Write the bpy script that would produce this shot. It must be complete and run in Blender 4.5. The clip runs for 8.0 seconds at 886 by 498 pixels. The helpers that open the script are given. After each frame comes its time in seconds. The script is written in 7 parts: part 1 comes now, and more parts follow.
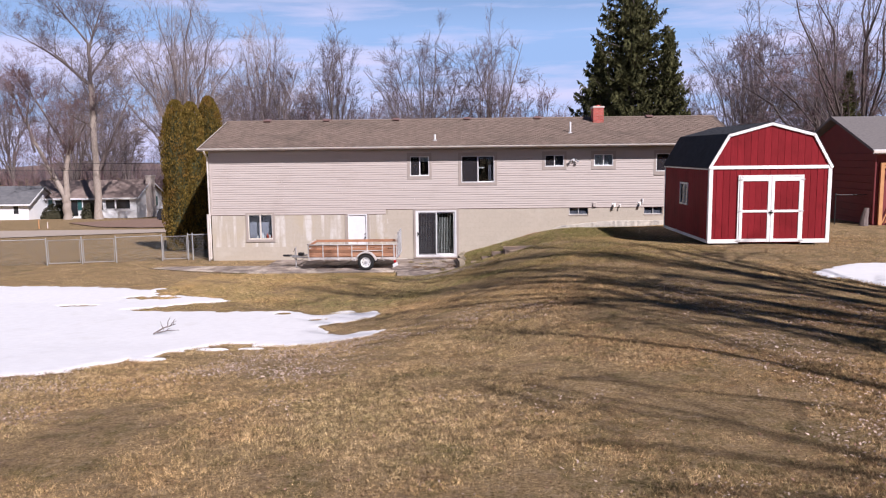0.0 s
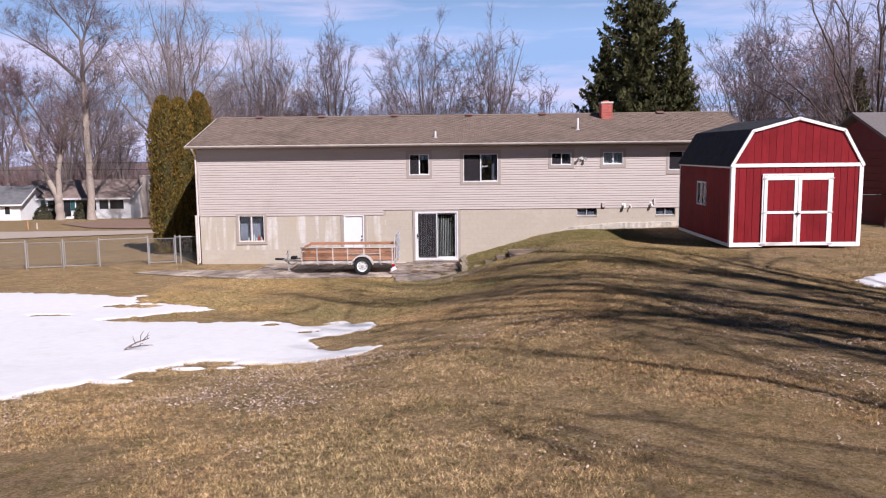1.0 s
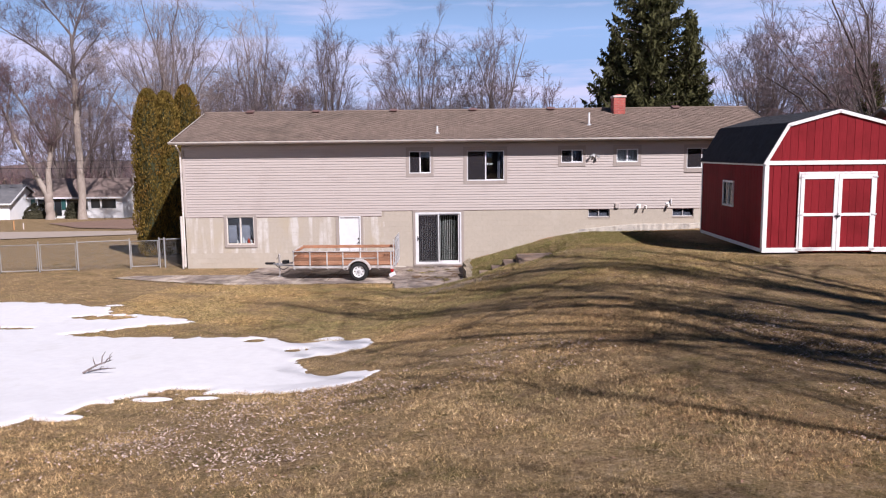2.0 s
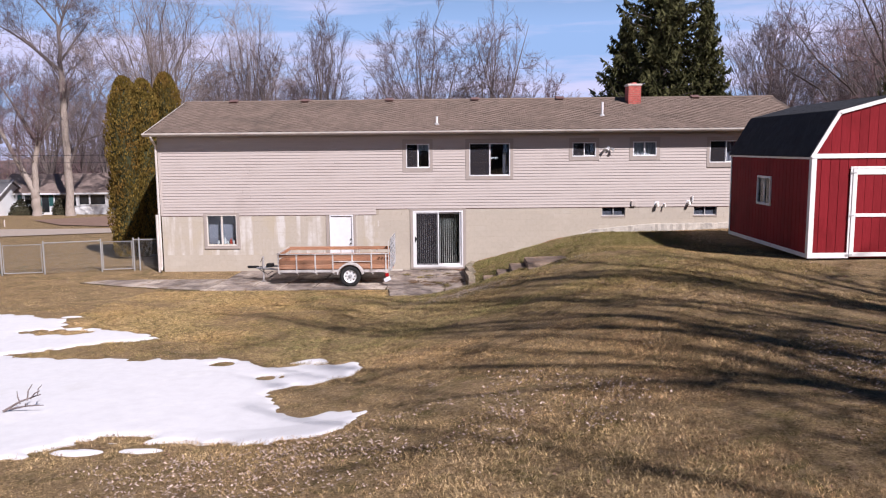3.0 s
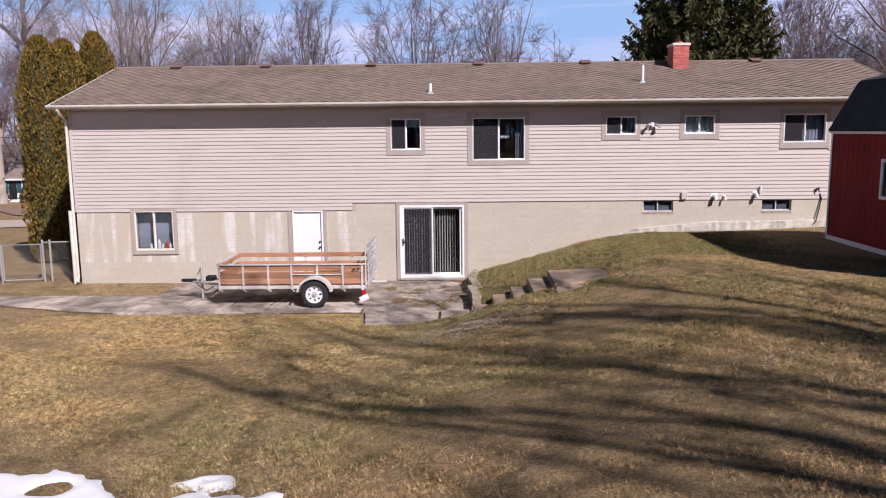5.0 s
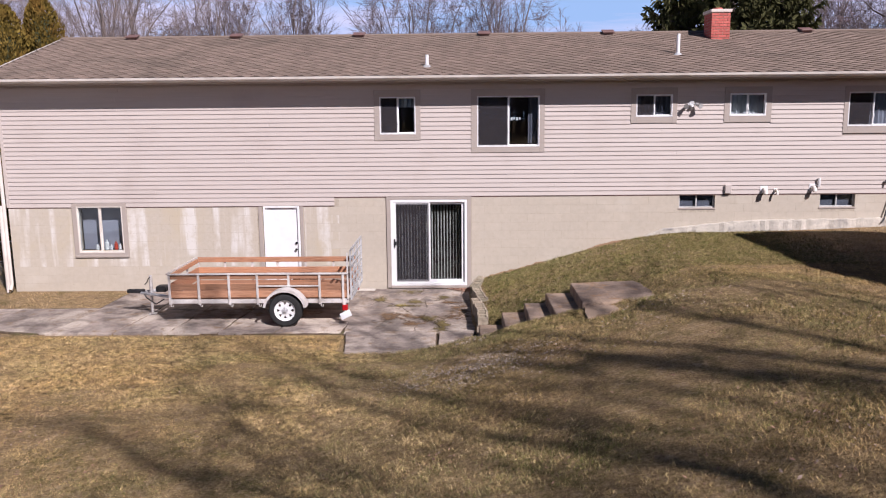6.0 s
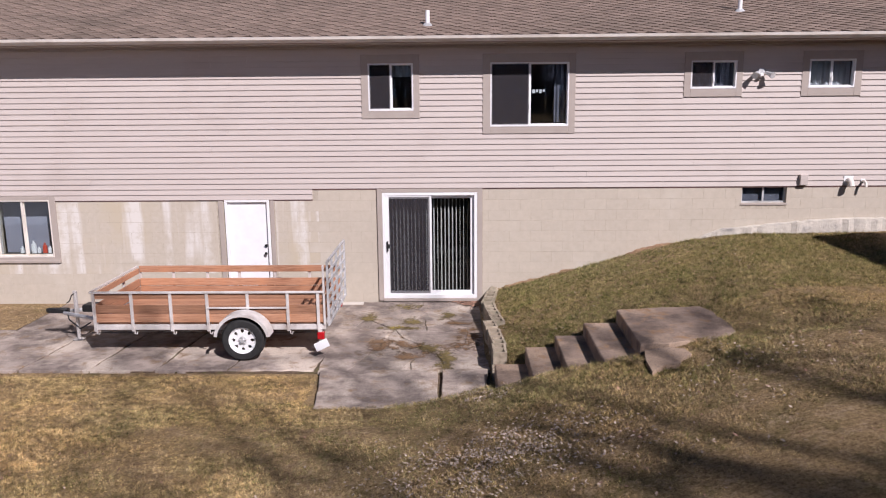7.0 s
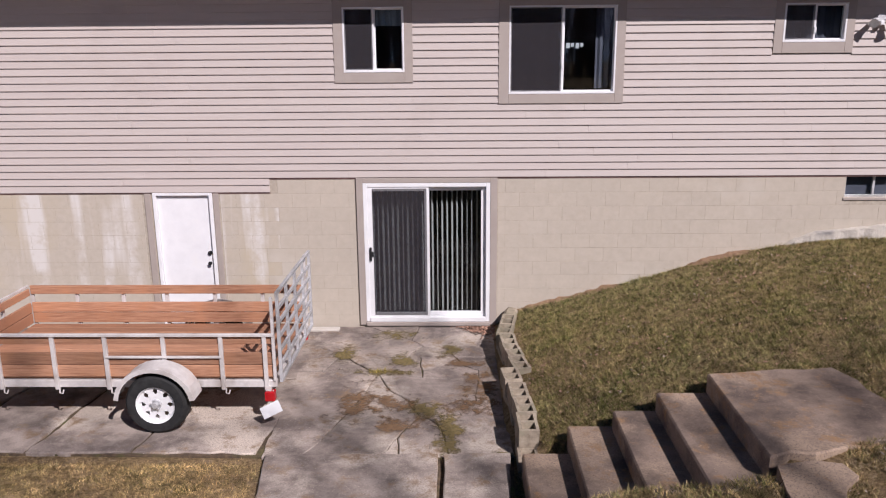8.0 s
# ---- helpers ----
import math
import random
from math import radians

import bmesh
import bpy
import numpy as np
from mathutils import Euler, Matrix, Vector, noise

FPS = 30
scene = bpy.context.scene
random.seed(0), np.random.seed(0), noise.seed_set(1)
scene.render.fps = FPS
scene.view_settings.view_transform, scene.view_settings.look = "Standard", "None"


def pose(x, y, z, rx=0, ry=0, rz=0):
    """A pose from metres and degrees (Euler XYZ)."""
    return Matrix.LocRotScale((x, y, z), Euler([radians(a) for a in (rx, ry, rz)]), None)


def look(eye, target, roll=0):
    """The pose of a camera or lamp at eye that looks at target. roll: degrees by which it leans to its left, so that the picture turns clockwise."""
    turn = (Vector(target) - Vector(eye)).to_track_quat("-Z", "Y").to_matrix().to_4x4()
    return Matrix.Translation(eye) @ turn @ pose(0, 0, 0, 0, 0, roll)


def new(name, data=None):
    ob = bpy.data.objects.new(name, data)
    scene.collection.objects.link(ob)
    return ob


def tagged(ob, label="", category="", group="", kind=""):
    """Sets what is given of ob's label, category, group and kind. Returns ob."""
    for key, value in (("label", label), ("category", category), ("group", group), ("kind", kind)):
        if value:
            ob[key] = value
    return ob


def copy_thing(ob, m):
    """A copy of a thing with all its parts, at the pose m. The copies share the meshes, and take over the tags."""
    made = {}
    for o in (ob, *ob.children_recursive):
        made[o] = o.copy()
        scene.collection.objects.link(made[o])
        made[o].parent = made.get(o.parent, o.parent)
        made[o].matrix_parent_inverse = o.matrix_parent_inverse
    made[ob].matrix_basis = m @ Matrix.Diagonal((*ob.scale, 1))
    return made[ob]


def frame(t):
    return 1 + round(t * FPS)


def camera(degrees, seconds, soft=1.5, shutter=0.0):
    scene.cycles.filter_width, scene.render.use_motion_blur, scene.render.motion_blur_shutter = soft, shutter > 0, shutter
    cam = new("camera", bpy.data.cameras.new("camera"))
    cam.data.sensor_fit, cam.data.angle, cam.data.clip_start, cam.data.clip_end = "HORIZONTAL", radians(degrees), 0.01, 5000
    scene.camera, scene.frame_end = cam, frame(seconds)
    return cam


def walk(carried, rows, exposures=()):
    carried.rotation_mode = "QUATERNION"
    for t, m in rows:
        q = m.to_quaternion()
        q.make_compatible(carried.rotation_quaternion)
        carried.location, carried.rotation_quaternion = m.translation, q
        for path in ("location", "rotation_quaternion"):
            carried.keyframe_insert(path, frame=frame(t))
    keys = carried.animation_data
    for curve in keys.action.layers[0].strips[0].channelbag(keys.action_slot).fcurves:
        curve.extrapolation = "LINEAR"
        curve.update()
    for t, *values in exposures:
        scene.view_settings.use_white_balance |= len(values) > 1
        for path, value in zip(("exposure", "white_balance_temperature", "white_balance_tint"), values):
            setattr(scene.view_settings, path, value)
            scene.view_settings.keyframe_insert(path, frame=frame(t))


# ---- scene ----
cam = camera(59.4, 8.0, soft=1.15)
METRES, EYE, TILT, LEAN, TURN = 23.54, 4.607, -0.236, 0.138, 1.302
ROWS = [
    (0.0, 0.0, 0.0, 0.0, -0.06, -6.82, 0.5),
    (0.5, -0.0007, 0.0355, -0.0018, -0.08, -6.83, 0.52),
    (1.0, -0.003, 0.0746, -0.0034, -0.12, -6.83, 0.51),
    (1.5, -0.0062, 0.1173, -0.0049, -0.17, -6.84, 0.5),
    (3.0, -0.0113, 0.2749, -0.0107, -0.34, -7.22, 0.4),
    (3.5, -0.0093, 0.3374, -0.0131, -0.35, -7.44, 0.46),
    (4.0, -0.0068, 0.4018, -0.0155, -0.41, -7.69, 0.47),
    (4.5, -0.0061, 0.4706, -0.0169, -0.41, -8.02, 0.48),
    (6.0, -0.0043, 0.686, -0.0218, -0.48, -9.52, 0.37),
    (6.5, -0.0034, 0.7606, -0.0225, -0.38, -10.33, 0.34),
    (7.0, -0.0038, 0.8394, -0.0245, -0.22, -11.24, 0.34),
    (7.5, -0.0045, 0.92, -0.0273, -0.21, -12.31, 0.32),
    (8.0, -0.004, 0.9991, -0.0299, -0.2, -13.69, 0.32),
]
walk(cam, [(t, pose(0.183, -34.431, EYE, TILT, LEAN, TURN) @ pose(METRES * x, METRES * y, METRES * z, 90 + pitch, roll, yaw)) for t, x, y, z, yaw, pitch, roll in ROWS],
     exposures=[(0.0, 0.22, 6230, 20), (4.0, 0.20, 6230, 20), (6.2, 0.25, 6230, 20), (7.2, 0.15, 6230, 20), (8.0, 0.0, 6230, 20)])

# ---- world, sun, exposure ----
SUN_FROM = Vector((0.68, -1.0, 1.03)).normalized()
sun = new("sun", bpy.data.lights.new("sun", "SUN"))
sun.data.energy, sun.data.angle, sun.data.color = 5.5, radians(0.55), (1.0, 0.95, 0.90)
sun.matrix_world = look(SUN_FROM * 60, (0, 0, 0))

world = bpy.data.worlds.new("sky")
scene.world = world
world.use_nodes = True
wn, wl = world.node_tree.nodes, world.node_tree.links
wn.clear()
sky = wn.new("ShaderNodeTexSky")
sky.sky_type, sky.sun_disc = "NISHITA", False
sky.sun_elevation, sky.sun_rotation = math.asin(SUN_FROM.z), math.atan2(SUN_FROM.x, SUN_FROM.y)
sky.air_density, sky.dust_density, sky.ozone_density = 1.0, 0.25, 3.0
tc = wn.new("ShaderNodeTexCoord")
mp = wn.new("ShaderNodeMapping")
mp.inputs["Scale"].default_value = (1.5, 1.5, 13.0)
mp.inputs["Rotation"].default_value = (0.0, radians(-7), 0.0)
cn = wn.new("ShaderNodeTexNoise")
cn.inputs["Scale"].default_value, cn.inputs["Detail"].default_value, cn.inputs["Roughness"].default_value = 1.7, 7.0, 0.58
cr = wn.new("ShaderNodeValToRGB")
cr.color_ramp.elements[0].position, cr.color_ramp.elements[1].position = 0.42, 0.60
cr.color_ramp.elements[0].color, cr.color_ramp.elements[1].color = (0.04, 0.04, 0.04, 1), (0.9, 0.9, 0.9, 1)
cm = wn.new("ShaderNodeMix")
cm.data_type = "RGBA"
cm.inputs[7].default_value = (14.8, 14.8, 19.5, 1)
bg = wn.new("ShaderNodeBackground")
bg.inputs["Strength"].default_value = 0.042
wo = wn.new("ShaderNodeOutputWorld")
wl.new(tc.outputs["Generated"], mp.inputs["Vector"])
wl.new(mp.outputs["Vector"], cn.inputs["Vector"])
wl.new(cn.outputs["Fac"], cr.inputs["Fac"])
# thin cirrus and haze, thickest towards the horizon
sep = wn.new("ShaderNodeSeparateXYZ")
el = wn.new("ShaderNodeMapRange")
el.inputs["From Min"].default_value, el.inputs["From Max"].default_value = 0.17, 0.30
el.inputs["To Min"].default_value, el.inputs["To Max"].default_value = 1.0, 0.0
hz = wn.new("ShaderNodeMapRange")
hz.inputs["From Min"].default_value, hz.inputs["From Max"].default_value = 0.15, 0.32
hz.inputs["To Min"].default_value, hz.inputs["To Max"].default_value = 0.85, 0.0
mu = wn.new("ShaderNodeMath")
mu.operation = "MULTIPLY"
mx = wn.new("ShaderNodeMix")
mx.data_type = "RGBA"
mx.inputs[7].default_value = (7.7, 12.3, 19.6, 1)
hu = wn.new("ShaderNodeHueSaturation")
hu.inputs["Saturation"].default_value, hu.inputs["Hue"].default_value, hu.inputs["Value"].default_value = 1.35, 0.503, 0.6
wl.new(tc.outputs["Generated"], sep.inputs[0])
wl.new(sep.outputs["Z"], el.inputs["Value"]), wl.new(sep.outputs["Z"], hz.inputs["Value"])
wl.new(cr.outputs["Color"], mu.inputs[0]), wl.new(el.outputs["Result"], mu.inputs[1])
wl.new(hz.outputs["Result"], mx.inputs[0]), wl.new(mu.outputs[0], cm.inputs[0])
wl.new(sky.outputs["Color"], hu.inputs["Color"])
wl.new(hu.outputs["Color"], mx.inputs[6]), wl.new(mx.outputs[2], cm.inputs[6])
wl.new(cm.outputs[2], bg.inputs["Color"])
wl.new(bg.outputs["Background"], wo.inputs["Surface"])


# ---- materials ----
def shader(name):
    m = bpy.data.materials.new(name)
    m.use_nodes = True
    n = m.node_tree.nodes
    return m, n, m.node_tree.links, n["Principled BSDF"]


def noise_tex(n, l, coord, scale, detail=4.0, rough=0.6, stretch=None):
    t = n.new("ShaderNodeTexNoise")
    t.inputs["Scale"].default_value, t.inputs["Detail"].default_value, t.inputs["Roughness"].default_value = scale, detail, rough
    if stretch:
        mpp = n.new("ShaderNodeMapping")
        mpp.inputs["Scale"].default_value = stretch
        l.new(coord, mpp.inputs["Vector"])
        coord = mpp.outputs["Vector"]
    l.new(coord, t.inputs["Vector"])
    return t.outputs["Fac"]


def ramp(n, l, fac, a, b, ca=(0, 0, 0), cb=(1, 1, 1)):
    r = n.new("ShaderNodeValToRGB")
    r.color_ramp.elements[0].position, r.color_ramp.elements[1].position = a, b
    r.color_ramp.elements[0].color, r.color_ramp.elements[1].color = (*ca, 1), (*cb, 1)
    l.new(fac, r.inputs["Fac"])
    return r.outputs["Color"]


def mixc(n, l, fac, a, b, mode="MIX"):
    x = n.new("ShaderNodeMix")
    x.data_type, x.blend_type = "RGBA", mode
    for sock, v in ((0, fac), (6, a), (7, b)):
        if isinstance(v, (int, float)):
            x.inputs[sock].default_value = v
        elif isinstance(v, tuple):
            x.inputs[sock].default_value = (*v, 1)
        else:
            l.new(v, x.inputs[sock])
    return x.outputs[2]


def surf(name, c1, c2, rough=0.7, metal=0.0, scale=6.0, stain=None, stain_scale=0.8, stain_amount=(0.5, 0.75), bump=0.2, bump_scale=None,
         stretch=None, vary=0.0, spec=0.4, rough_var=0.12, bump_dist=0.004):
    """A worn surface: two tones by fine grain, stains at a larger scale, relief, and some difference from piece to piece."""
    m, n, l, p = shader(name)
    co = n.new("ShaderNodeNewGeometry").outputs["Position"]
    fine = noise_tex(n, l, co, scale, 6.0, 0.62, stretch)
    col = ramp(n, l, fine, 0.32, 0.68, c1, c2)
    if stain:
        big = noise_tex(n, l, co, stain_scale, 5.0, 0.6)
        col = mixc(n, l, ramp(n, l, big, *stain_amount), col, stain)
    if vary:
        oi = n.new("ShaderNodeObjectInfo").outputs["Random"]
        ge = n.new("ShaderNodeNewGeometry").outputs["Random Per Island"]
        ad = n.new("ShaderNodeMath")
        ad.operation = "ADD"
        l.new(oi, ad.inputs[0]), l.new(ge, ad.inputs[1])
        fr = n.new("ShaderNodeMath")
        fr.operation = "FRACT"
        l.new(ad.outputs[0], fr.inputs[0])
        v = n.new("ShaderNodeMapRange")
        v.inputs["To Min"].default_value, v.inputs["To Max"].default_value = 1 - vary, 1 + vary
        l.new(fr.outputs[0], v.inputs["Value"])
        hs = n.new("ShaderNodeHueSaturation")
        l.new(col, hs.inputs["Color"]), l.new(v.outputs["Result"], hs.inputs["Value"])
        col = hs.outputs["Color"]
    l.new(col, p.inputs["Base Color"])
    p.inputs["Metallic"].default_value, p.inputs["Specular IOR Level"].default_value = metal, spec
    rr = n.new("ShaderNodeMapRange")
    rr.inputs["To Min"].default_value, rr.inputs["To Max"].default_value = max(0.02, rough - rough_var), min(1.0, rough + rough_var)
    l.new(fine, rr.inputs["Value"]), l.new(rr.outputs["Result"], p.inputs["Roughness"])
    if bump:
        b = n.new("ShaderNodeBump")
        b.inputs["Strength"].default_value, b.inputs["Distance"].default_value = bump, bump_dist
        l.new(noise_tex(n, l, co, bump_scale or scale * 3, 5.0, 0.65, stretch), b.inputs["Height"])
        l.new(b.outputs["Normal"], p.inputs["Normal"])
    return m


def glass_mat(name, tint=(0.75, 0.8, 0.82), ior=1.5):
    m, n, l, p = shader(name)
    n.remove(p)
    tr, gl, mx, fr = (n.new("ShaderNodeBsdfTransparent"), n.new("ShaderNodeBsdfGlossy"), n.new("ShaderNodeMixShader"), n.new("ShaderNodeFresnel"))
    tr.inputs["Color"].default_value, gl.inputs["Roughness"].default_value, fr.inputs["IOR"].default_value = (*tint, 1), 0.01, ior
    l.new(fr.outputs[0], mx.inputs[0]), l.new(tr.outputs[0], mx.inputs[1]), l.new(gl.outputs[0], mx.inputs[2])
    l.new(mx.outputs[0], n["Material Output"].inputs["Surface"])
    return m


def screen_mat():
    m, n, l, p = shader("insect_screen")
    n.remove(p)
    tr, df, mx = n.new("ShaderNodeBsdfTransparent"), n.new("ShaderNodeBsdfDiffuse"), n.new("ShaderNodeMixShader")
    df.inputs["Color"].default_value, mx.inputs[0].default_value = (0.06, 0.055, 0.062, 1), 0.36
    l.new(tr.outputs[0], mx.inputs[1]), l.new(df.outputs[0], mx.inputs[2]), l.new(mx.outputs[0], n["Material Output"].inputs["Surface"])
    return m


def ground_mat():
    m, n, l, p = shader("lawn_soil")
    co = n.new("ShaderNodeNewGeometry").outputs["Position"]
    a = noise_tex(n, l, co, 26.0, 9.0, 0.78)
    col = ramp(n, l, a, 0.34, 0.66, (0.118, 0.075, 0.032), (0.50, 0.37, 0.19))
    b = noise_tex(n, l, co, 1.5, 8.0, 0.74)
    col = mixc(n, l, ramp(n, l, b, 0.48, 0.64), col, ramp(n, l, a, 0.34, 0.66, (0.07, 0.056, 0.02), (0.27, 0.215, 0.095)))
    c = noise_tex(n, l, co, 2.6, 7.0, 0.72)
    col = mixc(n, l, ramp(n, l, c, 0.54, 0.72), col, ramp(n, l, a, 0.36, 0.66, (0.085, 0.052, 0.031), (0.30, 0.21, 0.13)))
    d = noise_tex(n, l, co, 7.0, 6.0, 0.75)
    col = mixc(n, l, ramp(n, l, d, 0.50, 0.70), col, ramp(n, l, a, 0.3, 0.6, (0.17, 0.115, 0.06), (0.50, 0.39, 0.24)))
    col = mixc(n, l, 1.0, col, (0.95, 0.92, 0.99), "MULTIPLY")
    l.new(col, p.inputs["Base Color"])
    p.inputs["Roughness"].default_value, p.inputs["Specular IOR Level"].default_value = 0.95, 0.1
    bp = n.new("ShaderNodeBump")
    bp.inputs["Strength"].default_value, bp.inputs["Distance"].default_value = 1.0, 0.05
    l.new(a, bp.inputs["Height"]), l.new(bp.outputs["Normal"], p.inputs["Normal"])
    return m


def blade_mat(name, tones, rough=0.8, brown=0.62):
    """Blades or leaves: a ramp of tones by piece, shifted over the lawn by wide patches."""
    m, n, l, p = shader(name)
    co = n.new("ShaderNodeNewGeometry").outputs["Position"]
    ge = n.new("ShaderNodeNewGeometry").outputs["Random Per Island"]
    big = noise_tex(n, l, co, 1.5, 8.0, 0.74)
    wide = noise_tex(n, l, co, 0.23, 4.0, 0.6)
    mid = noise_tex(n, l, co, 2.6, 6.0, 0.7)
    ad = n.new("ShaderNodeMath")
    ad.operation = "MULTIPLY_ADD"
    ad.inputs[1].default_value = 0.62
    l.new(ge, ad.inputs[0])
    sb = n.new("ShaderNodeMath")
    sb.operation = "MULTIPLY_ADD"
    sb.inputs[1].default_value, sb.inputs[2].default_value = 1.25, -0.49
    l.new(big, sb.inputs[0]), l.new(sb.outputs[0], ad.inputs[2])
    r = n.new("ShaderNodeValToRGB")
    e = r.color_ramp.elements
    while len(e) < len(tones):
        e.new(0.5)
    for i, t in enumerate(tones):
        e[i].position, e[i].color = i / (len(tones) - 1), (*t, 1)
    l.new(ad.outputs[0], r.inputs["Fac"])
    col = mixc(n, l, ramp(n, l, mid, 0.47, 0.63), r.outputs["Color"], mixc(n, l, brown, r.outputs["Color"], (0.165, 0.105, 0.058)))
    col = mixc(n, l, ramp(n, l, wide, 0.42, 0.62), col, mixc(n, l, 1.0, col, (1.0, 0.92, 0.84), "MULTIPLY"))
    green = noise_tex(n, l, co, 0.55, 7.0, 0.7)
    col = mixc(n, l, ramp(n, l, green, 0.52, 0.70, (0, 0, 0), (0.4, 0.4, 0.4)), col, (0.22, 0.205, 0.085))
    clump = noise_tex(n, l, co, 11.0, 6.0, 0.74)
    col = mixc(n, l, 1.0, col, ramp(n, l, clump, 0.40, 0.60, (0.36, 0.345, 0.335), (1.70, 1.65, 1.66)), "MULTIPLY")
    l.new(col, p.inputs["Base Color"])
    p.inputs["Roughness"].default_value, p.inputs["Specular IOR Level"].default_value = rough, 0.25
    return m


def block_mat(name):
    """Painted block with pale lime that has washed down in streaks."""
    m, n, l, p = shader(name)
    co = n.new("ShaderNodeNewGeometry").outputs["Position"]
    fine = noise_tex(n, l, co, 11.0, 6.0, 0.65)
    col = ramp(n, l, fine, 0.3, 0.7, (0.43, 0.38, 0.315), (0.485, 0.43, 0.36))
    yellow = noise_tex(n, l, co, 0.8, 4.0, 0.6)
    col = mixc(n, l, ramp(n, l, yellow, 0.5, 0.7), col, (0.46, 0.395, 0.30))
    run = noise_tex(n, l, co, 1.0, 3.0, 0.55, (3.4, 1.0, 0.30))
    fade = noise_tex(n, l, co, 1.9, 5.0, 0.7)
    low = n.new("ShaderNodeMath")
    low.operation = "MULTIPLY"
    l.new(ramp(n, l, run, 0.48, 0.60), low.inputs[0]), l.new(ramp(n, l, fade, 0.36, 0.56), low.inputs[1])
    col = mixc(n, l, low.outputs[0], col, (0.60, 0.57, 0.535))
    l.new(col, p.inputs["Base Color"])
    p.inputs["Roughness"].default_value, p.inputs["Specular IOR Level"].default_value = 0.88, 0.3
    b = n.new("ShaderNodeBump")
    b.inputs["Strength"].default_value, b.inputs["Distance"].default_value = 0.5, 0.003
    l.new(noise_tex(n, l, co, 70.0, 5.0, 0.65), b.inputs["Height"]), l.new(b.outputs["Normal"], p.inputs["Normal"])
    return m


def concrete_mat(name, dark, mid, pale, brown):
    """Old concrete: gritty grain, broad pale and dark areas, brown staining and pitting."""
    m, n, l, p = shader(name)
    co = n.new("ShaderNodeNewGeometry").outputs["Position"]
    grit = noise_tex(n, l, co, 60.0, 8.0, 0.75)
    cloud = noise_tex(n, l, co, 2.3, 8.0, 0.68)
    patch = noise_tex(n, l, co, 0.9, 6.0, 0.62)
    col = ramp(n, l, cloud, 0.40, 0.60, dark, mid)
    col = mixc(n, l, ramp(n, l, patch, 0.49, 0.60), col, mixc(n, l, ramp(n, l, grit, 0.35, 0.6), mid, pale))
    rust = noise_tex(n, l, co, 3.7, 7.0, 0.72)
    col = mixc(n, l, ramp(n, l, rust, 0.54, 0.66), col, brown)
    col = mixc(n, l, ramp(n, l, grit, 0.35, 0.45, (0.75, 0.75, 0.75), (0, 0, 0)), col, dark)
    col = mixc(n, l, ramp(n, l, grit, 0.58, 0.69), col, pale)
    oi = n.new("ShaderNodeObjectInfo").outputs["Random"]
    v = n.new("ShaderNodeMapRange")
    v.inputs["To Min"].default_value, v.inputs["To Max"].default_value = 0.82, 1.12
    l.new(oi, v.inputs["Value"])
    hs = n.new("ShaderNodeHueSaturation")
    l.new(col, hs.inputs["Color"]), l.new(v.outputs["Result"], hs.inputs["Value"])
    l.new(hs.outputs["Color"], p.inputs["Base Color"])
    p.inputs["Roughness"].default_value, p.inputs["Specular IOR Level"].default_value = 0.92, 0.2
    b = n.new("ShaderNodeBump")
    b.inputs["Strength"].default_value, b.inputs["Distance"].default_value = 0.8, 0.006
    l.new(grit, b.inputs["Height"]), l.new(b.outputs["Normal"], p.inputs["Normal"])
    return m


def stain_mat(name, c1, c2):
    """Mud or moss that thins out raggedly towards its rim."""
    m, n, l, p = shader(name)
    co = n.new("ShaderNodeNewGeometry").outputs["Position"]
    l.new(ramp(n, l, noise_tex(n, l, co, 24.0, 6.0, 0.7), 0.35, 0.65, c1, c2), p.inputs["Base Color"])
    p.inputs["Roughness"].default_value, p.inputs["Specular IOR Level"].default_value = 0.95, 0.15
    g = n.new("ShaderNodeTexCoord").outputs["Generated"]
    sub = n.new("ShaderNodeVectorMath")
    sub.operation = "MULTIPLY_ADD"
    sub.inputs[1].default_value, sub.inputs[2].default_value = (2, 2, 0), (-1, -1, 0)
    ln = n.new("ShaderNodeVectorMath")
    ln.operation = "LENGTH"
    l.new(g, sub.inputs[0]), l.new(sub.outputs[0], ln.inputs[0])
    ma = n.new("ShaderNodeMath")
    ma.operation = "MULTIPLY_ADD"
    ma.inputs[1].default_value = -0.95
    l.new(ln.outputs["Value"], ma.inputs[0]), l.new(ramp(n, l, noise_tex(n, l, co, 4.5, 9.0, 0.75), 0.36, 0.64), ma.inputs[2])
    l.new(ramp(n, l, ma.outputs[0], 0.02, 0.38, (0, 0, 0), (0.8, 0.8, 0.8)), p.inputs["Alpha"])
    return m


M = {}
M["block_wash"] = block_mat("limewashed_block")
M["ground"] = ground_mat()
M["grass"] = blade_mat("grass_blades", [(0.70, 0.56, 0.35), (0.55, 0.41, 0.22), (0.30, 0.205, 0.105), (0.57, 0.43, 0.235), (0.37, 0.275, 0.13), (0.25, 0.21, 0.083), (0.15, 0.155, 0.052)], brown=0.58)
M["grass_mid"] = blade_mat("mixed_grass_blades", [(0.62, 0.50, 0.30), (0.42, 0.32, 0.155), (0.23, 0.17, 0.075), (0.48, 0.38, 0.20), (0.27, 0.225, 0.09), (0.19, 0.18, 0.06), (0.12, 0.135, 0.04)], brown=0.45)
M["grass_gold"] = blade_mat("golden_grass_blades", [(0.70, 0.55, 0.32), (0.58, 0.42, 0.20), (0.42, 0.29, 0.12), (0.62, 0.47, 0.24), (0.50, 0.37, 0.16), (0.34, 0.26, 0.09), (0.24, 0.21, 0.06)])
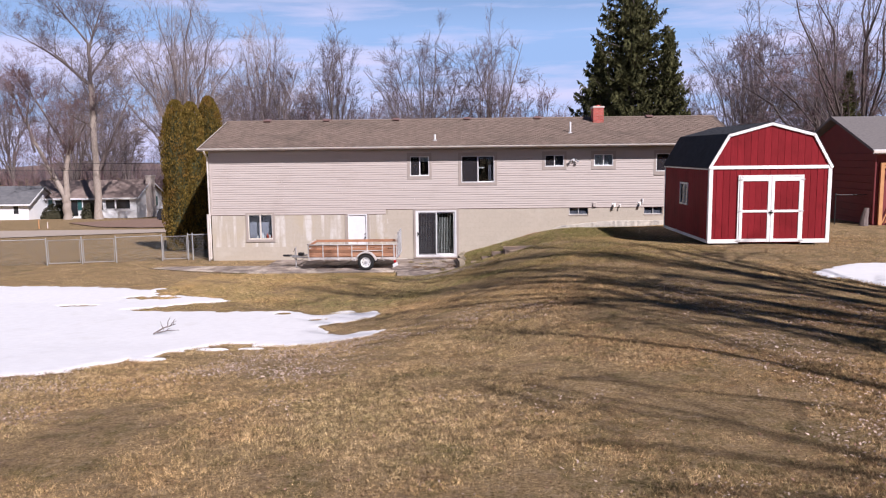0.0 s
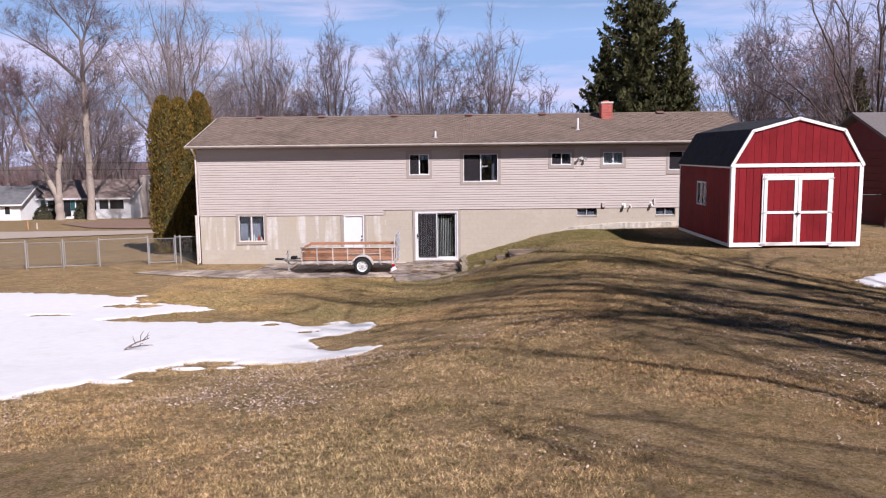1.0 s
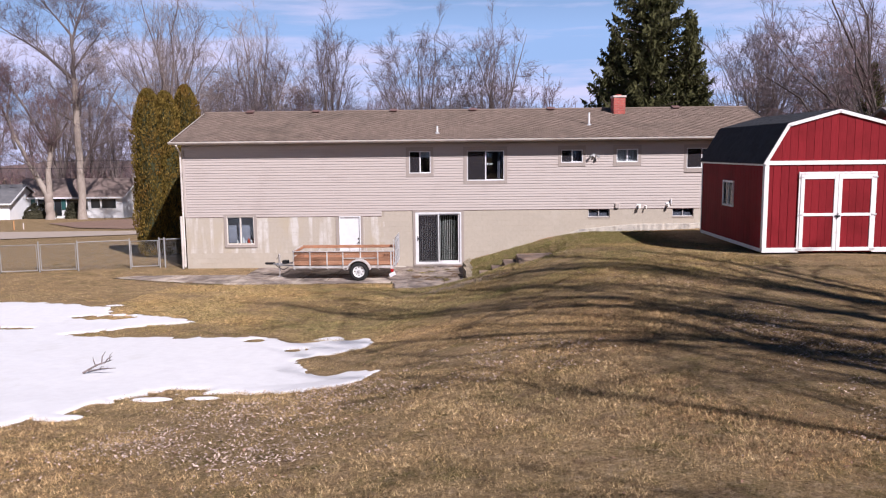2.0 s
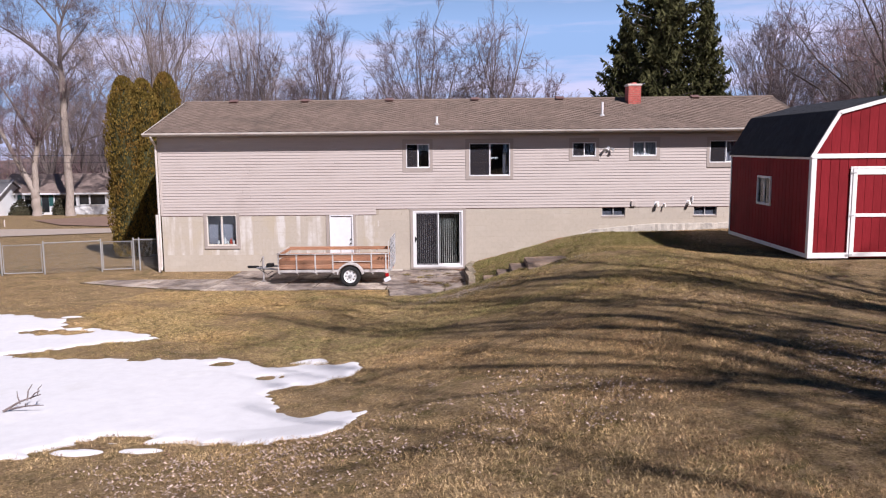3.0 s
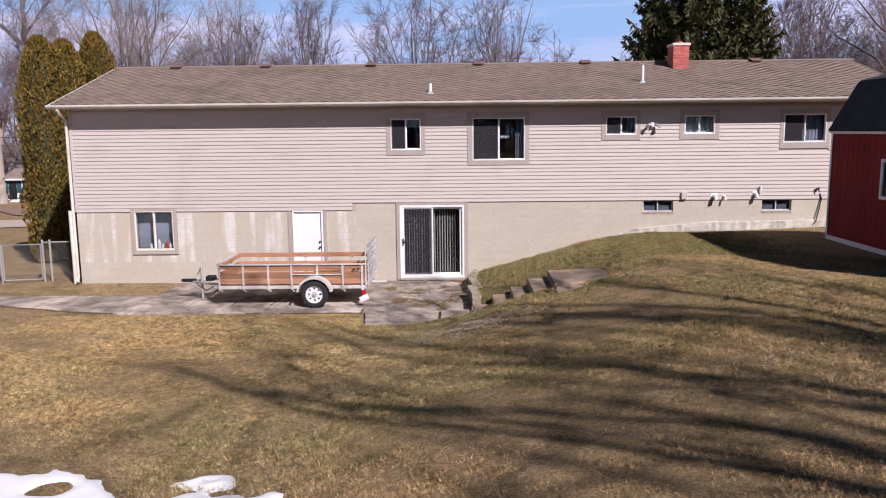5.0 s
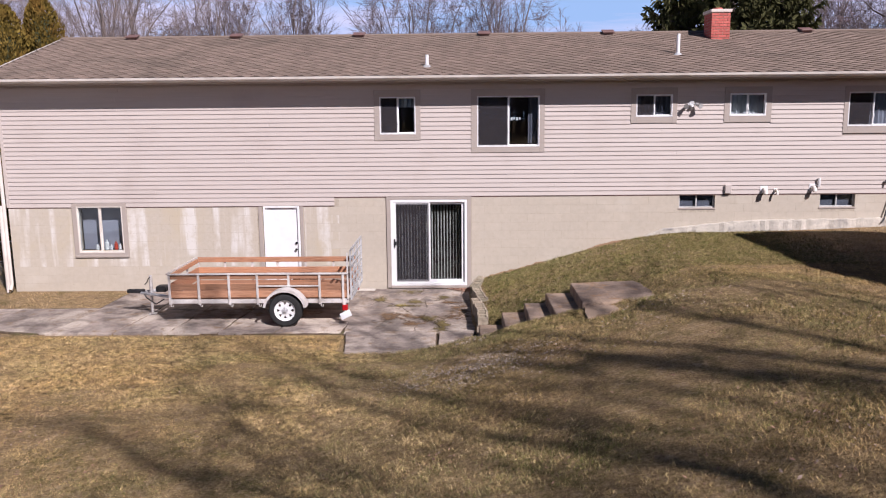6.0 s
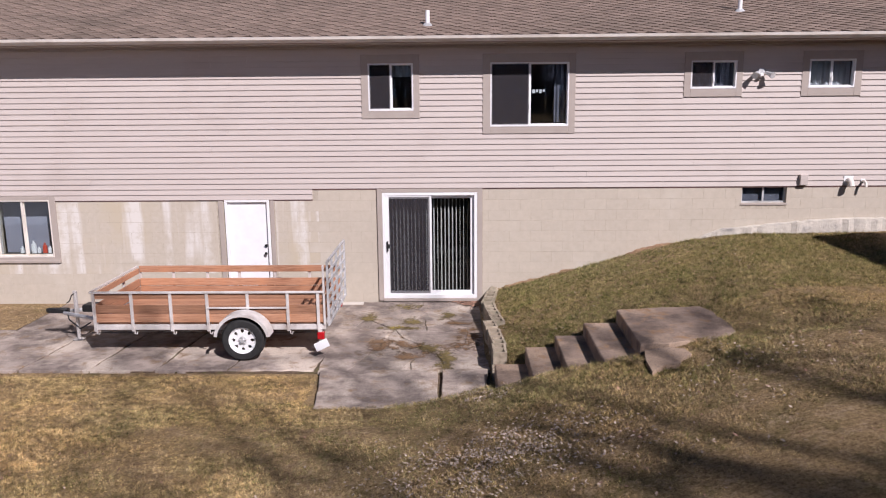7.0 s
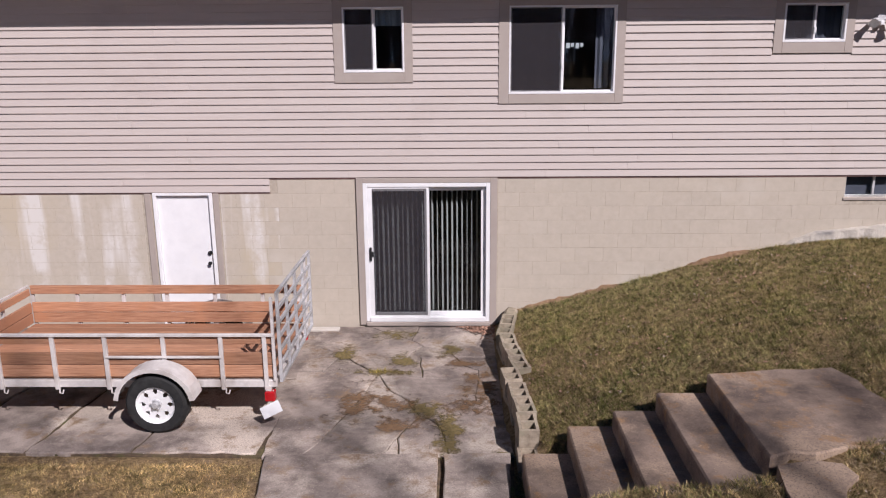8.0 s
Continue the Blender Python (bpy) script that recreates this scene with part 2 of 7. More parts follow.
M["grass_brown"] = blade_mat("brown_grass_blades", [(0.42, 0.29, 0.17), (0.28, 0.165, 0.09), (0.17, 0.10, 0.055), (0.38, 0.25, 0.14), (0.24, 0.145, 0.075), (0.18, 0.13, 0.055), (0.13, 0.11, 0.04)])
M["grass_green"] = blade_mat("green_grass_blades", [(0.50, 0.42, 0.25), (0.19, 0.172, 0.066), (0.13, 0.142, 0.044), (0.40, 0.33, 0.175), (0.095, 0.115, 0.031), (0.145, 0.165, 0.044), (0.07, 0.094, 0.022)], brown=0.22)
M["leaf_pale"] = surf("pale_leaves", (0.36, 0.265, 0.215), (0.60, 0.47, 0.395), 0.8, scale=30.0, vary=0.4, bump=0)
M["leaf_grey"] = surf("grey_leaves", (0.19, 0.14, 0.105), (0.46, 0.38, 0.315), 0.85, scale=30.0, vary=0.45, bump=0)
M["leaf_litter"] = surf("leaf_litter", (0.24, 0.16, 0.12), (0.45, 0.34, 0.28), 0.85, scale=30.0, vary=0.4, bump=0)
M["soil"] = surf("red_soil", (0.17, 0.095, 0.055), (0.34, 0.22, 0.135), 1.0, scale=22.0, bump=1.0, bump_scale=30.0, bump_dist=0.02)
M["snow"] = surf("snow", (0.74, 0.735, 0.755), (0.80, 0.795, 0.815), 0.6, scale=5.0, stain=(0.68, 0.67, 0.665), stain_scale=1.1, stain_amount=(0.6, 0.82), bump=0.3, bump_scale=9.0, bump_dist=0.02, spec=0.3)
M["siding"] = surf("vinyl_siding", (0.455, 0.398, 0.368), (0.485, 0.428, 0.398), 0.55, scale=3.0, stain=(0.41, 0.35, 0.32), stain_scale=0.7, stain_amount=(0.55, 0.8), bump=0.05, stretch=(0.3, 1, 6), vary=0.014)
M["trim"] = surf("beige_trim", (0.345, 0.295, 0.265), (0.375, 0.325, 0.29), 0.55, scale=5.0, bump=0.05)
M["block"] = surf("painted_block", (0.43, 0.378, 0.312), (0.475, 0.42, 0.35), 0.85, scale=9.0, stain=(0.50, 0.455, 0.39), stain_scale=0.9, stain_amount=(0.55, 0.75), bump=0.5, bump_scale=70.0, vary=0.02, bump_dist=0.003)
M["mortar"] = surf("painted_mortar", (0.33, 0.285, 0.23), (0.45, 0.395, 0.325), 0.9, scale=14.0, bump=0.5, bump_scale=80.0, bump_dist=0.003)
M["streak"] = surf("limewash_streaks", (0.50, 0.46, 0.405), (0.56, 0.52, 0.475), 0.9, scale=10.0, bump=0.3, bump_scale=60.0)
M["footing"] = surf("rough_footing_concrete", (0.36, 0.33, 0.29), (0.60, 0.55, 0.48), 0.9, scale=5.0, stain=(0.22, 0.21, 0.2), stain_scale=2.5, stain_amount=(0.55, 0.7), bump=0.9, bump_scale=22.0, bump_dist=0.02)
M["concrete"] = concrete_mat("weathered_concrete", (0.17, 0.138, 0.122), (0.36, 0.30, 0.262), (0.58, 0.50, 0.42), (0.25, 0.175, 0.115))
M["step"] = concrete_mat("worn_step_concrete", (0.13, 0.098, 0.082), (0.26, 0.195, 0.155), (0.44, 0.325, 0.235), (0.30, 0.18, 0.095))
M["grey_block"] = surf("old_grey_block", (0.23, 0.185, 0.135), (0.41, 0.345, 0.265), 0.95, scale=14.0, stain=(0.25, 0.23, 0.16), stain_scale=3.0, bump=0.8, bump_scale=60.0, vary=0.12)
M["joint"] = surf("joint_dirt", (0.05, 0.035, 0.025), (0.15, 0.105, 0.065), 1.0, scale=18.0, stain=(0.10, 0.11, 0.03), stain_scale=3.0, bump=0.5)
M["mud"] = stain_mat("brown_mud", (0.13, 0.078, 0.045), (0.25, 0.155, 0.085))
M["moss_film"] = stain_mat("thin_moss", (0.12, 0.095, 0.035), (0.25, 0.19, 0.085))
M["brown_leaf"] = surf("brown_leaves", (0.19, 0.095, 0.06), (0.36, 0.22, 0.16), 0.8, scale=30.0, vary=0.45, bump=0)
M["yellow_blade"] = surf("yellow_blades", (0.30, 0.24, 0.04), (0.48, 0.38, 0.09), 0.8, scale=20.0, vary=0.3, bump=0)
M["shingle"] = surf("asphalt_shingle", (0.145, 0.105, 0.085), (0.285, 0.22, 0.182), 0.95, scale=40.0, stain=(0.14, 0.11, 0.09), stain_scale=0.5, stain_amount=(0.5, 0.8), bump=0.6, bump_scale=160.0, vary=0.15, bump_dist=0.003, spec=0.2)
# darker copy of the shingle tones: edge shade painted into the gaps
M["shingle_gap"] = surf("shingle_gap_shade", (0.085, 0.064, 0.054), (0.15, 0.115, 0.097), 0.95, scale=40.0, bump=0.3, spec=0.2)
M["white"] = surf("white_vinyl", (0.70, 0.70, 0.71), (0.78, 0.78, 0.79), 0.4, scale=4.0, stain=(0.72, 0.71, 0.68), stain_scale=2.0, stain_amount=(0.6, 0.85), bump=0.03)
M["gutter"] = surf("white_gutter", (0.60, 0.55, 0.5), (0.70, 0.65, 0.6), 0.4, scale=3.0, stain=(0.48, 0.42, 0.37), stain_scale=1.2, stain_amount=(0.5, 0.75), bump=0.04)
M["soffit"] = surf("soffit_panel", (0.36, 0.31, 0.27), (0.40, 0.34, 0.3), 0.6, scale=3.0, bump=0.05)
M["brick"] = surf("red_brick", (0.40, 0.085, 0.07), (0.56, 0.16, 0.13), 0.85, scale=12.0, bump=0.5, vary=0.15)
M["cap"] = surf("concrete_cap", (0.55, 0.48, 0.44), (0.66, 0.58, 0.53), 0.9, scale=9.0, bump=0.4)
M["vent_brown"] = surf("brown_roof_vent", (0.15, 0.085, 0.075), (0.22, 0.13, 0.12), 0.5, scale=8.0, bump=0.1)
M["glass"] = glass_mat("window_glass")
M["screen"] = screen_mat()
# interior dimness is put into this near-black colour
M["room"] = surf("dimmed_interior", (0.05, 0.045, 0.045), (0.075, 0.07, 0.065), 0.9, scale=2.0, bump=0)
M["shade_cloth"] = surf("grey_shade_cloth", (0.24, 0.24, 0.29), (0.32, 0.32, 0.38), 0.9, scale=3.0, bump=0.1)
M["curtain"] = surf("pale_curtain", (0.50, 0.50, 0.53), (0.60, 0.60, 0.63), 0.9, scale=6.0, bump=0.2)
M["dim_cloth"] = surf("dim_grey_cloth", (0.10, 0.10, 0.13), (0.15, 0.15, 0.185), 0.9, scale=5.0, bump=0.1)
M["blind"] = surf("vertical_blind", (0.56, 0.55, 0.52), (0.64, 0.63, 0.6), 0.6, scale=4.0, bump=0.05)
M["dark_metal"] = surf("dark_metal", (0.025, 0.025, 0.027), (0.05, 0.05, 0.052), 0.5, metal=0.6, scale=12.0, bump=0.1)
M["galv"] = surf("galvanised_steel", (0.50, 0.50, 0.51), (0.66, 0.66, 0.67), 0.5, metal=0.4, scale=22.0, stain=(0.30, 0.29, 0.28), stain_scale=3.0, bump=0.1)
M["bare_steel"] = surf("dull_painted_steel", (0.56, 0.53, 0.51), (0.68, 0.65, 0.63), 0.5, metal=0.15, scale=16.0, stain=(0.33, 0.28, 0.25), stain_scale=4.0, bump=0.12)
M["wood"] = surf("red_cedar_boards", (0.25, 0.115, 0.065), (0.45, 0.245, 0.15), 0.7, scale=8.0, stretch=(0.5, 9, 9), stain=(0.40, 0.19, 0.10), stain_scale=2.0, bump=0.35, bump_scale=14.0, vary=0.24)
M["tyre"] = surf("tyre_rubber", (0.012, 0.012, 0.013), (0.03, 0.03, 0.03), 0.8, scale=20.0, bump=0.3)
M["rim"] = surf("white_wheel_rim", (0.74, 0.74, 0.74), (0.82, 0.82, 0.82), 0.35, scale=8.0, bump=0.02)
M["red_lens"] = surf("red_lens", (0.35, 0.008, 0.012), (0.45, 0.015, 0.02), 0.2, scale=5.0, bump=0)
M["shed_red"] = surf("red_shed_board", (0.185, 0.011, 0.016), (0.24, 0.019, 0.025), 0.7, scale=8.0, stretch=(8, 8, 0.5), stain=(0.15, 0.010, 0.013), stain_scale=1.0, bump=0.3, bump_scale=18.0, vary=0.09, spec=0.12)
M["shed_white"] = surf("white_shed_trim", (0.74, 0.73, 0.72), (0.82, 0.81, 0.80), 0.6, scale=6.0, stain=(0.62, 0.59, 0.56), stain_scale=2.5, stain_amount=(0.58, 0.8), bump=0.1)
M["shed_roof"] = surf("dark_roof_shingle", (0.018, 0.02, 0.026), (0.04, 0.042, 0.05), 0.85, scale=30.0, bump=0.6, bump_scale=120.0, vary=0.18)
M["bark_pale"] = surf("pale_bark", (0.25, 0.205, 0.175), (0.42, 0.36, 0.315), 0.9, scale=5.0, stretch=(3, 3, 0.5), bump=0.7, bump_scale=9.0, bump_dist=0.03)
M["bark_grey"] = surf("grey_bark", (0.125, 0.098, 0.09), (0.225, 0.185, 0.175), 0.9, scale=5.0, stretch=(3, 3, 0.5), bump=0.7, bump_scale=9.0, bump_dist=0.03)
M["bark_dark"] = surf("dark_bark", (0.075, 0.058, 0.052), (0.14, 0.112, 0.10), 0.9, scale=5.0, stretch=(3, 3, 0.5), bump=0.7, bump_scale=9.0, bump_dist=0.03)
M["twig"] = surf("grey_twigs", (0.115, 0.09, 0.097), (0.205, 0.165, 0.18), 0.9, scale=2.0, bump=0, vary=0.2)
M["twig_red"] = surf("reddish_twigs", (0.15, 0.092, 0.096), (0.25, 0.162, 0.168), 0.9, scale=2.0, bump=0, vary=0.2)
M["twig_pale"] = surf("pale_twigs", (0.23, 0.185, 0.175), (0.36, 0.30, 0.285), 0.9, scale=2.0, bump=0, vary=0.2)
M["needles"] = surf("spruce_needles", (0.055, 0.06, 0.027), (0.13, 0.125, 0.055), 0.95, scale=4.0, bump=0, vary=0.4, spec=0.08)
M["arbor"] = surf("cedar_foliage", (0.105, 0.075, 0.016), (0.205, 0.14, 0.036), 0.95, spec=0.1, scale=2.5, stain=(0.21, 0.115, 0.03), stain_scale=1.2, bump=0, vary=0.4)
# near-black green: the shade between the sprays, put into the core's colour
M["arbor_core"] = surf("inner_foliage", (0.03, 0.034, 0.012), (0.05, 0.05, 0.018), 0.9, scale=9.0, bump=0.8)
M["bush"] = surf("dark_bush", (0.03, 0.03, 0.016), (0.06, 0.055, 0.03), 0.8, scale=4.0, bump=0, vary=0.3)
M["road"] = surf("road_gravel", (0.38, 0.31, 0.26), (0.48, 0.40, 0.335), 0.95, scale=3.0, bump=0.4)
M["drive"] = surf("driveway", (0.20, 0.125, 0.09), (0.29, 0.19, 0.145), 0.95, scale=2.0, bump=0.4)
M["far_white"] = surf("far_white_siding", (0.74, 0.75, 0.77), (0.82, 0.83, 0.85), 0.7, scale=1.0, bump=0)
M["far_roof"] = surf("far_brown_roof", (0.22, 0.165, 0.145), (0.30, 0.23, 0.205), 0.9, scale=2.0, bump=0.2)
M["far_grey_roof"] = surf("far_grey_roof", (0.11, 0.11, 0.12), (0.17, 0.17, 0.18), 0.9, scale=2.0, bump=0.2)
M["teal"] = surf("teal_shutter", (0.02, 0.085, 0.085), (0.03, 0.11, 0.11), 0.6, scale=2.0, bump=0)
M["far_pane"] = surf("far_dark_pane", (0.018, 0.02, 0.024), (0.03, 0.033, 0.038), 0.08, scale=1.0, bump=0, spec=0.5)
M["maroon"] = surf("maroon_siding", (0.16, 0.03, 0.033), (0.20, 0.042, 0.045), 0.7, scale=3.0, bump=0.1)
M["grey_roof"] = surf("grey_roof", (0.13, 0.118, 0.118), (0.19, 0.172, 0.17), 0.9, scale=10.0, bump=0.3)
M["lattice"] = surf("orange_lattice", (0.50, 0.24, 0.10), (0.60, 0.32, 0.15), 0.7, scale=5.0, bump=0.1)
M["car"] = surf("dark_car_paint", (0.02, 0.022, 0.028), (0.03, 0.032, 0.04), 0.25, scale=3.0, bump=0)
M["hill"] = surf("far_woods", (0.16, 0.115, 0.10), (0.25, 0.19, 0.175), 1.0, scale=0.35, bump=0)
M["bottle_white"] = surf("white_bottle", (0.7, 0.7, 0.7), (0.78, 0.78, 0.78), 0.3, scale=4.0, bump=0)
M["bottle_red"] = surf("red_bottle", (0.45, 0.05, 0.03), (0.55, 0.08, 0.05), 0.3, scale=4.0, bump=0)
M["plate"] = surf("white_plate", (0.7, 0.7, 0.71), (0.78, 0.78, 0.79), 0.4, scale=4.0, bump=0)


# ---- mesh helpers ----
class Shape:
    """Vertices and faces of one mesh, gathered piece by piece."""

    def __init__(self):
        self.v, self.f = [], []

    def add(self, verts, faces):
        k = len(self.v)
        self.v += [tuple(p) for p in verts]
        self.f += [tuple(i + k for i in q) for q in faces]
        return self

    def box(self, x0, y0, z0, x1, y1, z1, ch=0.0, m=None):
        """A box between two corners; ch: the width of its chamfered edges; m: a pose to put it in."""
        lo, hi = (min(x0, x1), min(y0, y1), min(z0, z1)), (max(x0, x1), max(y0, y1), max(z0, z1))
        if ch <= 0:
            vs = [(a, b, c) for a in (lo[0], hi[0]) for b in (lo[1], hi[1]) for c in (lo[2], hi[2])]
            fs = [(0, 1, 3, 2), (4, 6, 7, 5), (0, 4, 5, 1), (2, 3, 7, 6), (0, 2, 6, 4), (1, 5, 7, 3)]
        else:
            vs, idx = [], {}
            for a in (0, 1):
                for b in (0, 1):
                    for c in (0, 1):
                        corner = [(lo, hi)[s][i] for i, s in enumerate((a, b, c))]
                        for ax in range(3):
                            q = [corner[i] if i == ax else corner[i] + (ch if (a, b, c)[i] == 0 else -ch) for i in range(3)]
                            idx[a, b, c, ax] = len(vs)
                            vs.append(tuple(q))
            fs = []
            for ax in range(3):
                o1, o2 = [i for i in range(3) if i != ax]
                for s in (0, 1):
                    ring = []
                    for p, q in ((0, 0), (1, 0), (1, 1), (0, 1)):
                        k = [0, 0, 0]
                        k[ax], k[o1], k[o2] = s, p, q
                        ring.append(idx[k[0], k[1], k[2], ax])
                    fs.append(tuple(ring))
                for p in (0, 1):
                    for q in (0, 1):
                        e = []
                        for s in (0, 1):
                            k = [0, 0, 0]
                            k[ax], k[o1], k[o2] = s, p, q
                            e.append((idx[k[0], k[1], k[2], o1], idx[k[0], k[1], k[2], o2]))
                        fs.append((e[0][0], e[1][0], e[1][1], e[0][1]))
            for a in (0, 1):
                for b in (0, 1):
                    for c in (0, 1):
                        fs.append(tuple(idx[a, b, c, ax] for ax in range(3)))
        if m is not None:
            vs = [tuple(m @ Vector(p)) for p in vs]
        return self.add(vs, fs)

    def tube(self, pts, radii, n=8, caps=True):
        """A round tube along points with a radius at each."""
        pts = [Vector(p) for p in pts]
        if isinstance(radii, (int, float)):
            radii = [radii] * len(pts)
        vs, fs = [], []
        side = None
        for i, p in enumerate(pts):
            d = (pts[min(i + 1, len(pts) - 1)] - pts[max(i - 1, 0)]).normalized()
            if side is None:
                side = d.orthogonal().normalized()
            side = (side - d * side.dot(d))
            side = side.normalized() if side.length > 1e-6 else d.orthogonal().normalized()
            up = d.cross(side)
            for k in range(n):
                a = 2 * math.pi * k / n
                vs.append(tuple(p + (side * math.cos(a) + up * math.sin(a)) * radii[i]))
        for i in range(len(pts) - 1):
            for k in range(n):
                fs.append((i * n + k, i * n + (k + 1) % n, (i + 1) * n + (k + 1) % n, (i + 1) * n + k))
        if caps:
            fs += [tuple(range(n))[::-1], tuple((len(pts) - 1) * n + k for k in range(n))]
        return self.add(vs, fs)

    def prism(self, outline, axis, a, b):
        """An outline of 2D points pushed along an axis ('x', 'y' or 'z') from a to b."""
        n = len(outline)
        put = {"x": lambda u, w, d: (d, u, w), "y": lambda u, w, d: (u, d, w), "z": lambda u, w, d: (u, w, d)}[axis]
        vs = [put(u, w, d) for d in (a, b) for u, w in outline]
        fs = [(i, (i + 1) % n, n + (i + 1) % n, n + i) for i in range(n)] + [tuple(range(n))[::-1], tuple(range(n, 2 * n))]
        return self.add(vs, fs)

    def ring(self, cx, cz, profile, y_axis=True, n=28):
        """A turned form about an axis along y through (cx, cz): profile of (radius, y)."""
        k = len(profile)
        vs = [(cx + r * math.cos(2 * math.pi * i / n), y, cz + r * math.sin(2 * math.pi * i / n)) for i in range(n) for r, y in profile]
        fs = [(i * k + j, i * k + j + 1, ((i + 1) % n) * k + j + 1, ((i + 1) % n) * k + j) for i in range(n) for j in range(k - 1)]
        return self.add(vs, fs)


ORIGIN = {}


def mesh_of(name, shape, mat, origin=(0, 0, 0), smooth=False):
    me = bpy.data.meshes.new(name)
    o = Vector(origin)
    me.from_pydata([(x - o.x, y - o.y, z - o.z) for x, y, z in shape.v], [], shape.f)
    bm = bmesh.new()
    bm.from_mesh(me)
    bmesh.ops.recalc_face_normals(bm, faces=bm.faces)
    bm.to_mesh(me)
    bm.free()
    me.materials.append(mat)
    if smooth:
        me.shade_smooth()
        me.set_sharp_from_angle(angle=radians(40))
    return me


def thing(name, at, label, category, group="", kind=""):
    ob = new(name)
    ob.empty_display_size = 0.1
    ob.location = at
    ORIGIN[ob] = Vector(at)
    return tagged(ob, label, category, group, kind)


def part(name, shape, mat, parent, label="", smooth=False, kind=""):
    """One mesh under a thing or under a part, given in world metres."""
    ob = new(name, mesh_of(name, shape, mat, ORIGIN[parent], smooth))
    ob.parent = parent
    ORIGIN[ob] = ORIGIN[parent]
    return tagged(ob, label, kind=kind)


def solid(name, shape, mat, at, label, category, group="", kind="", smooth=False):
    """A thing that is one mesh."""
    ob = new(name, mesh_of(name, shape, mat, at, smooth))
    ob.location = at
    ORIGIN[ob] = Vector(at)
    return tagged(ob, label, category, group, kind)


def S():
    return Shape()


def cut_spans(a, b, holes):
    """The stretches of a..b that no hole covers."""
    spans = [(a, b)]
    for h0, h1 in holes:
        spans = [s for p, q in spans for s in ((p, min(q, h0)), (max(p, h1), q)) if s[1] - s[0] > 0.01]
    return spans


# ---- ground ----
def ease(a, b, v):
    s = np.clip((v - a) / (b - a), 0, 1)
    return s * s * (3 - 2 * s)


def height(x, y):
    """Ground height: a low lawn behind the house, a hill on its east side, fields falling away to the north."""
    x, y = np.asarray(x, float), np.asarray(y, float)
    low = -0.12 + np.interp(-y, [3.9, 5.3, 6.5, 9, 11.5, 14, 18, 22, 26, 32], [0.02, 0.09, 0.2, 0.31, 0.33, 0.44, 0.66, 1.0, 1.42, 1.75])
    low = low - 0.03 * ease(-3, -14, x) * ease(-16, -6, y)
    high = np.interp(-y, [-4, 0, 4.5, 7, 12, 16, 40], [1.28, 1.25, 1.27, 1.45, 1.7, 1.74, 1.74])
    xa = np.interp(-y, [0, 4.4, 6, 9, 14, 18, 22, 27], [-1.6, -1.5, -1.7, -2.6, -3.6, -3.7, -6.5, -8.0])
    xb = np.interp(-y, [0, 4.4, 9, 14, 19, 27], [5.4, 3.7, 4.6, 4.9, 3.7, 5.0])
    s = np.clip((x - xa) / (xb - xa), 0, 1)
    s = s * s * (3 - 2 * s)
    z = low + (high - low) * s
    z = z + 0.16 * ease(5.5, 12, x) * ease(-7, -1, y)
    edge = 0.16 + 0.09 * ease(-1.2, -4.4, y)
    patio = ease(edge, edge - 0.05, x) * np.maximum(ease(-4.1, -3.9, y), ease(-5.3, -5.1, y) * ease(-2.45, -2.3, x))
    z = z + (np.minimum(z, -0.13) - z) * patio
    z = z + (np.minimum(z, 0.13 + 0.42 * np.clip(x - 0.32, 0, 3)) - z) * ease(0.1, 0.2, x) * ease(-4.5, -4.2, y)
    front = -5.38 - 0.4 * ease(0.6, 1.7, x) + 0.22 * ease(1.8, 2.0, x) + 0.25 * np.clip(x - 1.95, 0, 2)
    z = z + (np.minimum(z, 0.99) - z) * ease(1.0, 0.5, np.hypot((x - 2.5) / 1.3, (y + 5.8) / 0.9))
    z = z + (np.minimum(z, 0.96 + 0.3 * np.clip(x - 3.1, 0, 2) + 0.25 * np.clip(y + 4.0, 0, 2)) - z) * ease(-6.6, -5.8, y) * ease(-3.2, -3.9, y) * ease(1.9, 2.3, x) * ease(4.6, 3.8, x)
    stair = ease(0.0, 0.1, x) * ease(3.12, 3.02, x) * ease(-4.08, -4.2, y) * ease(front - 0.12, front, y)
    z = z + (np.minimum(z, 0.46 * np.clip(x - 0.14, 0, 1.75) - 0.12 + ease(1.85, 2.0, x) * 0.2) - z) * stair
    sunk = ease(1.0, 0.6, np.hypot((x - 2.06) / 0.68, (y + 6.12) / 0.85))
    z = z + (np.minimum(z, 0.87 + 0.09 * np.clip(y + 5.8, -1, 0.2)) - z) * sunk
    far = np.clip(y - 3, 0, None)
    z = np.where(y > 0, z * ease(14, 2, y) * ease(-3, 3, x) + (1 - ease(14, 2, y) * ease(-3, 3, x)) * -0.1, z)
    return z - 0.05 * np.minimum(far, 70) - 0.01 * np.clip(far - 70, 0, 200)


def h(x, y):
    return float(height(x, y))


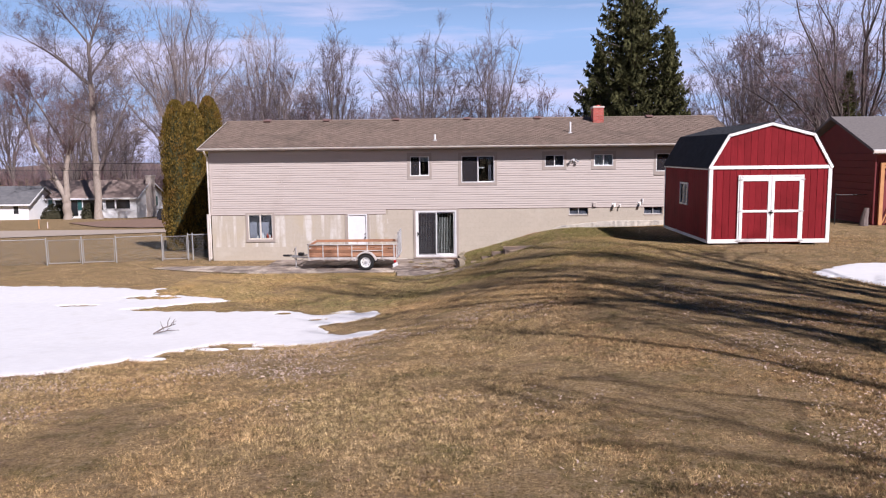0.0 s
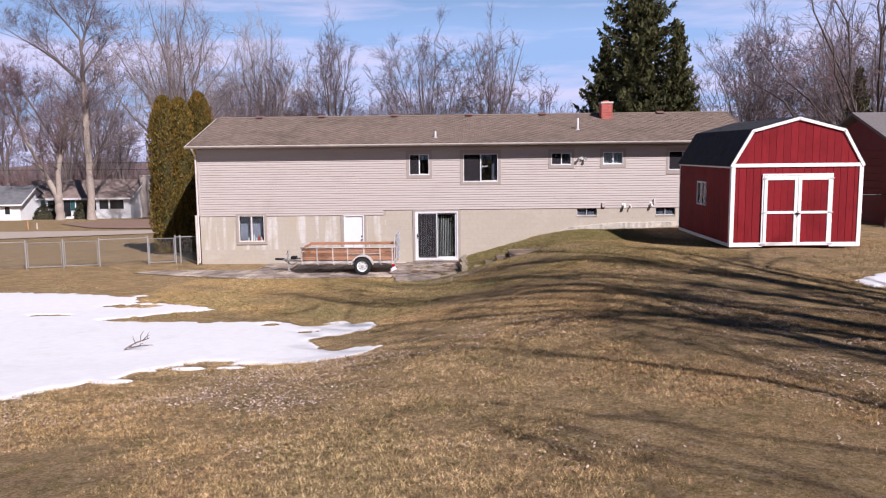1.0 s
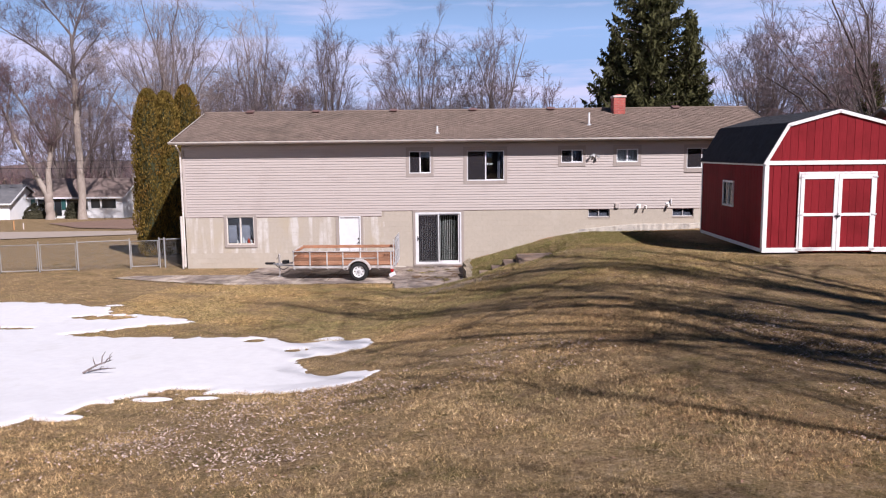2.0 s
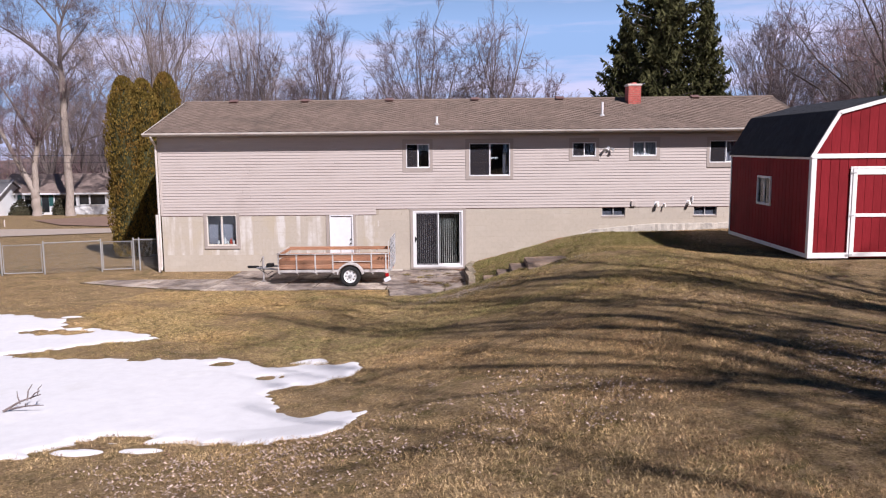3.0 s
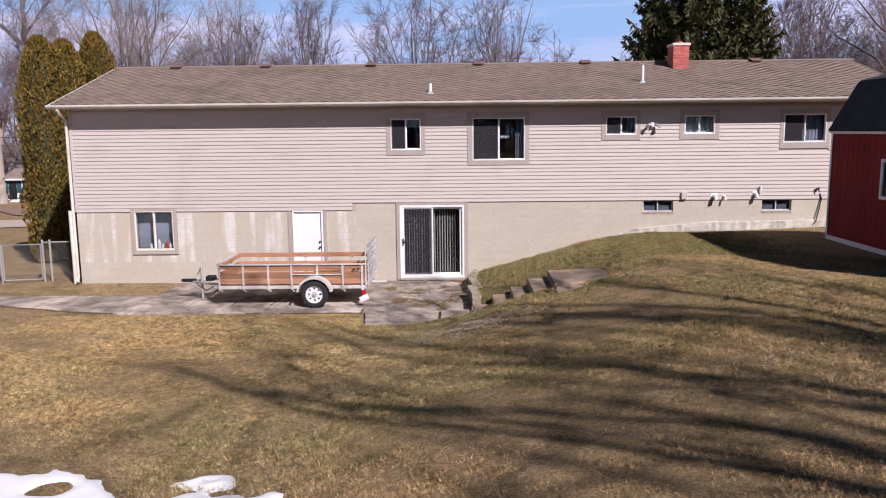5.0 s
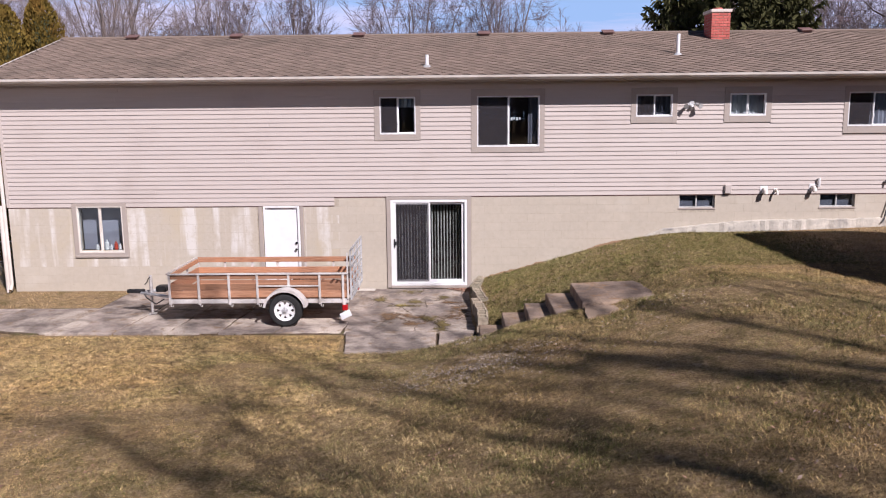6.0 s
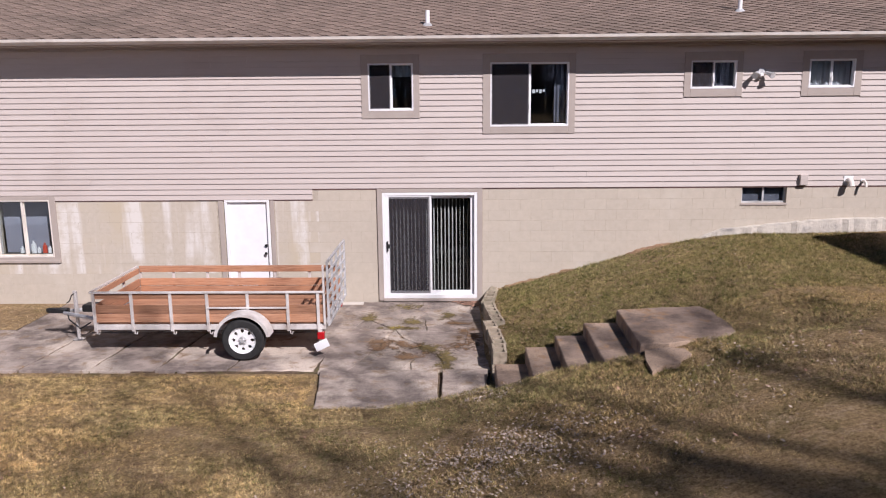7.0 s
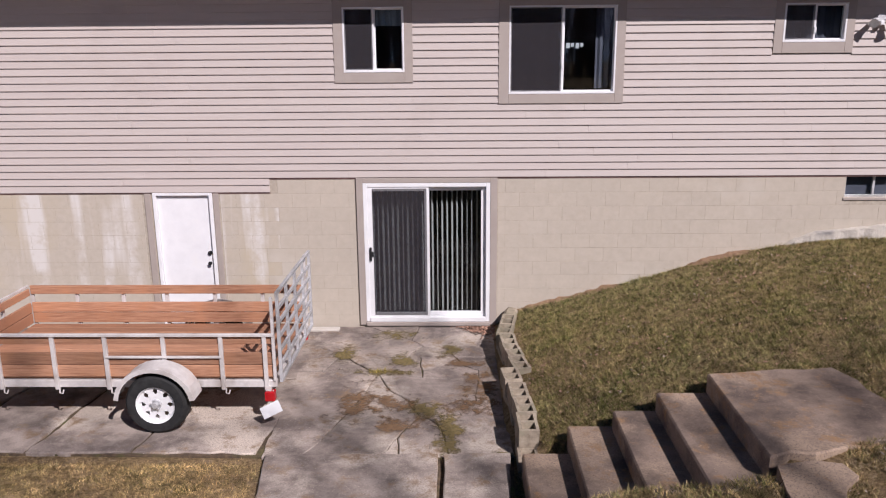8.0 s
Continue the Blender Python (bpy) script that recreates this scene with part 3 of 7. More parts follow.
def ground():
    xs = np.concatenate([-np.geomspace(400, 17, 26), np.arange(-16, 16.01, 0.2), np.geomspace(17, 400, 26)])
    ys = np.concatenate([-np.geomspace(300, 37, 16), np.arange(-36, 5.01, 0.2), np.geomspace(5.8, 600, 44)])
    gx, gy = np.meshgrid(xs, ys)
    gz = height(gx, gy)
    near = (np.abs(gx) < 30) & (gy > -60) & (gy < 30)
    rough = np.sin(gx * 2.3 + 1.7 * np.sin(gy * 1.9)) * np.sin(gy * 2.9 + gx * 0.7) * 0.012 + np.sin(gx * 0.9 + gy * 0.4) * np.sin(gy * 0.8) * 0.018
    gz = gz + np.where(near & (gy < -6), rough, 0)
    verts = np.stack([gx.ravel(), gy.ravel(), gz.ravel()], 1)
    nx, ny = len(xs), len(ys)
    i = (np.arange(ny - 1)[:, None] * nx + np.arange(nx - 1)[None, :]).ravel()
    me = bpy.data.meshes.new("ground")
    me.from_pydata(verts.tolist(), [], np.stack([i, i + 1, i + nx + 1, i + nx], 1).tolist())
    me.materials.append(M["ground"])
    me.shade_smooth()
    return tagged(new("ground", me), "dormant brown and green lawn rising into a low hill", "ground", kind="structure")


ground()

# ---- house ----
X0, X1, DEEP = -10.95, 12.2, 8.0
EAVE_Y, EAVE_Z, RIDGE_Y, RIDGE_Z = -0.52, 4.92, 4.0, 6.26
COURSE, LAP0 = 0.1025, 1.945
# openings: x0, x1, z0, z1
WINDOWS = {"small": (-2.02, -1.185, 3.60, 4.46), "large": (0.24, 1.69, 3.295, 4.46), "bath": (3.91, 4.745, 3.955, 4.46),
           "bed": (6.055, 6.89, 3.955, 4.47), "east": (8.77, 9.93, 3.70, 4.48), "basement": (-9.31, -8.22, 0.84, 1.96),
           "vent_a": (4.99, 5.83, 1.83, 2.16), "vent_b": (8.28, 9.10, 1.83, 2.16)}
SLIDER, DOOR = (-1.815, 0.0, 0.0, 2.07), (-4.84, -3.98, -0.05, 1.94)
OPENINGS = list(WINDOWS.values()) + [SLIDER, DOOR]
house = thing("house", (0, 4, 0), "long beige ranch house with vinyl siding over painted block", "house")


def pierced_wall(y0, y1, x0, x1, z0, z1, holes):
    """An upright wall of thickness y0..y1 with openings right through it."""
    s = S()
    xs = sorted({x0, x1, *[min(max(v, x0), x1) for hh in holes for v in hh[:2]]})
    zs = sorted({z0, z1, *[min(max(v, z0), z1) for hh in holes for v in hh[2:]]})
    for a, b in zip(xs, xs[1:]):
        run = None
        for c, d in zip(zs, zs[1:]):
            open_ = any(q[0] < (a + b) / 2 < q[1] and q[2] < (c + d) / 2 < q[3] for q in holes)
            if open_:
                if run:
                    s.box(a, y0, run[0], b, y1, run[1])
                run = None
            else:
                run = (run[0], d) if run else (c, d)
        if run:
            s.box(a, y0, run[0], b, y1, run[1])
    seen = {}
    for i, v in enumerate(s.v):
        seen.setdefault(v, len(seen))
    s.f = [tuple(seen[s.v[i]] for i in f) for f in s.f]
    s.v = list(seen)
    return s


wall_low = part("wall", pierced_wall(-0.0022, 0.2, X0, X1, -0.4, 2.2, OPENINGS), M["mortar"], house, "painted concrete block basement wall")
wall_up = part("wall", pierced_wall(0.0, 0.14, X0, X1, 2.2, 4.86, OPENINGS), M["trim"], house, "upper wall behind lap siding")
side_w = S().box(X0, 0.2, -0.4, X0 + 0.2, DEEP, 2.2).box(X0, 0.14, 2.2, X0 + 0.14, DEEP, 4.86)
side_w.prism([(0.14, 4.86), (DEEP, 4.86), (4.0, 6.14)], "x", X0, X0 + 0.14)
part("wall", side_w, M["siding"], house, "west gable wall")
side_e = S().box(X1 - 0.2, 0.2, -0.4, X1, DEEP, 4.86).prism([(0.14, 4.86), (DEEP, 4.86), (4.0, 6.14)], "x", X1 - 0.14, X1)
part("wall", side_e, M["siding"], house, "east gable wall")
part("wall", S().box(X0, DEEP, -0.4, X1, DEEP + 0.2, 4.86), M["siding"], house, "front wall on the street side")
# unseen inner surfaces, coloured near-black so the rooms look unlit
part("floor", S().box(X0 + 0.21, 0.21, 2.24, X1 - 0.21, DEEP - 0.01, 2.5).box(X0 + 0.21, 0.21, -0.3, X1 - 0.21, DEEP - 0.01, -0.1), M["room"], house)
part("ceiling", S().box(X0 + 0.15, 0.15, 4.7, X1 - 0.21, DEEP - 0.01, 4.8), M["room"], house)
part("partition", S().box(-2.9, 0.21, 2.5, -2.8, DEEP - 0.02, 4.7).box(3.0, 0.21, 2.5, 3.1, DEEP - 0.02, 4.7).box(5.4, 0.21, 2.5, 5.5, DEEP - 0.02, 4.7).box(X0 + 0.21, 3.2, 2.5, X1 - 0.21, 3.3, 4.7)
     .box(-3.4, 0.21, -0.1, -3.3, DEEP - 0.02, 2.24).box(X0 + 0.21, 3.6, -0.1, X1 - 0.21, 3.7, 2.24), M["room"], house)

# lap siding, course by course
TRIM = {"small": (-2.15, -1.07, 3.46, 4.62), "large": (0.10, 1.81, 3.165, 4.62), "bath": (3.79, 4.855, 3.81, 4.62), "bed": (5.93, 7.015, 3.81, 4.62), "east": (8.67, 10.03, 3.54, 4.62),
        "basement": (-9.42, -8.11, 0.73, 2.04)}
rng = random.Random(4)
k = 0
while LAP0 + k * COURSE < 4.74:
    z = LAP0 + k * COURSE
    z1 = min(z + COURSE + 0.004, 4.75)
    right = X1 if k >= 2 else -3.14
    for a, b in cut_spans(X0, right, [(t[0], t[1]) for t in TRIM.values() if t[2] < z + 0.06 < t[3]]):
        cuts = [a]
        while b - cuts[-1] > 3.9:
            cuts.append(cuts[-1] + rng.uniform(2.6, 3.7))
        cuts.append(b)
        for p, q in zip(cuts, cuts[1:]):
            dy = rng.uniform(-0.0012, 0.0012)
            part("siding_board", S().prism([(-0.005, z + 0.006), (-0.026 + dy, z), (-0.028 + dy, z + 0.006), (-0.009 + dy, z1), (-0.002, z1)], "x", p + 0.0008, q - 0.0008), M["siding"], wall_up)
    k += 1
part("corner_post", S().box(X0 - 0.02, -0.03, LAP0, X0 + 0.06, 0.1, 4.74, 0.004), M["siding"], wall_up)
part("starter_strip", S().box(-3.14, -0.012, 2.128, X1, 0.0, 2.15).box(X0, -0.012, 1.925, -3.14, 0.004, 1.945), M["vent_brown"], wall_up)


def sash_window(name, box, label, screen=True, curtain=None, trim=None, colour="white", cloth="curtain"):
    """A sliding window of two sashes in a frame, with casing, screen, panes and what hangs behind it."""
    x0, x1, z0, z1 = box
    w = part(name, S().box(x0, -0.034, z0, x0 + 0.024, 0.10, z1, 0.003).box(x1 - 0.024, -0.034, z0, x1, 0.10, z1, 0.003).box(x0 + 0.024, -0.036, z0, x1 - 0.024, 0.10, z0 + 0.034, 0.003)
             .box(x0 + 0.024, -0.034, z1 - 0.022, x1 - 0.024, 0.10, z1, 0.003), M[colour], house, label)
    mid = (x0 + x1) / 2
    part("meeting_rail", S().box(mid - 0.014, -0.02, z0 + 0.034, mid + 0.014, 0.03, z1 - 0.022, 0.003), M[colour], w)
    for a, b, y in ((x0 + 0.024, mid - 0.014, 0.0), (mid + 0.014, x1 - 0.024, 0.03)):
        part("sash", S().box(a, y - 0.012, z0 + 0.034, a + 0.014, y + 0.012, z1 - 0.022).box(b - 0.014, y - 0.012, z0 + 0.034, b, y + 0.012, z1 - 0.022)
             .box(a + 0.014, y - 0.012, z0 + 0.034, b - 0.014, y + 0.012, z0 + 0.05).box(a + 0.014, y - 0.012, z1 - 0.036, b - 0.014, y + 0.012, z1 - 0.022), M[colour], w)
        g = part("pane", S().box(a + 0.014, y - 0.003, z0 + 0.05, b - 0.014, y + 0.003, z1 - 0.036), M["glass"], w)
        g.visible_shadow = False
    part("latch", S().box(mid - 0.012, -0.034, (z0 * 2 + z1) / 3 - 0.05, mid + 0.02, -0.016, (z0 * 2 + z1) / 3 + 0.03, 0.004), M[colour], w)
    if screen:
        part("insect_screen", S().box(x0 + 0.024, -0.018, z0 + 0.034, mid - 0.014, -0.0165, z1 - 0.022), M["screen"], w)
    if trim:
        a, b, c, d = trim
        t = part("casing", S().box(a, -0.032, c, x0, 0.0, d, 0.004).box(x1, -0.032, c, b, 0.0, d, 0.004).box(x0, -0.032, c, x1, 0.0, z0, 0.004).box(x0, -0.032, z1, x1, 0.0, d, 0.004), M["trim"], w, "beige flat casing")
    if curtain:
        a, b, c, d = curtain
        s = S()
        n = max(8, int((b - a) / 0.03))
        vs = [(a + (b - a) * i / n, 0.16 + 0.018 * math.sin(i * 1.9) + 0.008 * math.sin(i * 0.7), z) for i in range(n + 1) for z in (c, d)]
        s.add(vs, [(2 * i, 2 * i + 2, 2 * i + 3, 2 * i + 1) for i in range(n)])
        s.add([(x, y + 0.012, z) for x, y, z in vs], [(2 * i, 2 * i + 1, 2 * i + 3, 2 * i + 2) for i in range(n)])
        part("curtain", s, M[cloth], w, "pale hanging curtain" if cloth == "curtain" else "grey hanging cloth", smooth=True)
    return w


sash_window("window", WINDOWS["small"], "small white sliding window with beige casing", trim=TRIM["small"], curtain=(-1.58, -1.2, 4.22, 4.45))
large = sash_window("window", WINDOWS["large"], "large white sliding window with a dark insect screen", trim=TRIM["large"], curtain=(1.44, 1.68, 3.36, 4.43), cloth="dim_cloth")
sash_window("window", WINDOWS["bath"], "small high white sliding window", trim=TRIM["bath"], curtain=(3.94, 4.73, 3.98, 4.45), cloth="dim_cloth")
sash_window("window", WINDOWS["bed"], "small high white sliding window with pale curtains", trim=TRIM["bed"], screen=False, curtain=(6.08, 6.87, 3.93, 4.45))
sash_window("window", WINDOWS["east"], "white sliding window near the east end", trim=TRIM["east"], curtain=(9.36, 9.92, 3.74, 4.46), cloth="shade_cloth")
bw = sash_window("window", WINDOWS["basement"], "off-white basement window with things on its sill", trim=TRIM["basement"], screen=False, colour="gutter")
# sheet added to lift the pane from black to its reflected grey
part("roller_shade", S().box(-9.33, 0.30, 0.80, -8.20, 0.306, 1.98), M["shade_cloth"], bw, "added grey sheet behind the glass in place of its reflection")
for i, w_ in enumerate((0.05, 0.04, 0.045, 0.035)):
    part("window_sticker", S().box(1.02 + i * 0.065, 0.036, 3.90 + 0.02 * (i % 2), 1.02 + i * 0.065 + w_, 0.038, 3.97), M["white"], large, "pale marks on the glass")
part("sill", S().box(-9.40, -0.045, 0.73, -8.13, 0.0, 0.79, 0.006), M["trim"], bw)


def block_vent(box):
    x0, x1, z0, z1 = box
    w = part("window", S().box(x0, 0.05, z0, x0 + 0.03, 0.1, z1).box(x1 - 0.03, 0.05, z0, x1, 0.1, z1).box(x0 + 0.03, 0.05, z0, x1 - 0.03, 0.1, z0 + 0.03).box(x0 + 0.03, 0.05, z1 - 0.03, x1 - 0.03, 0.1, z1)
             .box((x0 + x1) / 2 - 0.015, 0.055, z0 + 0.03, (x0 + x1) / 2 + 0.015, 0.1, z1 - 0.03), M["galv"], house, "low steel hopper window set back in the block wall")
    # added grey sheet, gives the panes the tone of their reflections
    part("backing_board", S().box(x0 + 0.01, 0.125, z0 + 0.01, x1 - 0.01, 0.14, z1 - 0.01), M["dim_cloth"], w)
    part("sill", S().box(x0 - 0.02, -0.02, z0 - 0.04, x1 + 0.02, 0.04, z0 - 0.002, 0.004), M["trim"], w)
    for a, b in ((x0 + 0.03, (x0 + x1) / 2 - 0.015), ((x0 + x1) / 2 + 0.015, x1 - 0.03)):
        part("pane", S().box(a, 0.07, z0 + 0.03, b, 0.076, z1 - 0.03), M["glass"], w).visible_shadow = False


block_vent(WINDOWS["vent_a"])
block_vent(WINDOWS["vent_b"])


def sliding_door():
    x0, x1, z0, z1 = SLIDER
    d = part("sliding_door", S().box(x0, -0.03, z0, x0 + 0.06, 0.12, z1, 0.005).box(x1 - 0.06, -0.03, z0, x1, 0.12, z1, 0.005).box(x0 + 0.06, -0.03, z1 - 0.06, x1 - 0.06, 0.12, z1, 0.005)
             .box(x0 + 0.06, -0.045, z0, x1 - 0.06, 0.12, z0 + 0.07, 0.005), M["white"], house, "white vinyl sliding patio door with vertical blinds")
    mid = (x0 + x1) / 2
    for a, b, y in ((x0 + 0.06, mid + 0.035, 0.0), (mid - 0.035, x1 - 0.06, 0.05)):
        leaf = part("door_panel", S().box(a, y - 0.018, z0 + 0.07, a + 0.07, y + 0.018, z1 - 0.06, 0.004).box(b - 0.07, y - 0.018, z0 + 0.07, b, y + 0.018, z1 - 0.06, 0.004)
                    .box(a + 0.07, y - 0.018, z0 + 0.07, b - 0.07, y + 0.018, z0 + 0.14, 0.004).box(a + 0.07, y - 0.018, z1 - 0.12, b - 0.07, y + 0.018, z1 - 0.06, 0.004), M["white"], d)
        part("pane", S().box(a + 0.07, y - 0.004, z0 + 0.14, b - 0.07, y + 0.004, z1 - 0.12), M["glass"], d).visible_shadow = False
    part("insect_screen", S().box(x0 + 0.13, -0.026, z0 + 0.1, mid, -0.0245, z1 - 0.08), M["screen"], d)
    part("handle", S().box(x0 + 0.075, -0.05, 0.93, x0 + 0.105, -0.018, 1.13, 0.006).box(x0 + 0.10, -0.036, 0.99, x0 + 0.13, -0.024, 1.07, 0.003), M["dark_metal"], d, "black pull handle")
    r = random.Random(8)
    n = 23
    for i in range(n):
        x = x0 + 0.11 + (x1 - x0 - 0.22) * i / (n - 1)
        m = pose(x, 0.24, 0, 0, 0, 79 + r.uniform(-6, 6))
        part("blind_slat", S().box(-0.042, -0.001, z0 + 0.09, 0.042, 0.001, z1 - 0.14, m=m), M["blind"], d)
    part("headrail", S().box(x0 + 0.05, 0.215, z1 - 0.14, x1 - 0.05, 0.265, z1 - 0.09), M["white"], d)
    part("casing", S().box(-1.91, -0.034, -0.05, x0, 0.004, 2.14, 0.004).box(x1, -0.034, -0.05, 0.10, 0.004, 2.14, 0.004).box(x0, -0.034, z1, x1, 0.004, 2.14, 0.004).box(x0, -0.06, -0.06, x1, 0.1, -0.002, 0.006), M["trim"], d, "beige wood casing")


sliding_door()


def back_door():
    x0, x1, z0, z1 = DOOR
    d = part("door", S().box(x0 + 0.05, 0.02, z0, x1 - 0.05, 0.065, z1 - 0.04, 0.004), M["white"], house, "plain white flush steel door")
    part("door_frame", S().box(x0, -0.03, z0, x0 + 0.05, 0.1, z1, 0.004).box(x1 - 0.05, -0.03, z0, x1, 0.1, z1, 0.004).box(x0 + 0.05, -0.03, z1 - 0.04, x1 - 0.05, 0.1, z1, 0.004), M["white"], d)
    part("threshold", S().box(x0, -0.06, z0 - 0.05, x1, 0.1, z0), M["galv"], d)
    part("casing", S().box(x0 - 0.12, -0.02, z0, x0 - 0.03, 0.004, 1.93, 0.004).box(x1 + 0.012, -0.02, z0, x1 + 0.09, 0.004, 1.93, 0.004), M["trim"], d)
    part("knob", S().tube([(x1 - 0.1, 0.02, 0.9), (x1 - 0.1, -0.035, 0.9)], [0.014, 0.03], 12), M["dark_metal"], d, "dark round knob", smooth=True)
    part("deadbolt", S().tube([(x1 - 0.1, 0.02, 1.05), (x1 - 0.1, -0.01, 1.05)], 0.028, 12), M["dark_metal"], d, smooth=True)
    part("kick_rail", S().box(x0 + 0.05, 0.012, z0 + 0.01, x1 - 0.05, 0.02, z0 + 0.10, 0.002), M["galv"], d)


back_door()

# roof
slope = (RIDGE_Z - EAVE_Z) / (RIDGE_Y - EAVE_Y)
XR0, XR1 = X0 - 0.3, X1 + 0.3
ang = math.degrees(math.atan(slope))
# roof base coloured darker, so shade lines show between the shingles
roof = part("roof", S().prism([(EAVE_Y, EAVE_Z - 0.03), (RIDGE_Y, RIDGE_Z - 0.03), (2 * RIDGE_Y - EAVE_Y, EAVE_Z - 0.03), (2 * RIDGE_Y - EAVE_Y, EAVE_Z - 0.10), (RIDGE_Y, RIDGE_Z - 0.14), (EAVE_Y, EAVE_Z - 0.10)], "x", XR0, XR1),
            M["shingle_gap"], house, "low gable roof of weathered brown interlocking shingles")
part("soffit", S().box(XR0, EAVE_Y + 0.026, 4.795, XR1, 0.0, 4.81), M["soffit"], house)
part("fascia", S().box(XR0, EAVE_Y, 4.79, XR1, EAVE_Y + 0.025, 4.875), M["soffit"], house)
part("gutter", S().prism([(EAVE_Y - 0.002, 4.81), (EAVE_Y - 0.055, 4.81), (EAVE_Y - 0.08, 4.84), (EAVE_Y - 0.105, 4.86), (EAVE_Y - 0.115, 4.905), (EAVE_Y - 0.105, 4.908), (EAVE_Y - 0.095, 4.865), (EAVE_Y - 0.072, 4.845), (EAVE_Y - 0.05, 4.818), (EAVE_Y - 0.002, 4.818)], "x", XR0 - 0.02, XR1 + 0.02),
     M["gutter"], house, "off-white rain gutter along the eave")
part("rake_board", S().prism([(EAVE_Y, EAVE_Z - 0.12), (RIDGE_Y, RIDGE_Z - 0.16), (RIDGE_Y, RIDGE_Z - 0.02), (EAVE_Y, EAVE_Z - 0.01)], "x", XR0 - 0.025, XR0 - 0.001), M["gutter"], house)
part("downspout", S().tube([(X0 - 0.03, EAVE_Y - 0.04, 4.79), (X0 - 0.03, EAVE_Y + 0.02, 4.70), (X0 - 0.05, -0.09, 4.50), (X0 - 0.05, -0.09, 0.1), (X0 - 0.03, -0.2, -0.03)], 0.04, 8), M["gutter"], house, "white downspout at the corner", smooth=True)
part("drain_pipe", S().tube([(X0 - 0.14, -0.08, -0.1), (X0 - 0.14, -0.08, 2.0)], 0.055, 10), M["gutter"], house, smooth=True)


def roof_pose(x, u, lift):
    """A place on the south slope, u metres up from the eave."""
    c, sn = math.cos(radians(ang)), math.sin(radians(ang))
    return pose(x, EAVE_Y + u * c - lift * sn, EAVE_Z - 0.03 + u * sn + lift * c, ang, 0, 0)


for x, u in ((-9.2, 4.55), (-6.3, 4.55), (-2.9, 4.55), (0.55, 4.55), (3.95, 4.55), (9.35, 4.55)):
    m = roof_pose(x, u, 0.0)
    v = part("roof_vent", S().box(-0.19, -0.2, 0.0, 0.19, 0.2, 0.012, m=m).box(-0.13, -0.12, 0.012, 0.13, 0.13, 0.08, 0.01, m=m), M["vent_brown"], house, "low brown roof vent")
    part("hood", S().box(-0.17, -0.17, 0.08, 0.17, 0.16, 0.105, 0.008, m=m), M["vent_brown"], v)
for x, u, hh in ((-0.92, 0.95, 0.34), (5.2, 1.95, 0.62)):
    b = roof_pose(x, u, 0).translation
    p = part("vent_pipe", S().tube([b - Vector((0, 0, 0.05)), b + Vector((0, 0, hh * 0.8))], 0.042, 12), M["white"], house, "white plastic vent pipe", smooth=True)
    part("flashing", S().tube([b + Vector((0, 0, -0.03)), b + Vector((0, 0, 0.05))], [0.14, 0.05], 12), M["galv"], p, smooth=True)

# chimney of single bricks
chim = part("chimney", S().box(6.52, 3.02, 5.6, 7.00, 3.62, 6.64), M["mortar"], house, "short red brick chimney with a pale cap")
part("cap", S().box(6.48, 2.98, 6.64, 7.04, 3.66, 6.72, 0.01), M["cap"], chim)
part("flue", S().tube([(6.76, 3.32, 6.72), (6.76, 3.32, 6.78)], 0.13, 14), M["brick"], chim, smooth=True)
for row in range(11):
    z = 5.86 + row * 0.07
    for i in range(3):
        off = 0.1 if row % 2 else 0.0
        a, b = max(6.515, 6.515 + i * 0.205 - off), min(7.005, 6.515 + i * 0.205 + 0.195 - off)
        part("brick", S().box(a, 3.008, z, b, 3.05, z + 0.06, 0.004), M["brick"], chim)
        part("brick", S().box(6.508, 3.06 + i * 0.19, z, 6.55, 3.06 + i * 0.19 + 0.18, z + 0.06, 0.004), M["brick"], chim)

# things fixed to the wall
box1 = part("junction_box", S().box(6.03, -0.09, 2.17, 6.18, -0.01, 2.37, 0.008), M["siding"], house, "beige electrical box")


def pipe_hood(x, z, r=0.05):
    v = part("vent_hood", S().tube([(x, -0.005, z), (x, -0.09, z), (x, -0.14, z - 0.03), (x, -0.16, z - 0.10)], r, 10), M["gutter"], house, "off-white plastic wall vent elbow", smooth=True)
    part("collar", S().box(x - r * 1.6, -0.03, z - r * 1.6, x + r * 1.6, -0.018, z + r * 1.6, 0.003), M["white"], v)


pipe_hood(6.95, 2.25, 0.055)
pipe_hood(7.22, 2.24, 0.025)
pipe_hood(8.08, 2.30, 0.05)
part("vent_pipe", S().tube([(8.2, -0.005, 2.33), (8.2, -0.07, 2.33), (8.2, -0.08, 2.36), (8.2, -0.08, 2.52)], 0.03, 8), M["white"], house, smooth=True)
part("hose_bib", S().tube([(9.78, 0.0, 2.43), (9.78, -0.1, 2.43), (9.78, -0.13, 2.38)], 0.022, 8).box(9.74, -0.12, 2.44, 9.82, -0.06, 2.47, 0.004), M["dark_metal"], house, "small dark outdoor tap")
part("cable", S().tube([(9.86, -0.02, 2.3), (9.9, -0.05, 2.15), (9.84, -0.06, 1.85), (9.76, -0.09, 1.52), (9.7, -0.12, 1.46)], 0.018, 6), M["dark_metal"], house, "dark cable hanging down the wall", smooth=True)
flood = part("flood_light", S().tube([(5.17, -0.02, 4.25), (5.17, -0.075, 4.25)], 0.06, 14), M["galv"], house, "twin-headed grey flood light", smooth=True)
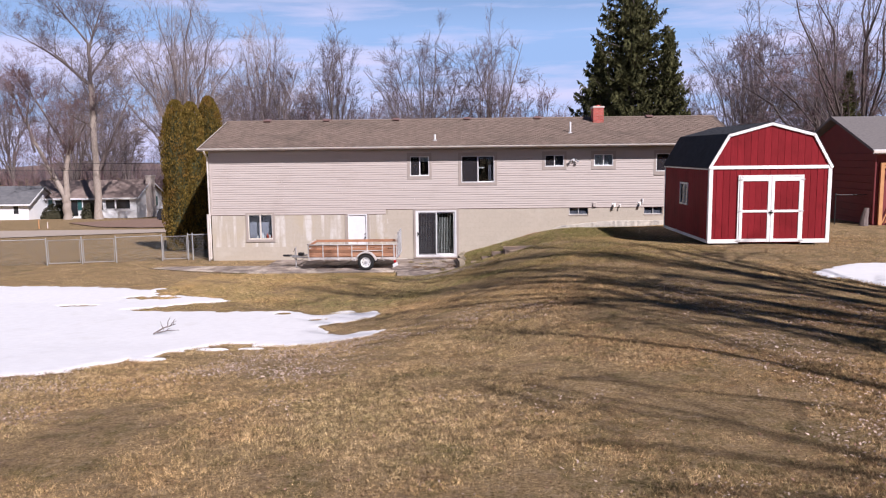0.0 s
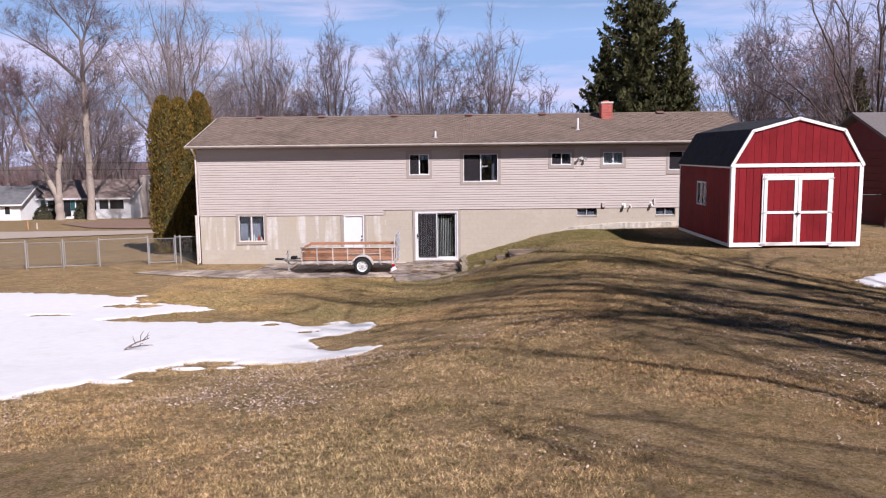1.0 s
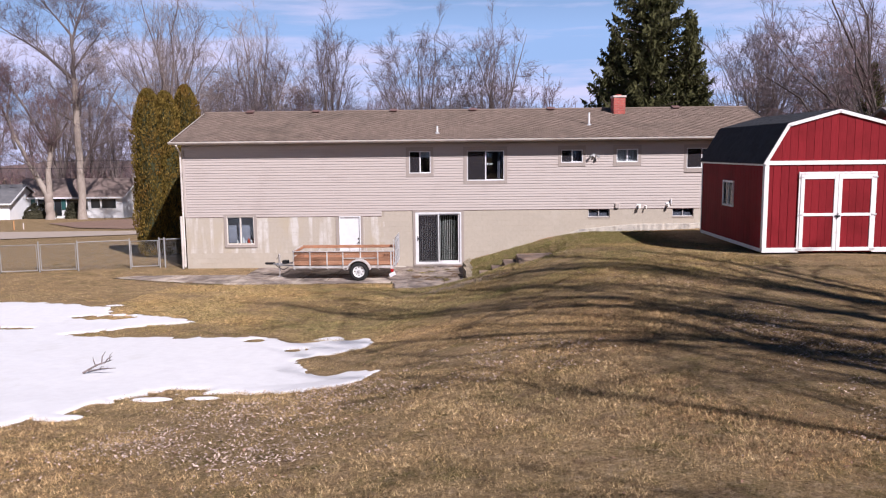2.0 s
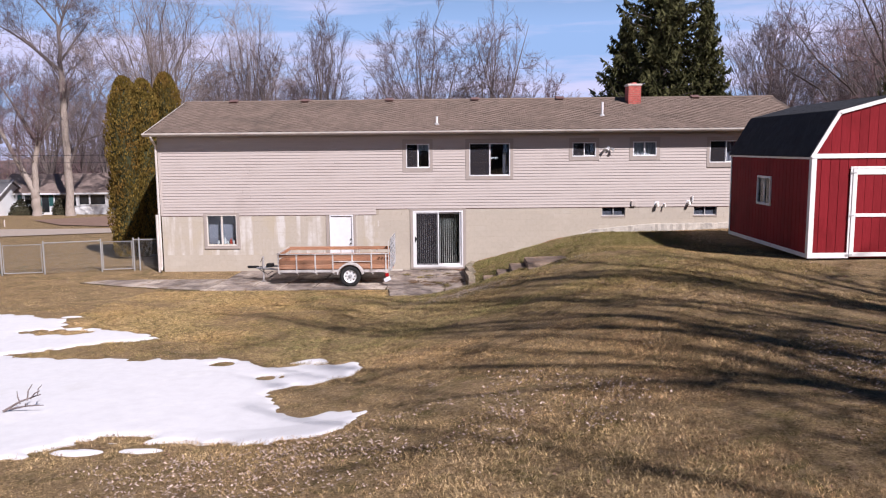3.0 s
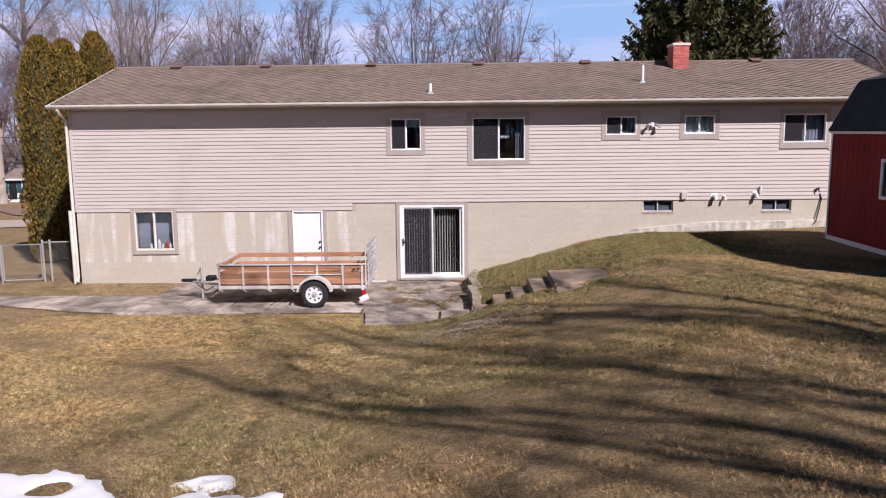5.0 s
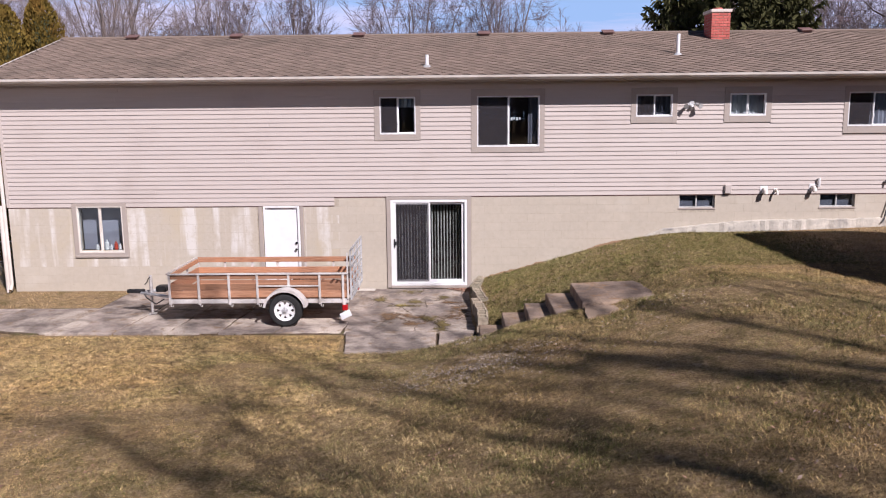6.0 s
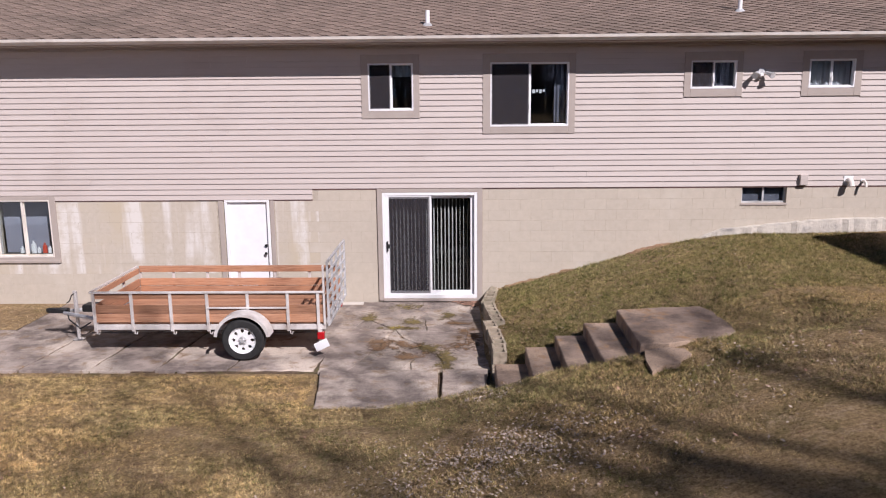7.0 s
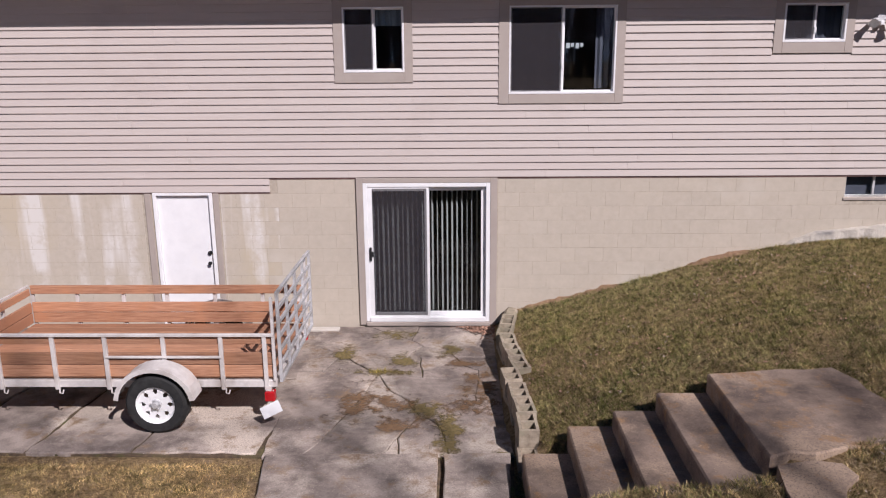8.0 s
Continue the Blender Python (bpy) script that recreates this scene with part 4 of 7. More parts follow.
for sx in (-1, 1):
    part("lamp_head", S().tube([(5.17 + sx * 0.03, -0.06, 4.24), (5.17 + sx * 0.10, -0.10, 4.23)], 0.014, 8).tube([(5.17 + sx * 0.085, -0.085, 4.235), (5.17 + sx * 0.13, -0.15, 4.205), (5.17 + sx * 0.16, -0.21, 4.18)], [0.03, 0.04, 0.06], 12), M["galv"], flood, smooth=True)
part("sensor", S().box(5.14, -0.12, 4.16, 5.20, -0.05, 4.22, 0.01), M["white"], flood)
solid("fence_board", S().box(-3.0, -0.24, -0.085, -2.2, -0.13, -0.045, 0.006), M["streak"], (-2.6, -0.18, -0.08), "pale weathered board lying on the patio by the wall", "board")

# footing ledge at the foot of the wall
fr = random.Random(3)
vs, n = [], 60
for i in range(n + 1):
    x = 4.12 + 6.4 * i / n
    top = float(np.interp(x, [4.12, 4.5, 5.1, 6.0, 6.6, 10.6], [1.10, 1.30, 1.37, 1.46, 1.51, 1.56])) + fr.uniform(-0.016, 0.016)
    d = -0.07 + fr.uniform(-0.02, 0.015)
    vs += [(x, 0.004, top + 0.02), (x, d, top), (x, d - 0.05, 0.9), (x, 0.004, 0.9)]
part("footing", S().add(vs, [(4 * i + j, 4 * i + 4 + j, 4 * i + 4 + (j + 1) % 4, 4 * i + (j + 1) % 4) for i in range(n) for j in range(4)] + [(0, 1, 2, 3), (4 * n + 3, 4 * n + 2, 4 * n + 1, 4 * n)]), M["footing"], house, "rough exposed footing concrete")

# ---- things on the basement sill ----
for x, r, hh, m in ((-8.72, 0.05, 0.24, "bottle_white"), (-8.62, 0.035, 0.12, "bottle_white"), (-8.5, 0.045, 0.2, "bottle_red"), (-8.40, 0.04, 0.14, "bottle_white"), (-8.31, 0.035, 0.16, "bottle_red"), (-8.95, 0.04, 0.13, "bottle_white")):
    o = solid("bottle", S().tube([(x, 0.165, 0.895), (x, 0.165, 0.895 + hh * 0.7), (x, 0.165, 0.895 + hh * 0.8), (x, 0.165, 0.895 + hh)], [r, r, r * 0.4, r * 0.4], 12), M[m], (x, 0.165, 0.895),
              "white plastic bottle on the basement window sill" if m == "bottle_white" else "red plastic bottle on the basement window sill", "bottle", "bottles on the sill", smooth=True)
solid("window_shelf", S().box(-9.28, 0.11, 0.86, -8.25, 0.24, 0.894), M["room"], (-8.77, 0.17, 0.86), "narrow inner sill behind the basement window", "shelf")


# ---- shed ----
def shed():
    x0, x1, y0, y1, zb, ze = 8.08, 11.86, -9.6, -4.29, 1.64, 4.01
    knee_x, knee_z, peak = 0.58, 5.02, 5.37
    xm = (x0 + x1) / 2
    t = thing("shed", (xm, (y0 + y1) / 2, zb), "red barn-style garden shed with white trim and dark gambrel roof", "shed")
    gable = [(x0, ze), (x0 + knee_x, knee_z), (xm, peak), (x1 - knee_x, knee_z), (x1, ze)]
    front = part("wall", S().prism([(x0, zb)] + gable + [(x1, zb)], "y", y0 + 0.02, y0 + 0.1), M["shed_red"], t, "red vertical-board front wall")
    part("wall", S().prism([(x0, zb)] + gable + [(x1, zb)], "y", y1 - 0.1, y1), M["shed_red"], t)
    wy0, wy1, wz0, wz1 = -7.24, -6.43, 2.77, 3.43
    side = S()
    for a, b, c, d in ((y0 + 0.1, wy0, zb, ze), (wy1, y1 - 0.1, zb, ze), (wy0, wy1, zb, wz0), (wy0, wy1, wz1, ze)):
        side.box(x0, a, c, x0 + 0.08, b, d)
    ws = part("wall", side, M["shed_red"], t, "dark red side wall in shade")
    part("wall", S().box(x1 - 0.08, y0 + 0.1, zb, x1, y1 - 0.1, ze), M["shed_red"], t)
    part("floor", S().box(x0 + 0.09, y0 + 0.11, zb + 0.02, x1 - 0.09, y1 - 0.11, zb + 0.1), M["room"], t)
    # vertical boards on the front
    r = random.Random(5)
    w = (x1 - x0) / 18
    for i in range(18):
        a, b = x0 + i * w + 0.004, x0 + (i + 1) * w - 0.004
        d = r.uniform(-0.002, 0.002)
        for c, e in ((zb, ze - 0.02),) if (b < 8.98 or a > 11.02) else ((3.74, ze - 0.02),):
            part("board", S().box(a, y0 + d, c, b, y0 + 0.022, e, 0.003), M["shed_red"], front)
        ta, tb = [float(np.interp(v, [x0, x0 + knee_x, xm, x1 - knee_x, x1], [ze, knee_z, peak, knee_z, ze])) for v in (a, b)]
        part("board", S().prism([(a, ze), (b, ze), (b, tb - 0.03), (a, ta - 0.03)], "y", y0 + d, y0 + 0.022), M["shed_red"], front)
    for i in range(24):
        a = y0 + 0.1 + i * (y1 - y0 - 0.2) / 24
        b = a + (y1 - y0 - 0.2) / 24 - 0.008
        for c, e in cut_spans(zb, ze - 0.03, [(wz0 - 0.06, wz1 + 0.06)] if b > wy0 - 0.05 and a < wy1 + 0.05 else []):
            part("board", S().box(x0 - 0.012, a, c, x0, b, e, 0.003), M["shed_red"], ws)
    # white trim
    tw = 0.09
    part("corner_trim", S().box(x0 - 0.03, y0 - 0.03, zb, x0 + tw, y0, ze, 0.004).box(x0 - 0.034, y0, zb, x0 - 0.012, y0 + tw, ze, 0.004), M["shed_white"], t)
    part("corner_trim", S().box(x1 - tw, y0 - 0.03, zb, x1 + 0.03, y0, ze, 0.004), M["shed_white"], t)
    part("base_trim", S().box(x0 + tw, y0 - 0.028, zb, 8.98, y0, zb + 0.13, 0.004), M["shed_white"], t)
    part("base_trim", S().box(11.02, y0 - 0.028, zb, x1 - tw, y0, zb + 0.13, 0.004), M["shed_white"], t)
    part("base_trim", S().box(x0 - 0.03, y0 + tw, zb, x0 - 0.012, y1, zb + 0.10, 0.004), M["shed_white"], t)
    part("band_trim", S().box(x0 - 0.03, y0 - 0.034, ze - 0.02, x1 + 0.03, y0 + 0.0, ze + 0.09, 0.004), M["shed_white"], t)
    for (ax, az), (bx, bz) in zip(gable, gable[1:]):
        m = Matrix.Translation((ax, 0, az)) @ Matrix.Rotation(-math.atan2(bz - az, bx - ax), 4, "Y")
        ln = math.hypot(bx - ax, bz - az)
        part("rake_trim", S().box(-0.02, y0 - 0.05, -0.02, ln + 0.02, y0 - 0.002, 0.07, 0.004, m=m), M["shed_white"], t)
        rf = part("roof_panel", S().box(-0.03, y0 - 0.03, 0.071, ln + 0.03, y1 + 0.06, 0.085, m=m), M["shed_roof"], t)
        rows = int(ln / 0.14)
        tabs = S()
        for j in range(rows):
            for q in range(29):
                ya = y0 - 0.02 + q * 0.188 + (0.09 if j % 2 else 0) - 0.05
                u0, u1 = (j * 0.14, j * 0.14 + 0.17) if az < bz else (ln - j * 0.14 - 0.17, ln - j * 0.14)
                tabs.box(u0, max(ya, y0 - 0.035), 0.085, u1, min(ya + 0.182, y1 + 0.07), 0.092 + r.uniform(0, 0.003), m=m)
        part("shingling", tabs, M["shed_roof"], rf, kind="stuff")
    part("corner_trim", S().box(x0 - 0.03, y1 - 0.05, zb, x0 - 0.012, y1 + 0.012, ze, 0.003), M["shed_white"], t)
    part("curtain", S().box(x0 + 0.03, wy0 + 0.02, wz0 + 0.02, x0 + 0.04, (wy0 + wy1) / 2 - 0.03, wz1 - 0.02), M["shade_cloth"], ws, "grey cloth behind the pane")
    part("eave_trim", S().box(x0 - 0.05, y0, ze - 0.04, x0 - 0.012, y1 + 0.05, ze + 0.03, 0.004), M["shed_white"], t)
    # double doors
    for a, b, hinge in ((9.02, 10.005, 9.02), (10.015, 10.98, 10.98)):
        z0, z1 = zb + 0.04, 3.74
        d = part("door", S().box(a + 0.01, y0 - 0.02, z0, b - 0.01, y0 + 0.015, z1), M["shed_red"], t, "red board shed door framed in white")
        for i in range(4):
            q0 = a + 0.1 + i * (b - a - 0.2) / 4
            part("board", S().box(q0 + 0.003, y0 - 0.026, z0, q0 + (b - a - 0.2) / 4 - 0.003, y0 - 0.019, z1, 0.002), M["shed_red"], d)
        fs = 0.10
        part("frame", S().box(a, y0 - 0.05, z0, a + fs, y0 - 0.012, z1, 0.004).box(b - fs, y0 - 0.05, z0, b, y0 - 0.012, z1, 0.004).box(a + fs, y0 - 0.048, z0, b - fs, y0 - 0.012, z0 + fs, 0.004)
             .box(a + fs, y0 - 0.048, z1 - 0.13, b - fs, y0 - 0.012, z1, 0.004).box(a + fs, y0 - 0.048, 2.62, b - fs, y0 - 0.012, 2.70, 0.004), M["shed_white"], d, "white door frame and rails")
        for z in (z0 + 0.05, 2.66, z1 - 0.08):
            part("hinge", S().box(hinge - 0.07, y0 - 0.06, z - 0.02, hinge + 0.07, y0 - 0.05, z + 0.02, 0.003), M["galv"], d)
    part("door_casing", S().box(8.97, y0 - 0.03, zb, 9.018, y0, 3.8, 0.003).box(10.984, y0 - 0.03, zb, 11.03, y0, 3.8, 0.003).box(9.018, y0 - 0.03, 3.745, 10.984, y0, 3.8, 0.003), M["shed_white"], t)
    part("latch", S().box(9.94, y0 - 0.075, 2.60, 10.08, y0 - 0.05, 2.64, 0.004).tube([(10.01, y0 - 0.05, 2.57), (10.01, y0 - 0.09, 2.57), (10.01, y0 - 0.09, 2.70)], 0.012, 8), M["dark_metal"], t)
    w = part("window", S().box(x0 - 0.035, wy0 - 0.06, wz0 - 0.06, x0 + 0.02, wy0, wz1 + 0.06, 0.004).box(x0 - 0.035, wy1, wz0 - 0.06, x0 + 0.02, wy1 + 0.06, wz1 + 0.06, 0.004)
             .box(x0 - 0.035, wy0, wz0 - 0.06, x0 + 0.02, wy1, wz0, 0.004).box(x0 - 0.035, wy0, wz1, x0 + 0.02, wy1, wz1 + 0.06, 0.004), M["shed_white"], t, "white framed side window")
    part("mullion", S().box(x0 - 0.02, (wy0 + wy1) / 2 - 0.02, wz0, x0 + 0.01, (wy0 + wy1) / 2 + 0.02, wz1, 0.003), M["shed_white"], w)
    part("pane", S().box(x0 + 0.01, wy0, wz0, x0 + 0.014, wy1, wz1), M["glass"], w).visible_shadow = False


shed()


# ---- trailer ----
def trailer():
    xa, xb, ya, yb = -6.05, -2.42, -3.15, -1.33
    z_deck, z_rail = 0.42, 0.94
    G = -0.08
    t = thing("utility_trailer", ((xa + xb) / 2, (ya + yb) / 2, G), "single-axle utility trailer with cedar boards and galvanised rails", "trailer")
    part("frame", S().box(xa, ya, z_deck - 0.08, xb, ya + 0.05, z_deck, 0.004).box(xa, yb - 0.05, z_deck - 0.08, xb, yb, z_deck, 0.004).box(xa, ya + 0.05, z_deck - 0.08, xa + 0.05, yb - 0.05, z_deck, 0.004)
         .box(xb - 0.05, ya + 0.05, z_deck - 0.08, xb, yb - 0.05, z_deck, 0.004), M["bare_steel"], t, "pale steel base frame")
    for i in range(5):
        x = xa + 0.5 + i * 0.65
        part("cross_member", S().box(x, ya + 0.05, z_deck - 0.07, x + 0.05, yb - 0.05, z_deck - 0.01), M["dark_metal"], t)
    for i in range(11):
        w = (yb - ya - 0.1) / 11
        part("deck_plank", S().box(xa + 0.05, ya + 0.05 + i * w + 0.003, z_deck, xb - 0.05, ya + 0.05 + (i + 1) * w - 0.003, z_deck + 0.03, 0.004), M["wood"], t)
    # near and far sides
    ups = (-6.02, -5.43, -4.82, -4.25, -3.62, -3.0, -2.53)
    for y, out in ((ya, -1), (yb, 1)):
        yi = y - out * 0.02
        for j, (c, d) in enumerate(((0.46, 0.595), (0.605, 0.735), (0.835, 0.925) if out < 0 else (0.85, 0.962))):
            part("side_board", S().box(xa + 0.03, yi - 0.016, c, xb - 0.04, yi + 0.016, d, 0.004), M["wood"], t)
        drop = 0.0 if out < 0 else 0.06
        part("top_rail", S().box(xa - 0.02, y - 0.02 + out * 0.012, z_rail - 0.012 - drop, xb, y + 0.02 + out * 0.012, z_rail + 0.02 - drop, 0.004), M["bare_steel"], t, "steel top rail")
        for i, x in enumerate(ups):
            part("stake", S().box(x - 0.022, y + out * 0.005 - 0.018, z_deck - 0.10, x + 0.022, y + out * 0.005 + 0.018 * 1.0, z_rail - 0.012, 0.003), M["bare_steel"], t)
            part("tie_hook", S().tube([(x + 0.03, y + out * 0.02, z_deck - 0.08), (x + 0.03, y + out * 0.035, z_deck - 0.13), (x + 0.06, y + out * 0.03, z_deck - 0.14), (x + 0.07, y + out * 0.02, z_deck - 0.10)], 0.008, 6), M["bare_steel"], t)
        part("mid_rail", S().box(-4.25, y + out * 0.02 - 0.012, 0.685, -3.0, y + out * 0.02 + 0.012, 0.71, 0.003), M["bare_steel"], t)
    for c, d in ((0.46, 0.595), (0.605, 0.735), (0.835, 0.925)):
        part("front_board", S().box(xa + 0.005, ya + 0.06, c, xa + 0.037, yb - 0.06, d, 0.004), M["wood"], t)
    part("front_rail", S().box(xa - 0.03, ya, z_rail - 0.012, xa, yb, z_rail + 0.02, 0.004), M["bare_steel"], t)
    for y in (ya + 0.6, yb - 0.6):
        part("stake", S().box(xa - 0.035, y - 0.02, z_deck - 0.06, xa, y + 0.02, z_rail - 0.012, 0.003), M["bare_steel"], t)
    # upright mesh ramp gate
    gx, gz0, gz1 = xb + 0.03, z_deck - 0.02, 1.42
    g = part("ramp_gate", S().box(gx, ya, gz0, gx + 0.035, ya + 0.035, gz1, 0.003).box(gx, yb - 0.035, gz0, gx + 0.035, yb, gz1, 0.003).box(gx, ya + 0.035, gz1 - 0.035, gx + 0.035, yb - 0.035, gz1, 0.003)
             .box(gx, ya + 0.035, gz0, gx + 0.035, yb - 0.035, gz0 + 0.035, 0.003), M["galv"], t, "galvanised ramp gate folded upright")
    for i in range(5):
        z = gz0 + 0.035 + (i + 1) * (gz1 - gz0 - 0.07) / 6
        part("crossbar", S().box(gx + 0.004, ya + 0.035, z - 0.022, gx + 0.03, yb - 0.035, z + 0.022, 0.003), M["galv"], g)
    for i in range(3):
        y = ya + (i + 1) * (yb - ya) / 4
        part("upright", S().box(gx + 0.001, y - 0.018, gz0 + 0.035, gx + 0.034, y + 0.018, gz1 - 0.035, 0.003), M["galv"], g)
    part("gate_post", S().box(xb - 0.03, ya - 0.02, z_deck, xb, ya + 0.02, 1.36, 0.003), M["bare_steel"], t)
    part("gate_post", S().box(xb - 0.03, yb - 0.02, z_deck, xb, yb + 0.02, 1.36, 0.003), M["bare_steel"], t)
    # axle, wheels, fenders
    wx, wr = -3.66, 0.335
    wz = G + wr - 0.004
    part("axle", S().tube([(wx, ya - 0.1, wz), (wx, yb + 0.1, wz)], 0.03, 10), M["dark_metal"], t, smooth=True)
    for y, out in ((ya - 0.17, -1), (yb + 0.17, 1)):
        yo, yn = y + out * 0.1, y - out * 0.1
        prof = [(0.205, yo), (0.235, yo - out * -0.006), (0.30, yo - out * 0.002), (0.325, yo - out * 0.03), (wr, yo - out * 0.06), (wr, yn + out * 0.06), (0.325, yn + out * 0.03), (0.30, yn), (0.205, yn)]
        w = part("wheel", S().ring(wx, wz, prof, n=40), M["tyre"], t, "black tyre on a white spoked steel rim", smooth=True)
        part("rim", S().ring(wx, wz, [(0.208, yo + out * 0.004), (0.20, yo - out * 0.004), (0.185, yo - out * 0.035), (0.165, yo - out * 0.05), (0.21, yn)], n=36), M["rim"], w, smooth=True)
        for i in range(8):
            sp = S()
            a = 2 * math.pi * (i + 0.5) / 8
            m = Matrix.Translation((wx, 0, wz)) @ Matrix.Rotation(-a, 4, "Y")
            pts = [(0.04, -0.018), (0.10, -0.042), (0.14, -0.028), (0.192, -0.074), (0.192, 0.074), (0.14, 0.028), (0.10, 0.042), (0.04, 0.018)]
            ys = (yo - out * 0.03, yo - out * 0.042)
            vs = [tuple(m @ Vector((u, yy, v))) for yy in ys for u, v in pts]
            sp.add(vs, [(k, (k + 1) % 8, 8 + (k + 1) % 8, 8 + k) for k in range(8)] + [tuple(range(8)), tuple(range(15, 7, -1))])
            part("spoke", sp, M["rim"], w)
        part("hub", S().tube([(wx, yo - out * 0.05, wz), (wx, yo - out * 0.012, wz)], [0.065, 0.055], 16).tube([(wx, yo - out * 0.012, wz), (wx, yo + out * 0.02, wz)], [0.035, 0.03], 14), M["galv"], w, "grey hub with lug nuts", smooth=True)
        for i in range(5):
            a = 2 * math.pi * i / 5 + 0.3
            part("lug_nut", S().tube([(wx + 0.052 * math.cos(a), yo - out * 0.03, wz + 0.052 * math.sin(a)), (wx + 0.052 * math.cos(a), yo + out * 0.004, wz + 0.052 * math.sin(a))], 0.009, 6), M["galv"], w)
        fd, fn = S(), 16
        vs = []
        for i in range(fn + 1):
            a = math.pi * (0.04 + 0.92 * i / fn)
            for rr in (0.40, 0.408):
                for yy in (y + out * 0.125, y - out * 0.13):
                    vs.append((wx + rr * 1.06 * math.cos(a), yy, wz + 0.02 + rr * math.sin(a)))
        fd.add(vs, [f for i in range(fn) for f in ((4 * i, 4 * i + 4, 4 * i + 5, 4 * i + 1), (4 * i + 2, 4 * i + 3, 4 * i + 7, 4 * i + 6), (4 * i, 4 * i + 2, 4 * i + 6, 4 * i + 4), (4 * i + 1, 4 * i + 5, 4 * i + 7, 4 * i + 3))])
        vs = []
        for i in range(fn + 1):
            a = math.pi * (0.04 + 0.92 * i / fn)
            for rr in (0.36, 0.406):
                for yy in (y + out * 0.125, y + out * 0.131):
                    vs.append((wx + rr * 1.06 * math.cos(a), yy, wz + 0.02 + rr * math.sin(a)))
        fd.add(vs, [f for i in range(fn) for f in ((4 * i, 4 * i + 4, 4 * i + 5, 4 * i + 1), (4 * i + 2, 4 * i + 3, 4 * i + 7, 4 * i + 6), (4 * i, 4 * i + 2, 4 * i + 6, 4 * i + 4), (4 * i + 1, 4 * i + 5, 4 * i + 7, 4 * i + 3))])
        part("fender", fd, M["bare_steel"], t, "rounded pale steel fender")
    # tongue, jack, lights
    ym = (ya + yb) / 2
    for y in (ya + 0.25, yb - 0.25):
        part("tongue_arm", S().tube([(xa + 0.3, y, z_deck - 0.05), (-6.95, ym + (0.05 if y > ym else -0.05), z_deck - 0.05)], 0.035, 6), M["galv"], t)
    part("coupler", S().box(-7.2, ym - 0.05, z_deck - 0.06, -6.9, ym + 0.05, z_deck + 0.02, 0.012).tube([(-7.2, ym, z_deck - 0.02), (-7.27, ym, z_deck - 0.02)], [0.05, 0.035], 12), M["dark_metal"], t, smooth=True)
    j = part("jack", S().tube([(-6.72, ym - 0.09, G + 0.0), (-6.72, ym - 0.09, 0.35)], 0.03, 10).tube([(-6.72, ym - 0.09, 0.3), (-6.72, ym - 0.09, 0.76)], 0.036, 10).box(-6.80, ym - 0.16, G, -6.64, ym - 0.02, G + 0.02, 0.004), M["bare_steel"], t, "upright tongue jack", smooth=True)
    part("crank", S().tube([(-6.72, ym - 0.09, 0.72), (-6.72, ym - 0.2, 0.72), (-6.76, ym - 0.21, 0.62), (-6.78, ym - 0.27, 0.60)], 0.01, 6), M["dark_metal"], j)
    part("chain", S().tube([(-6.9, ym - 0.05, 0.36), (-6.75, ym - 0.3, 0.33), (-6.5, ym - 0.45, 0.22), (-6.3, ym - 0.5, 0.34)], 0.012, 6), M["dark_metal"], t)
    part("winch", S().box(-6.62, ym - 0.12, z_deck - 0.02, -6.4, ym + 0.12, z_deck + 0.1, 0.02), M["dark_metal"], t)
    for y in (ya - 0.02, yb + 0.02):
        part("tail_light", S().box(xb - 0.13, y - 0.05, 0.20, xb - 0.02, y + 0.05, 0.31, 0.01), M["red_lens"], t, "red tail light")
    part("light_bracket", S().box(xb - 0.12, ya - 0.03, 0.31, xb - 0.06, ya + 0.02, 0.36), M["bare_steel"], t)
    part("licence_plate", S().box(-0.11, -0.003, -0.065, 0.11, 0.003, 0.065, 0.002, m=pose(xb - 0.06, ya - 0.09, 0.12, -18, -24, 8)), M["plate"], t, "blank white plate hanging crooked")


trailer()


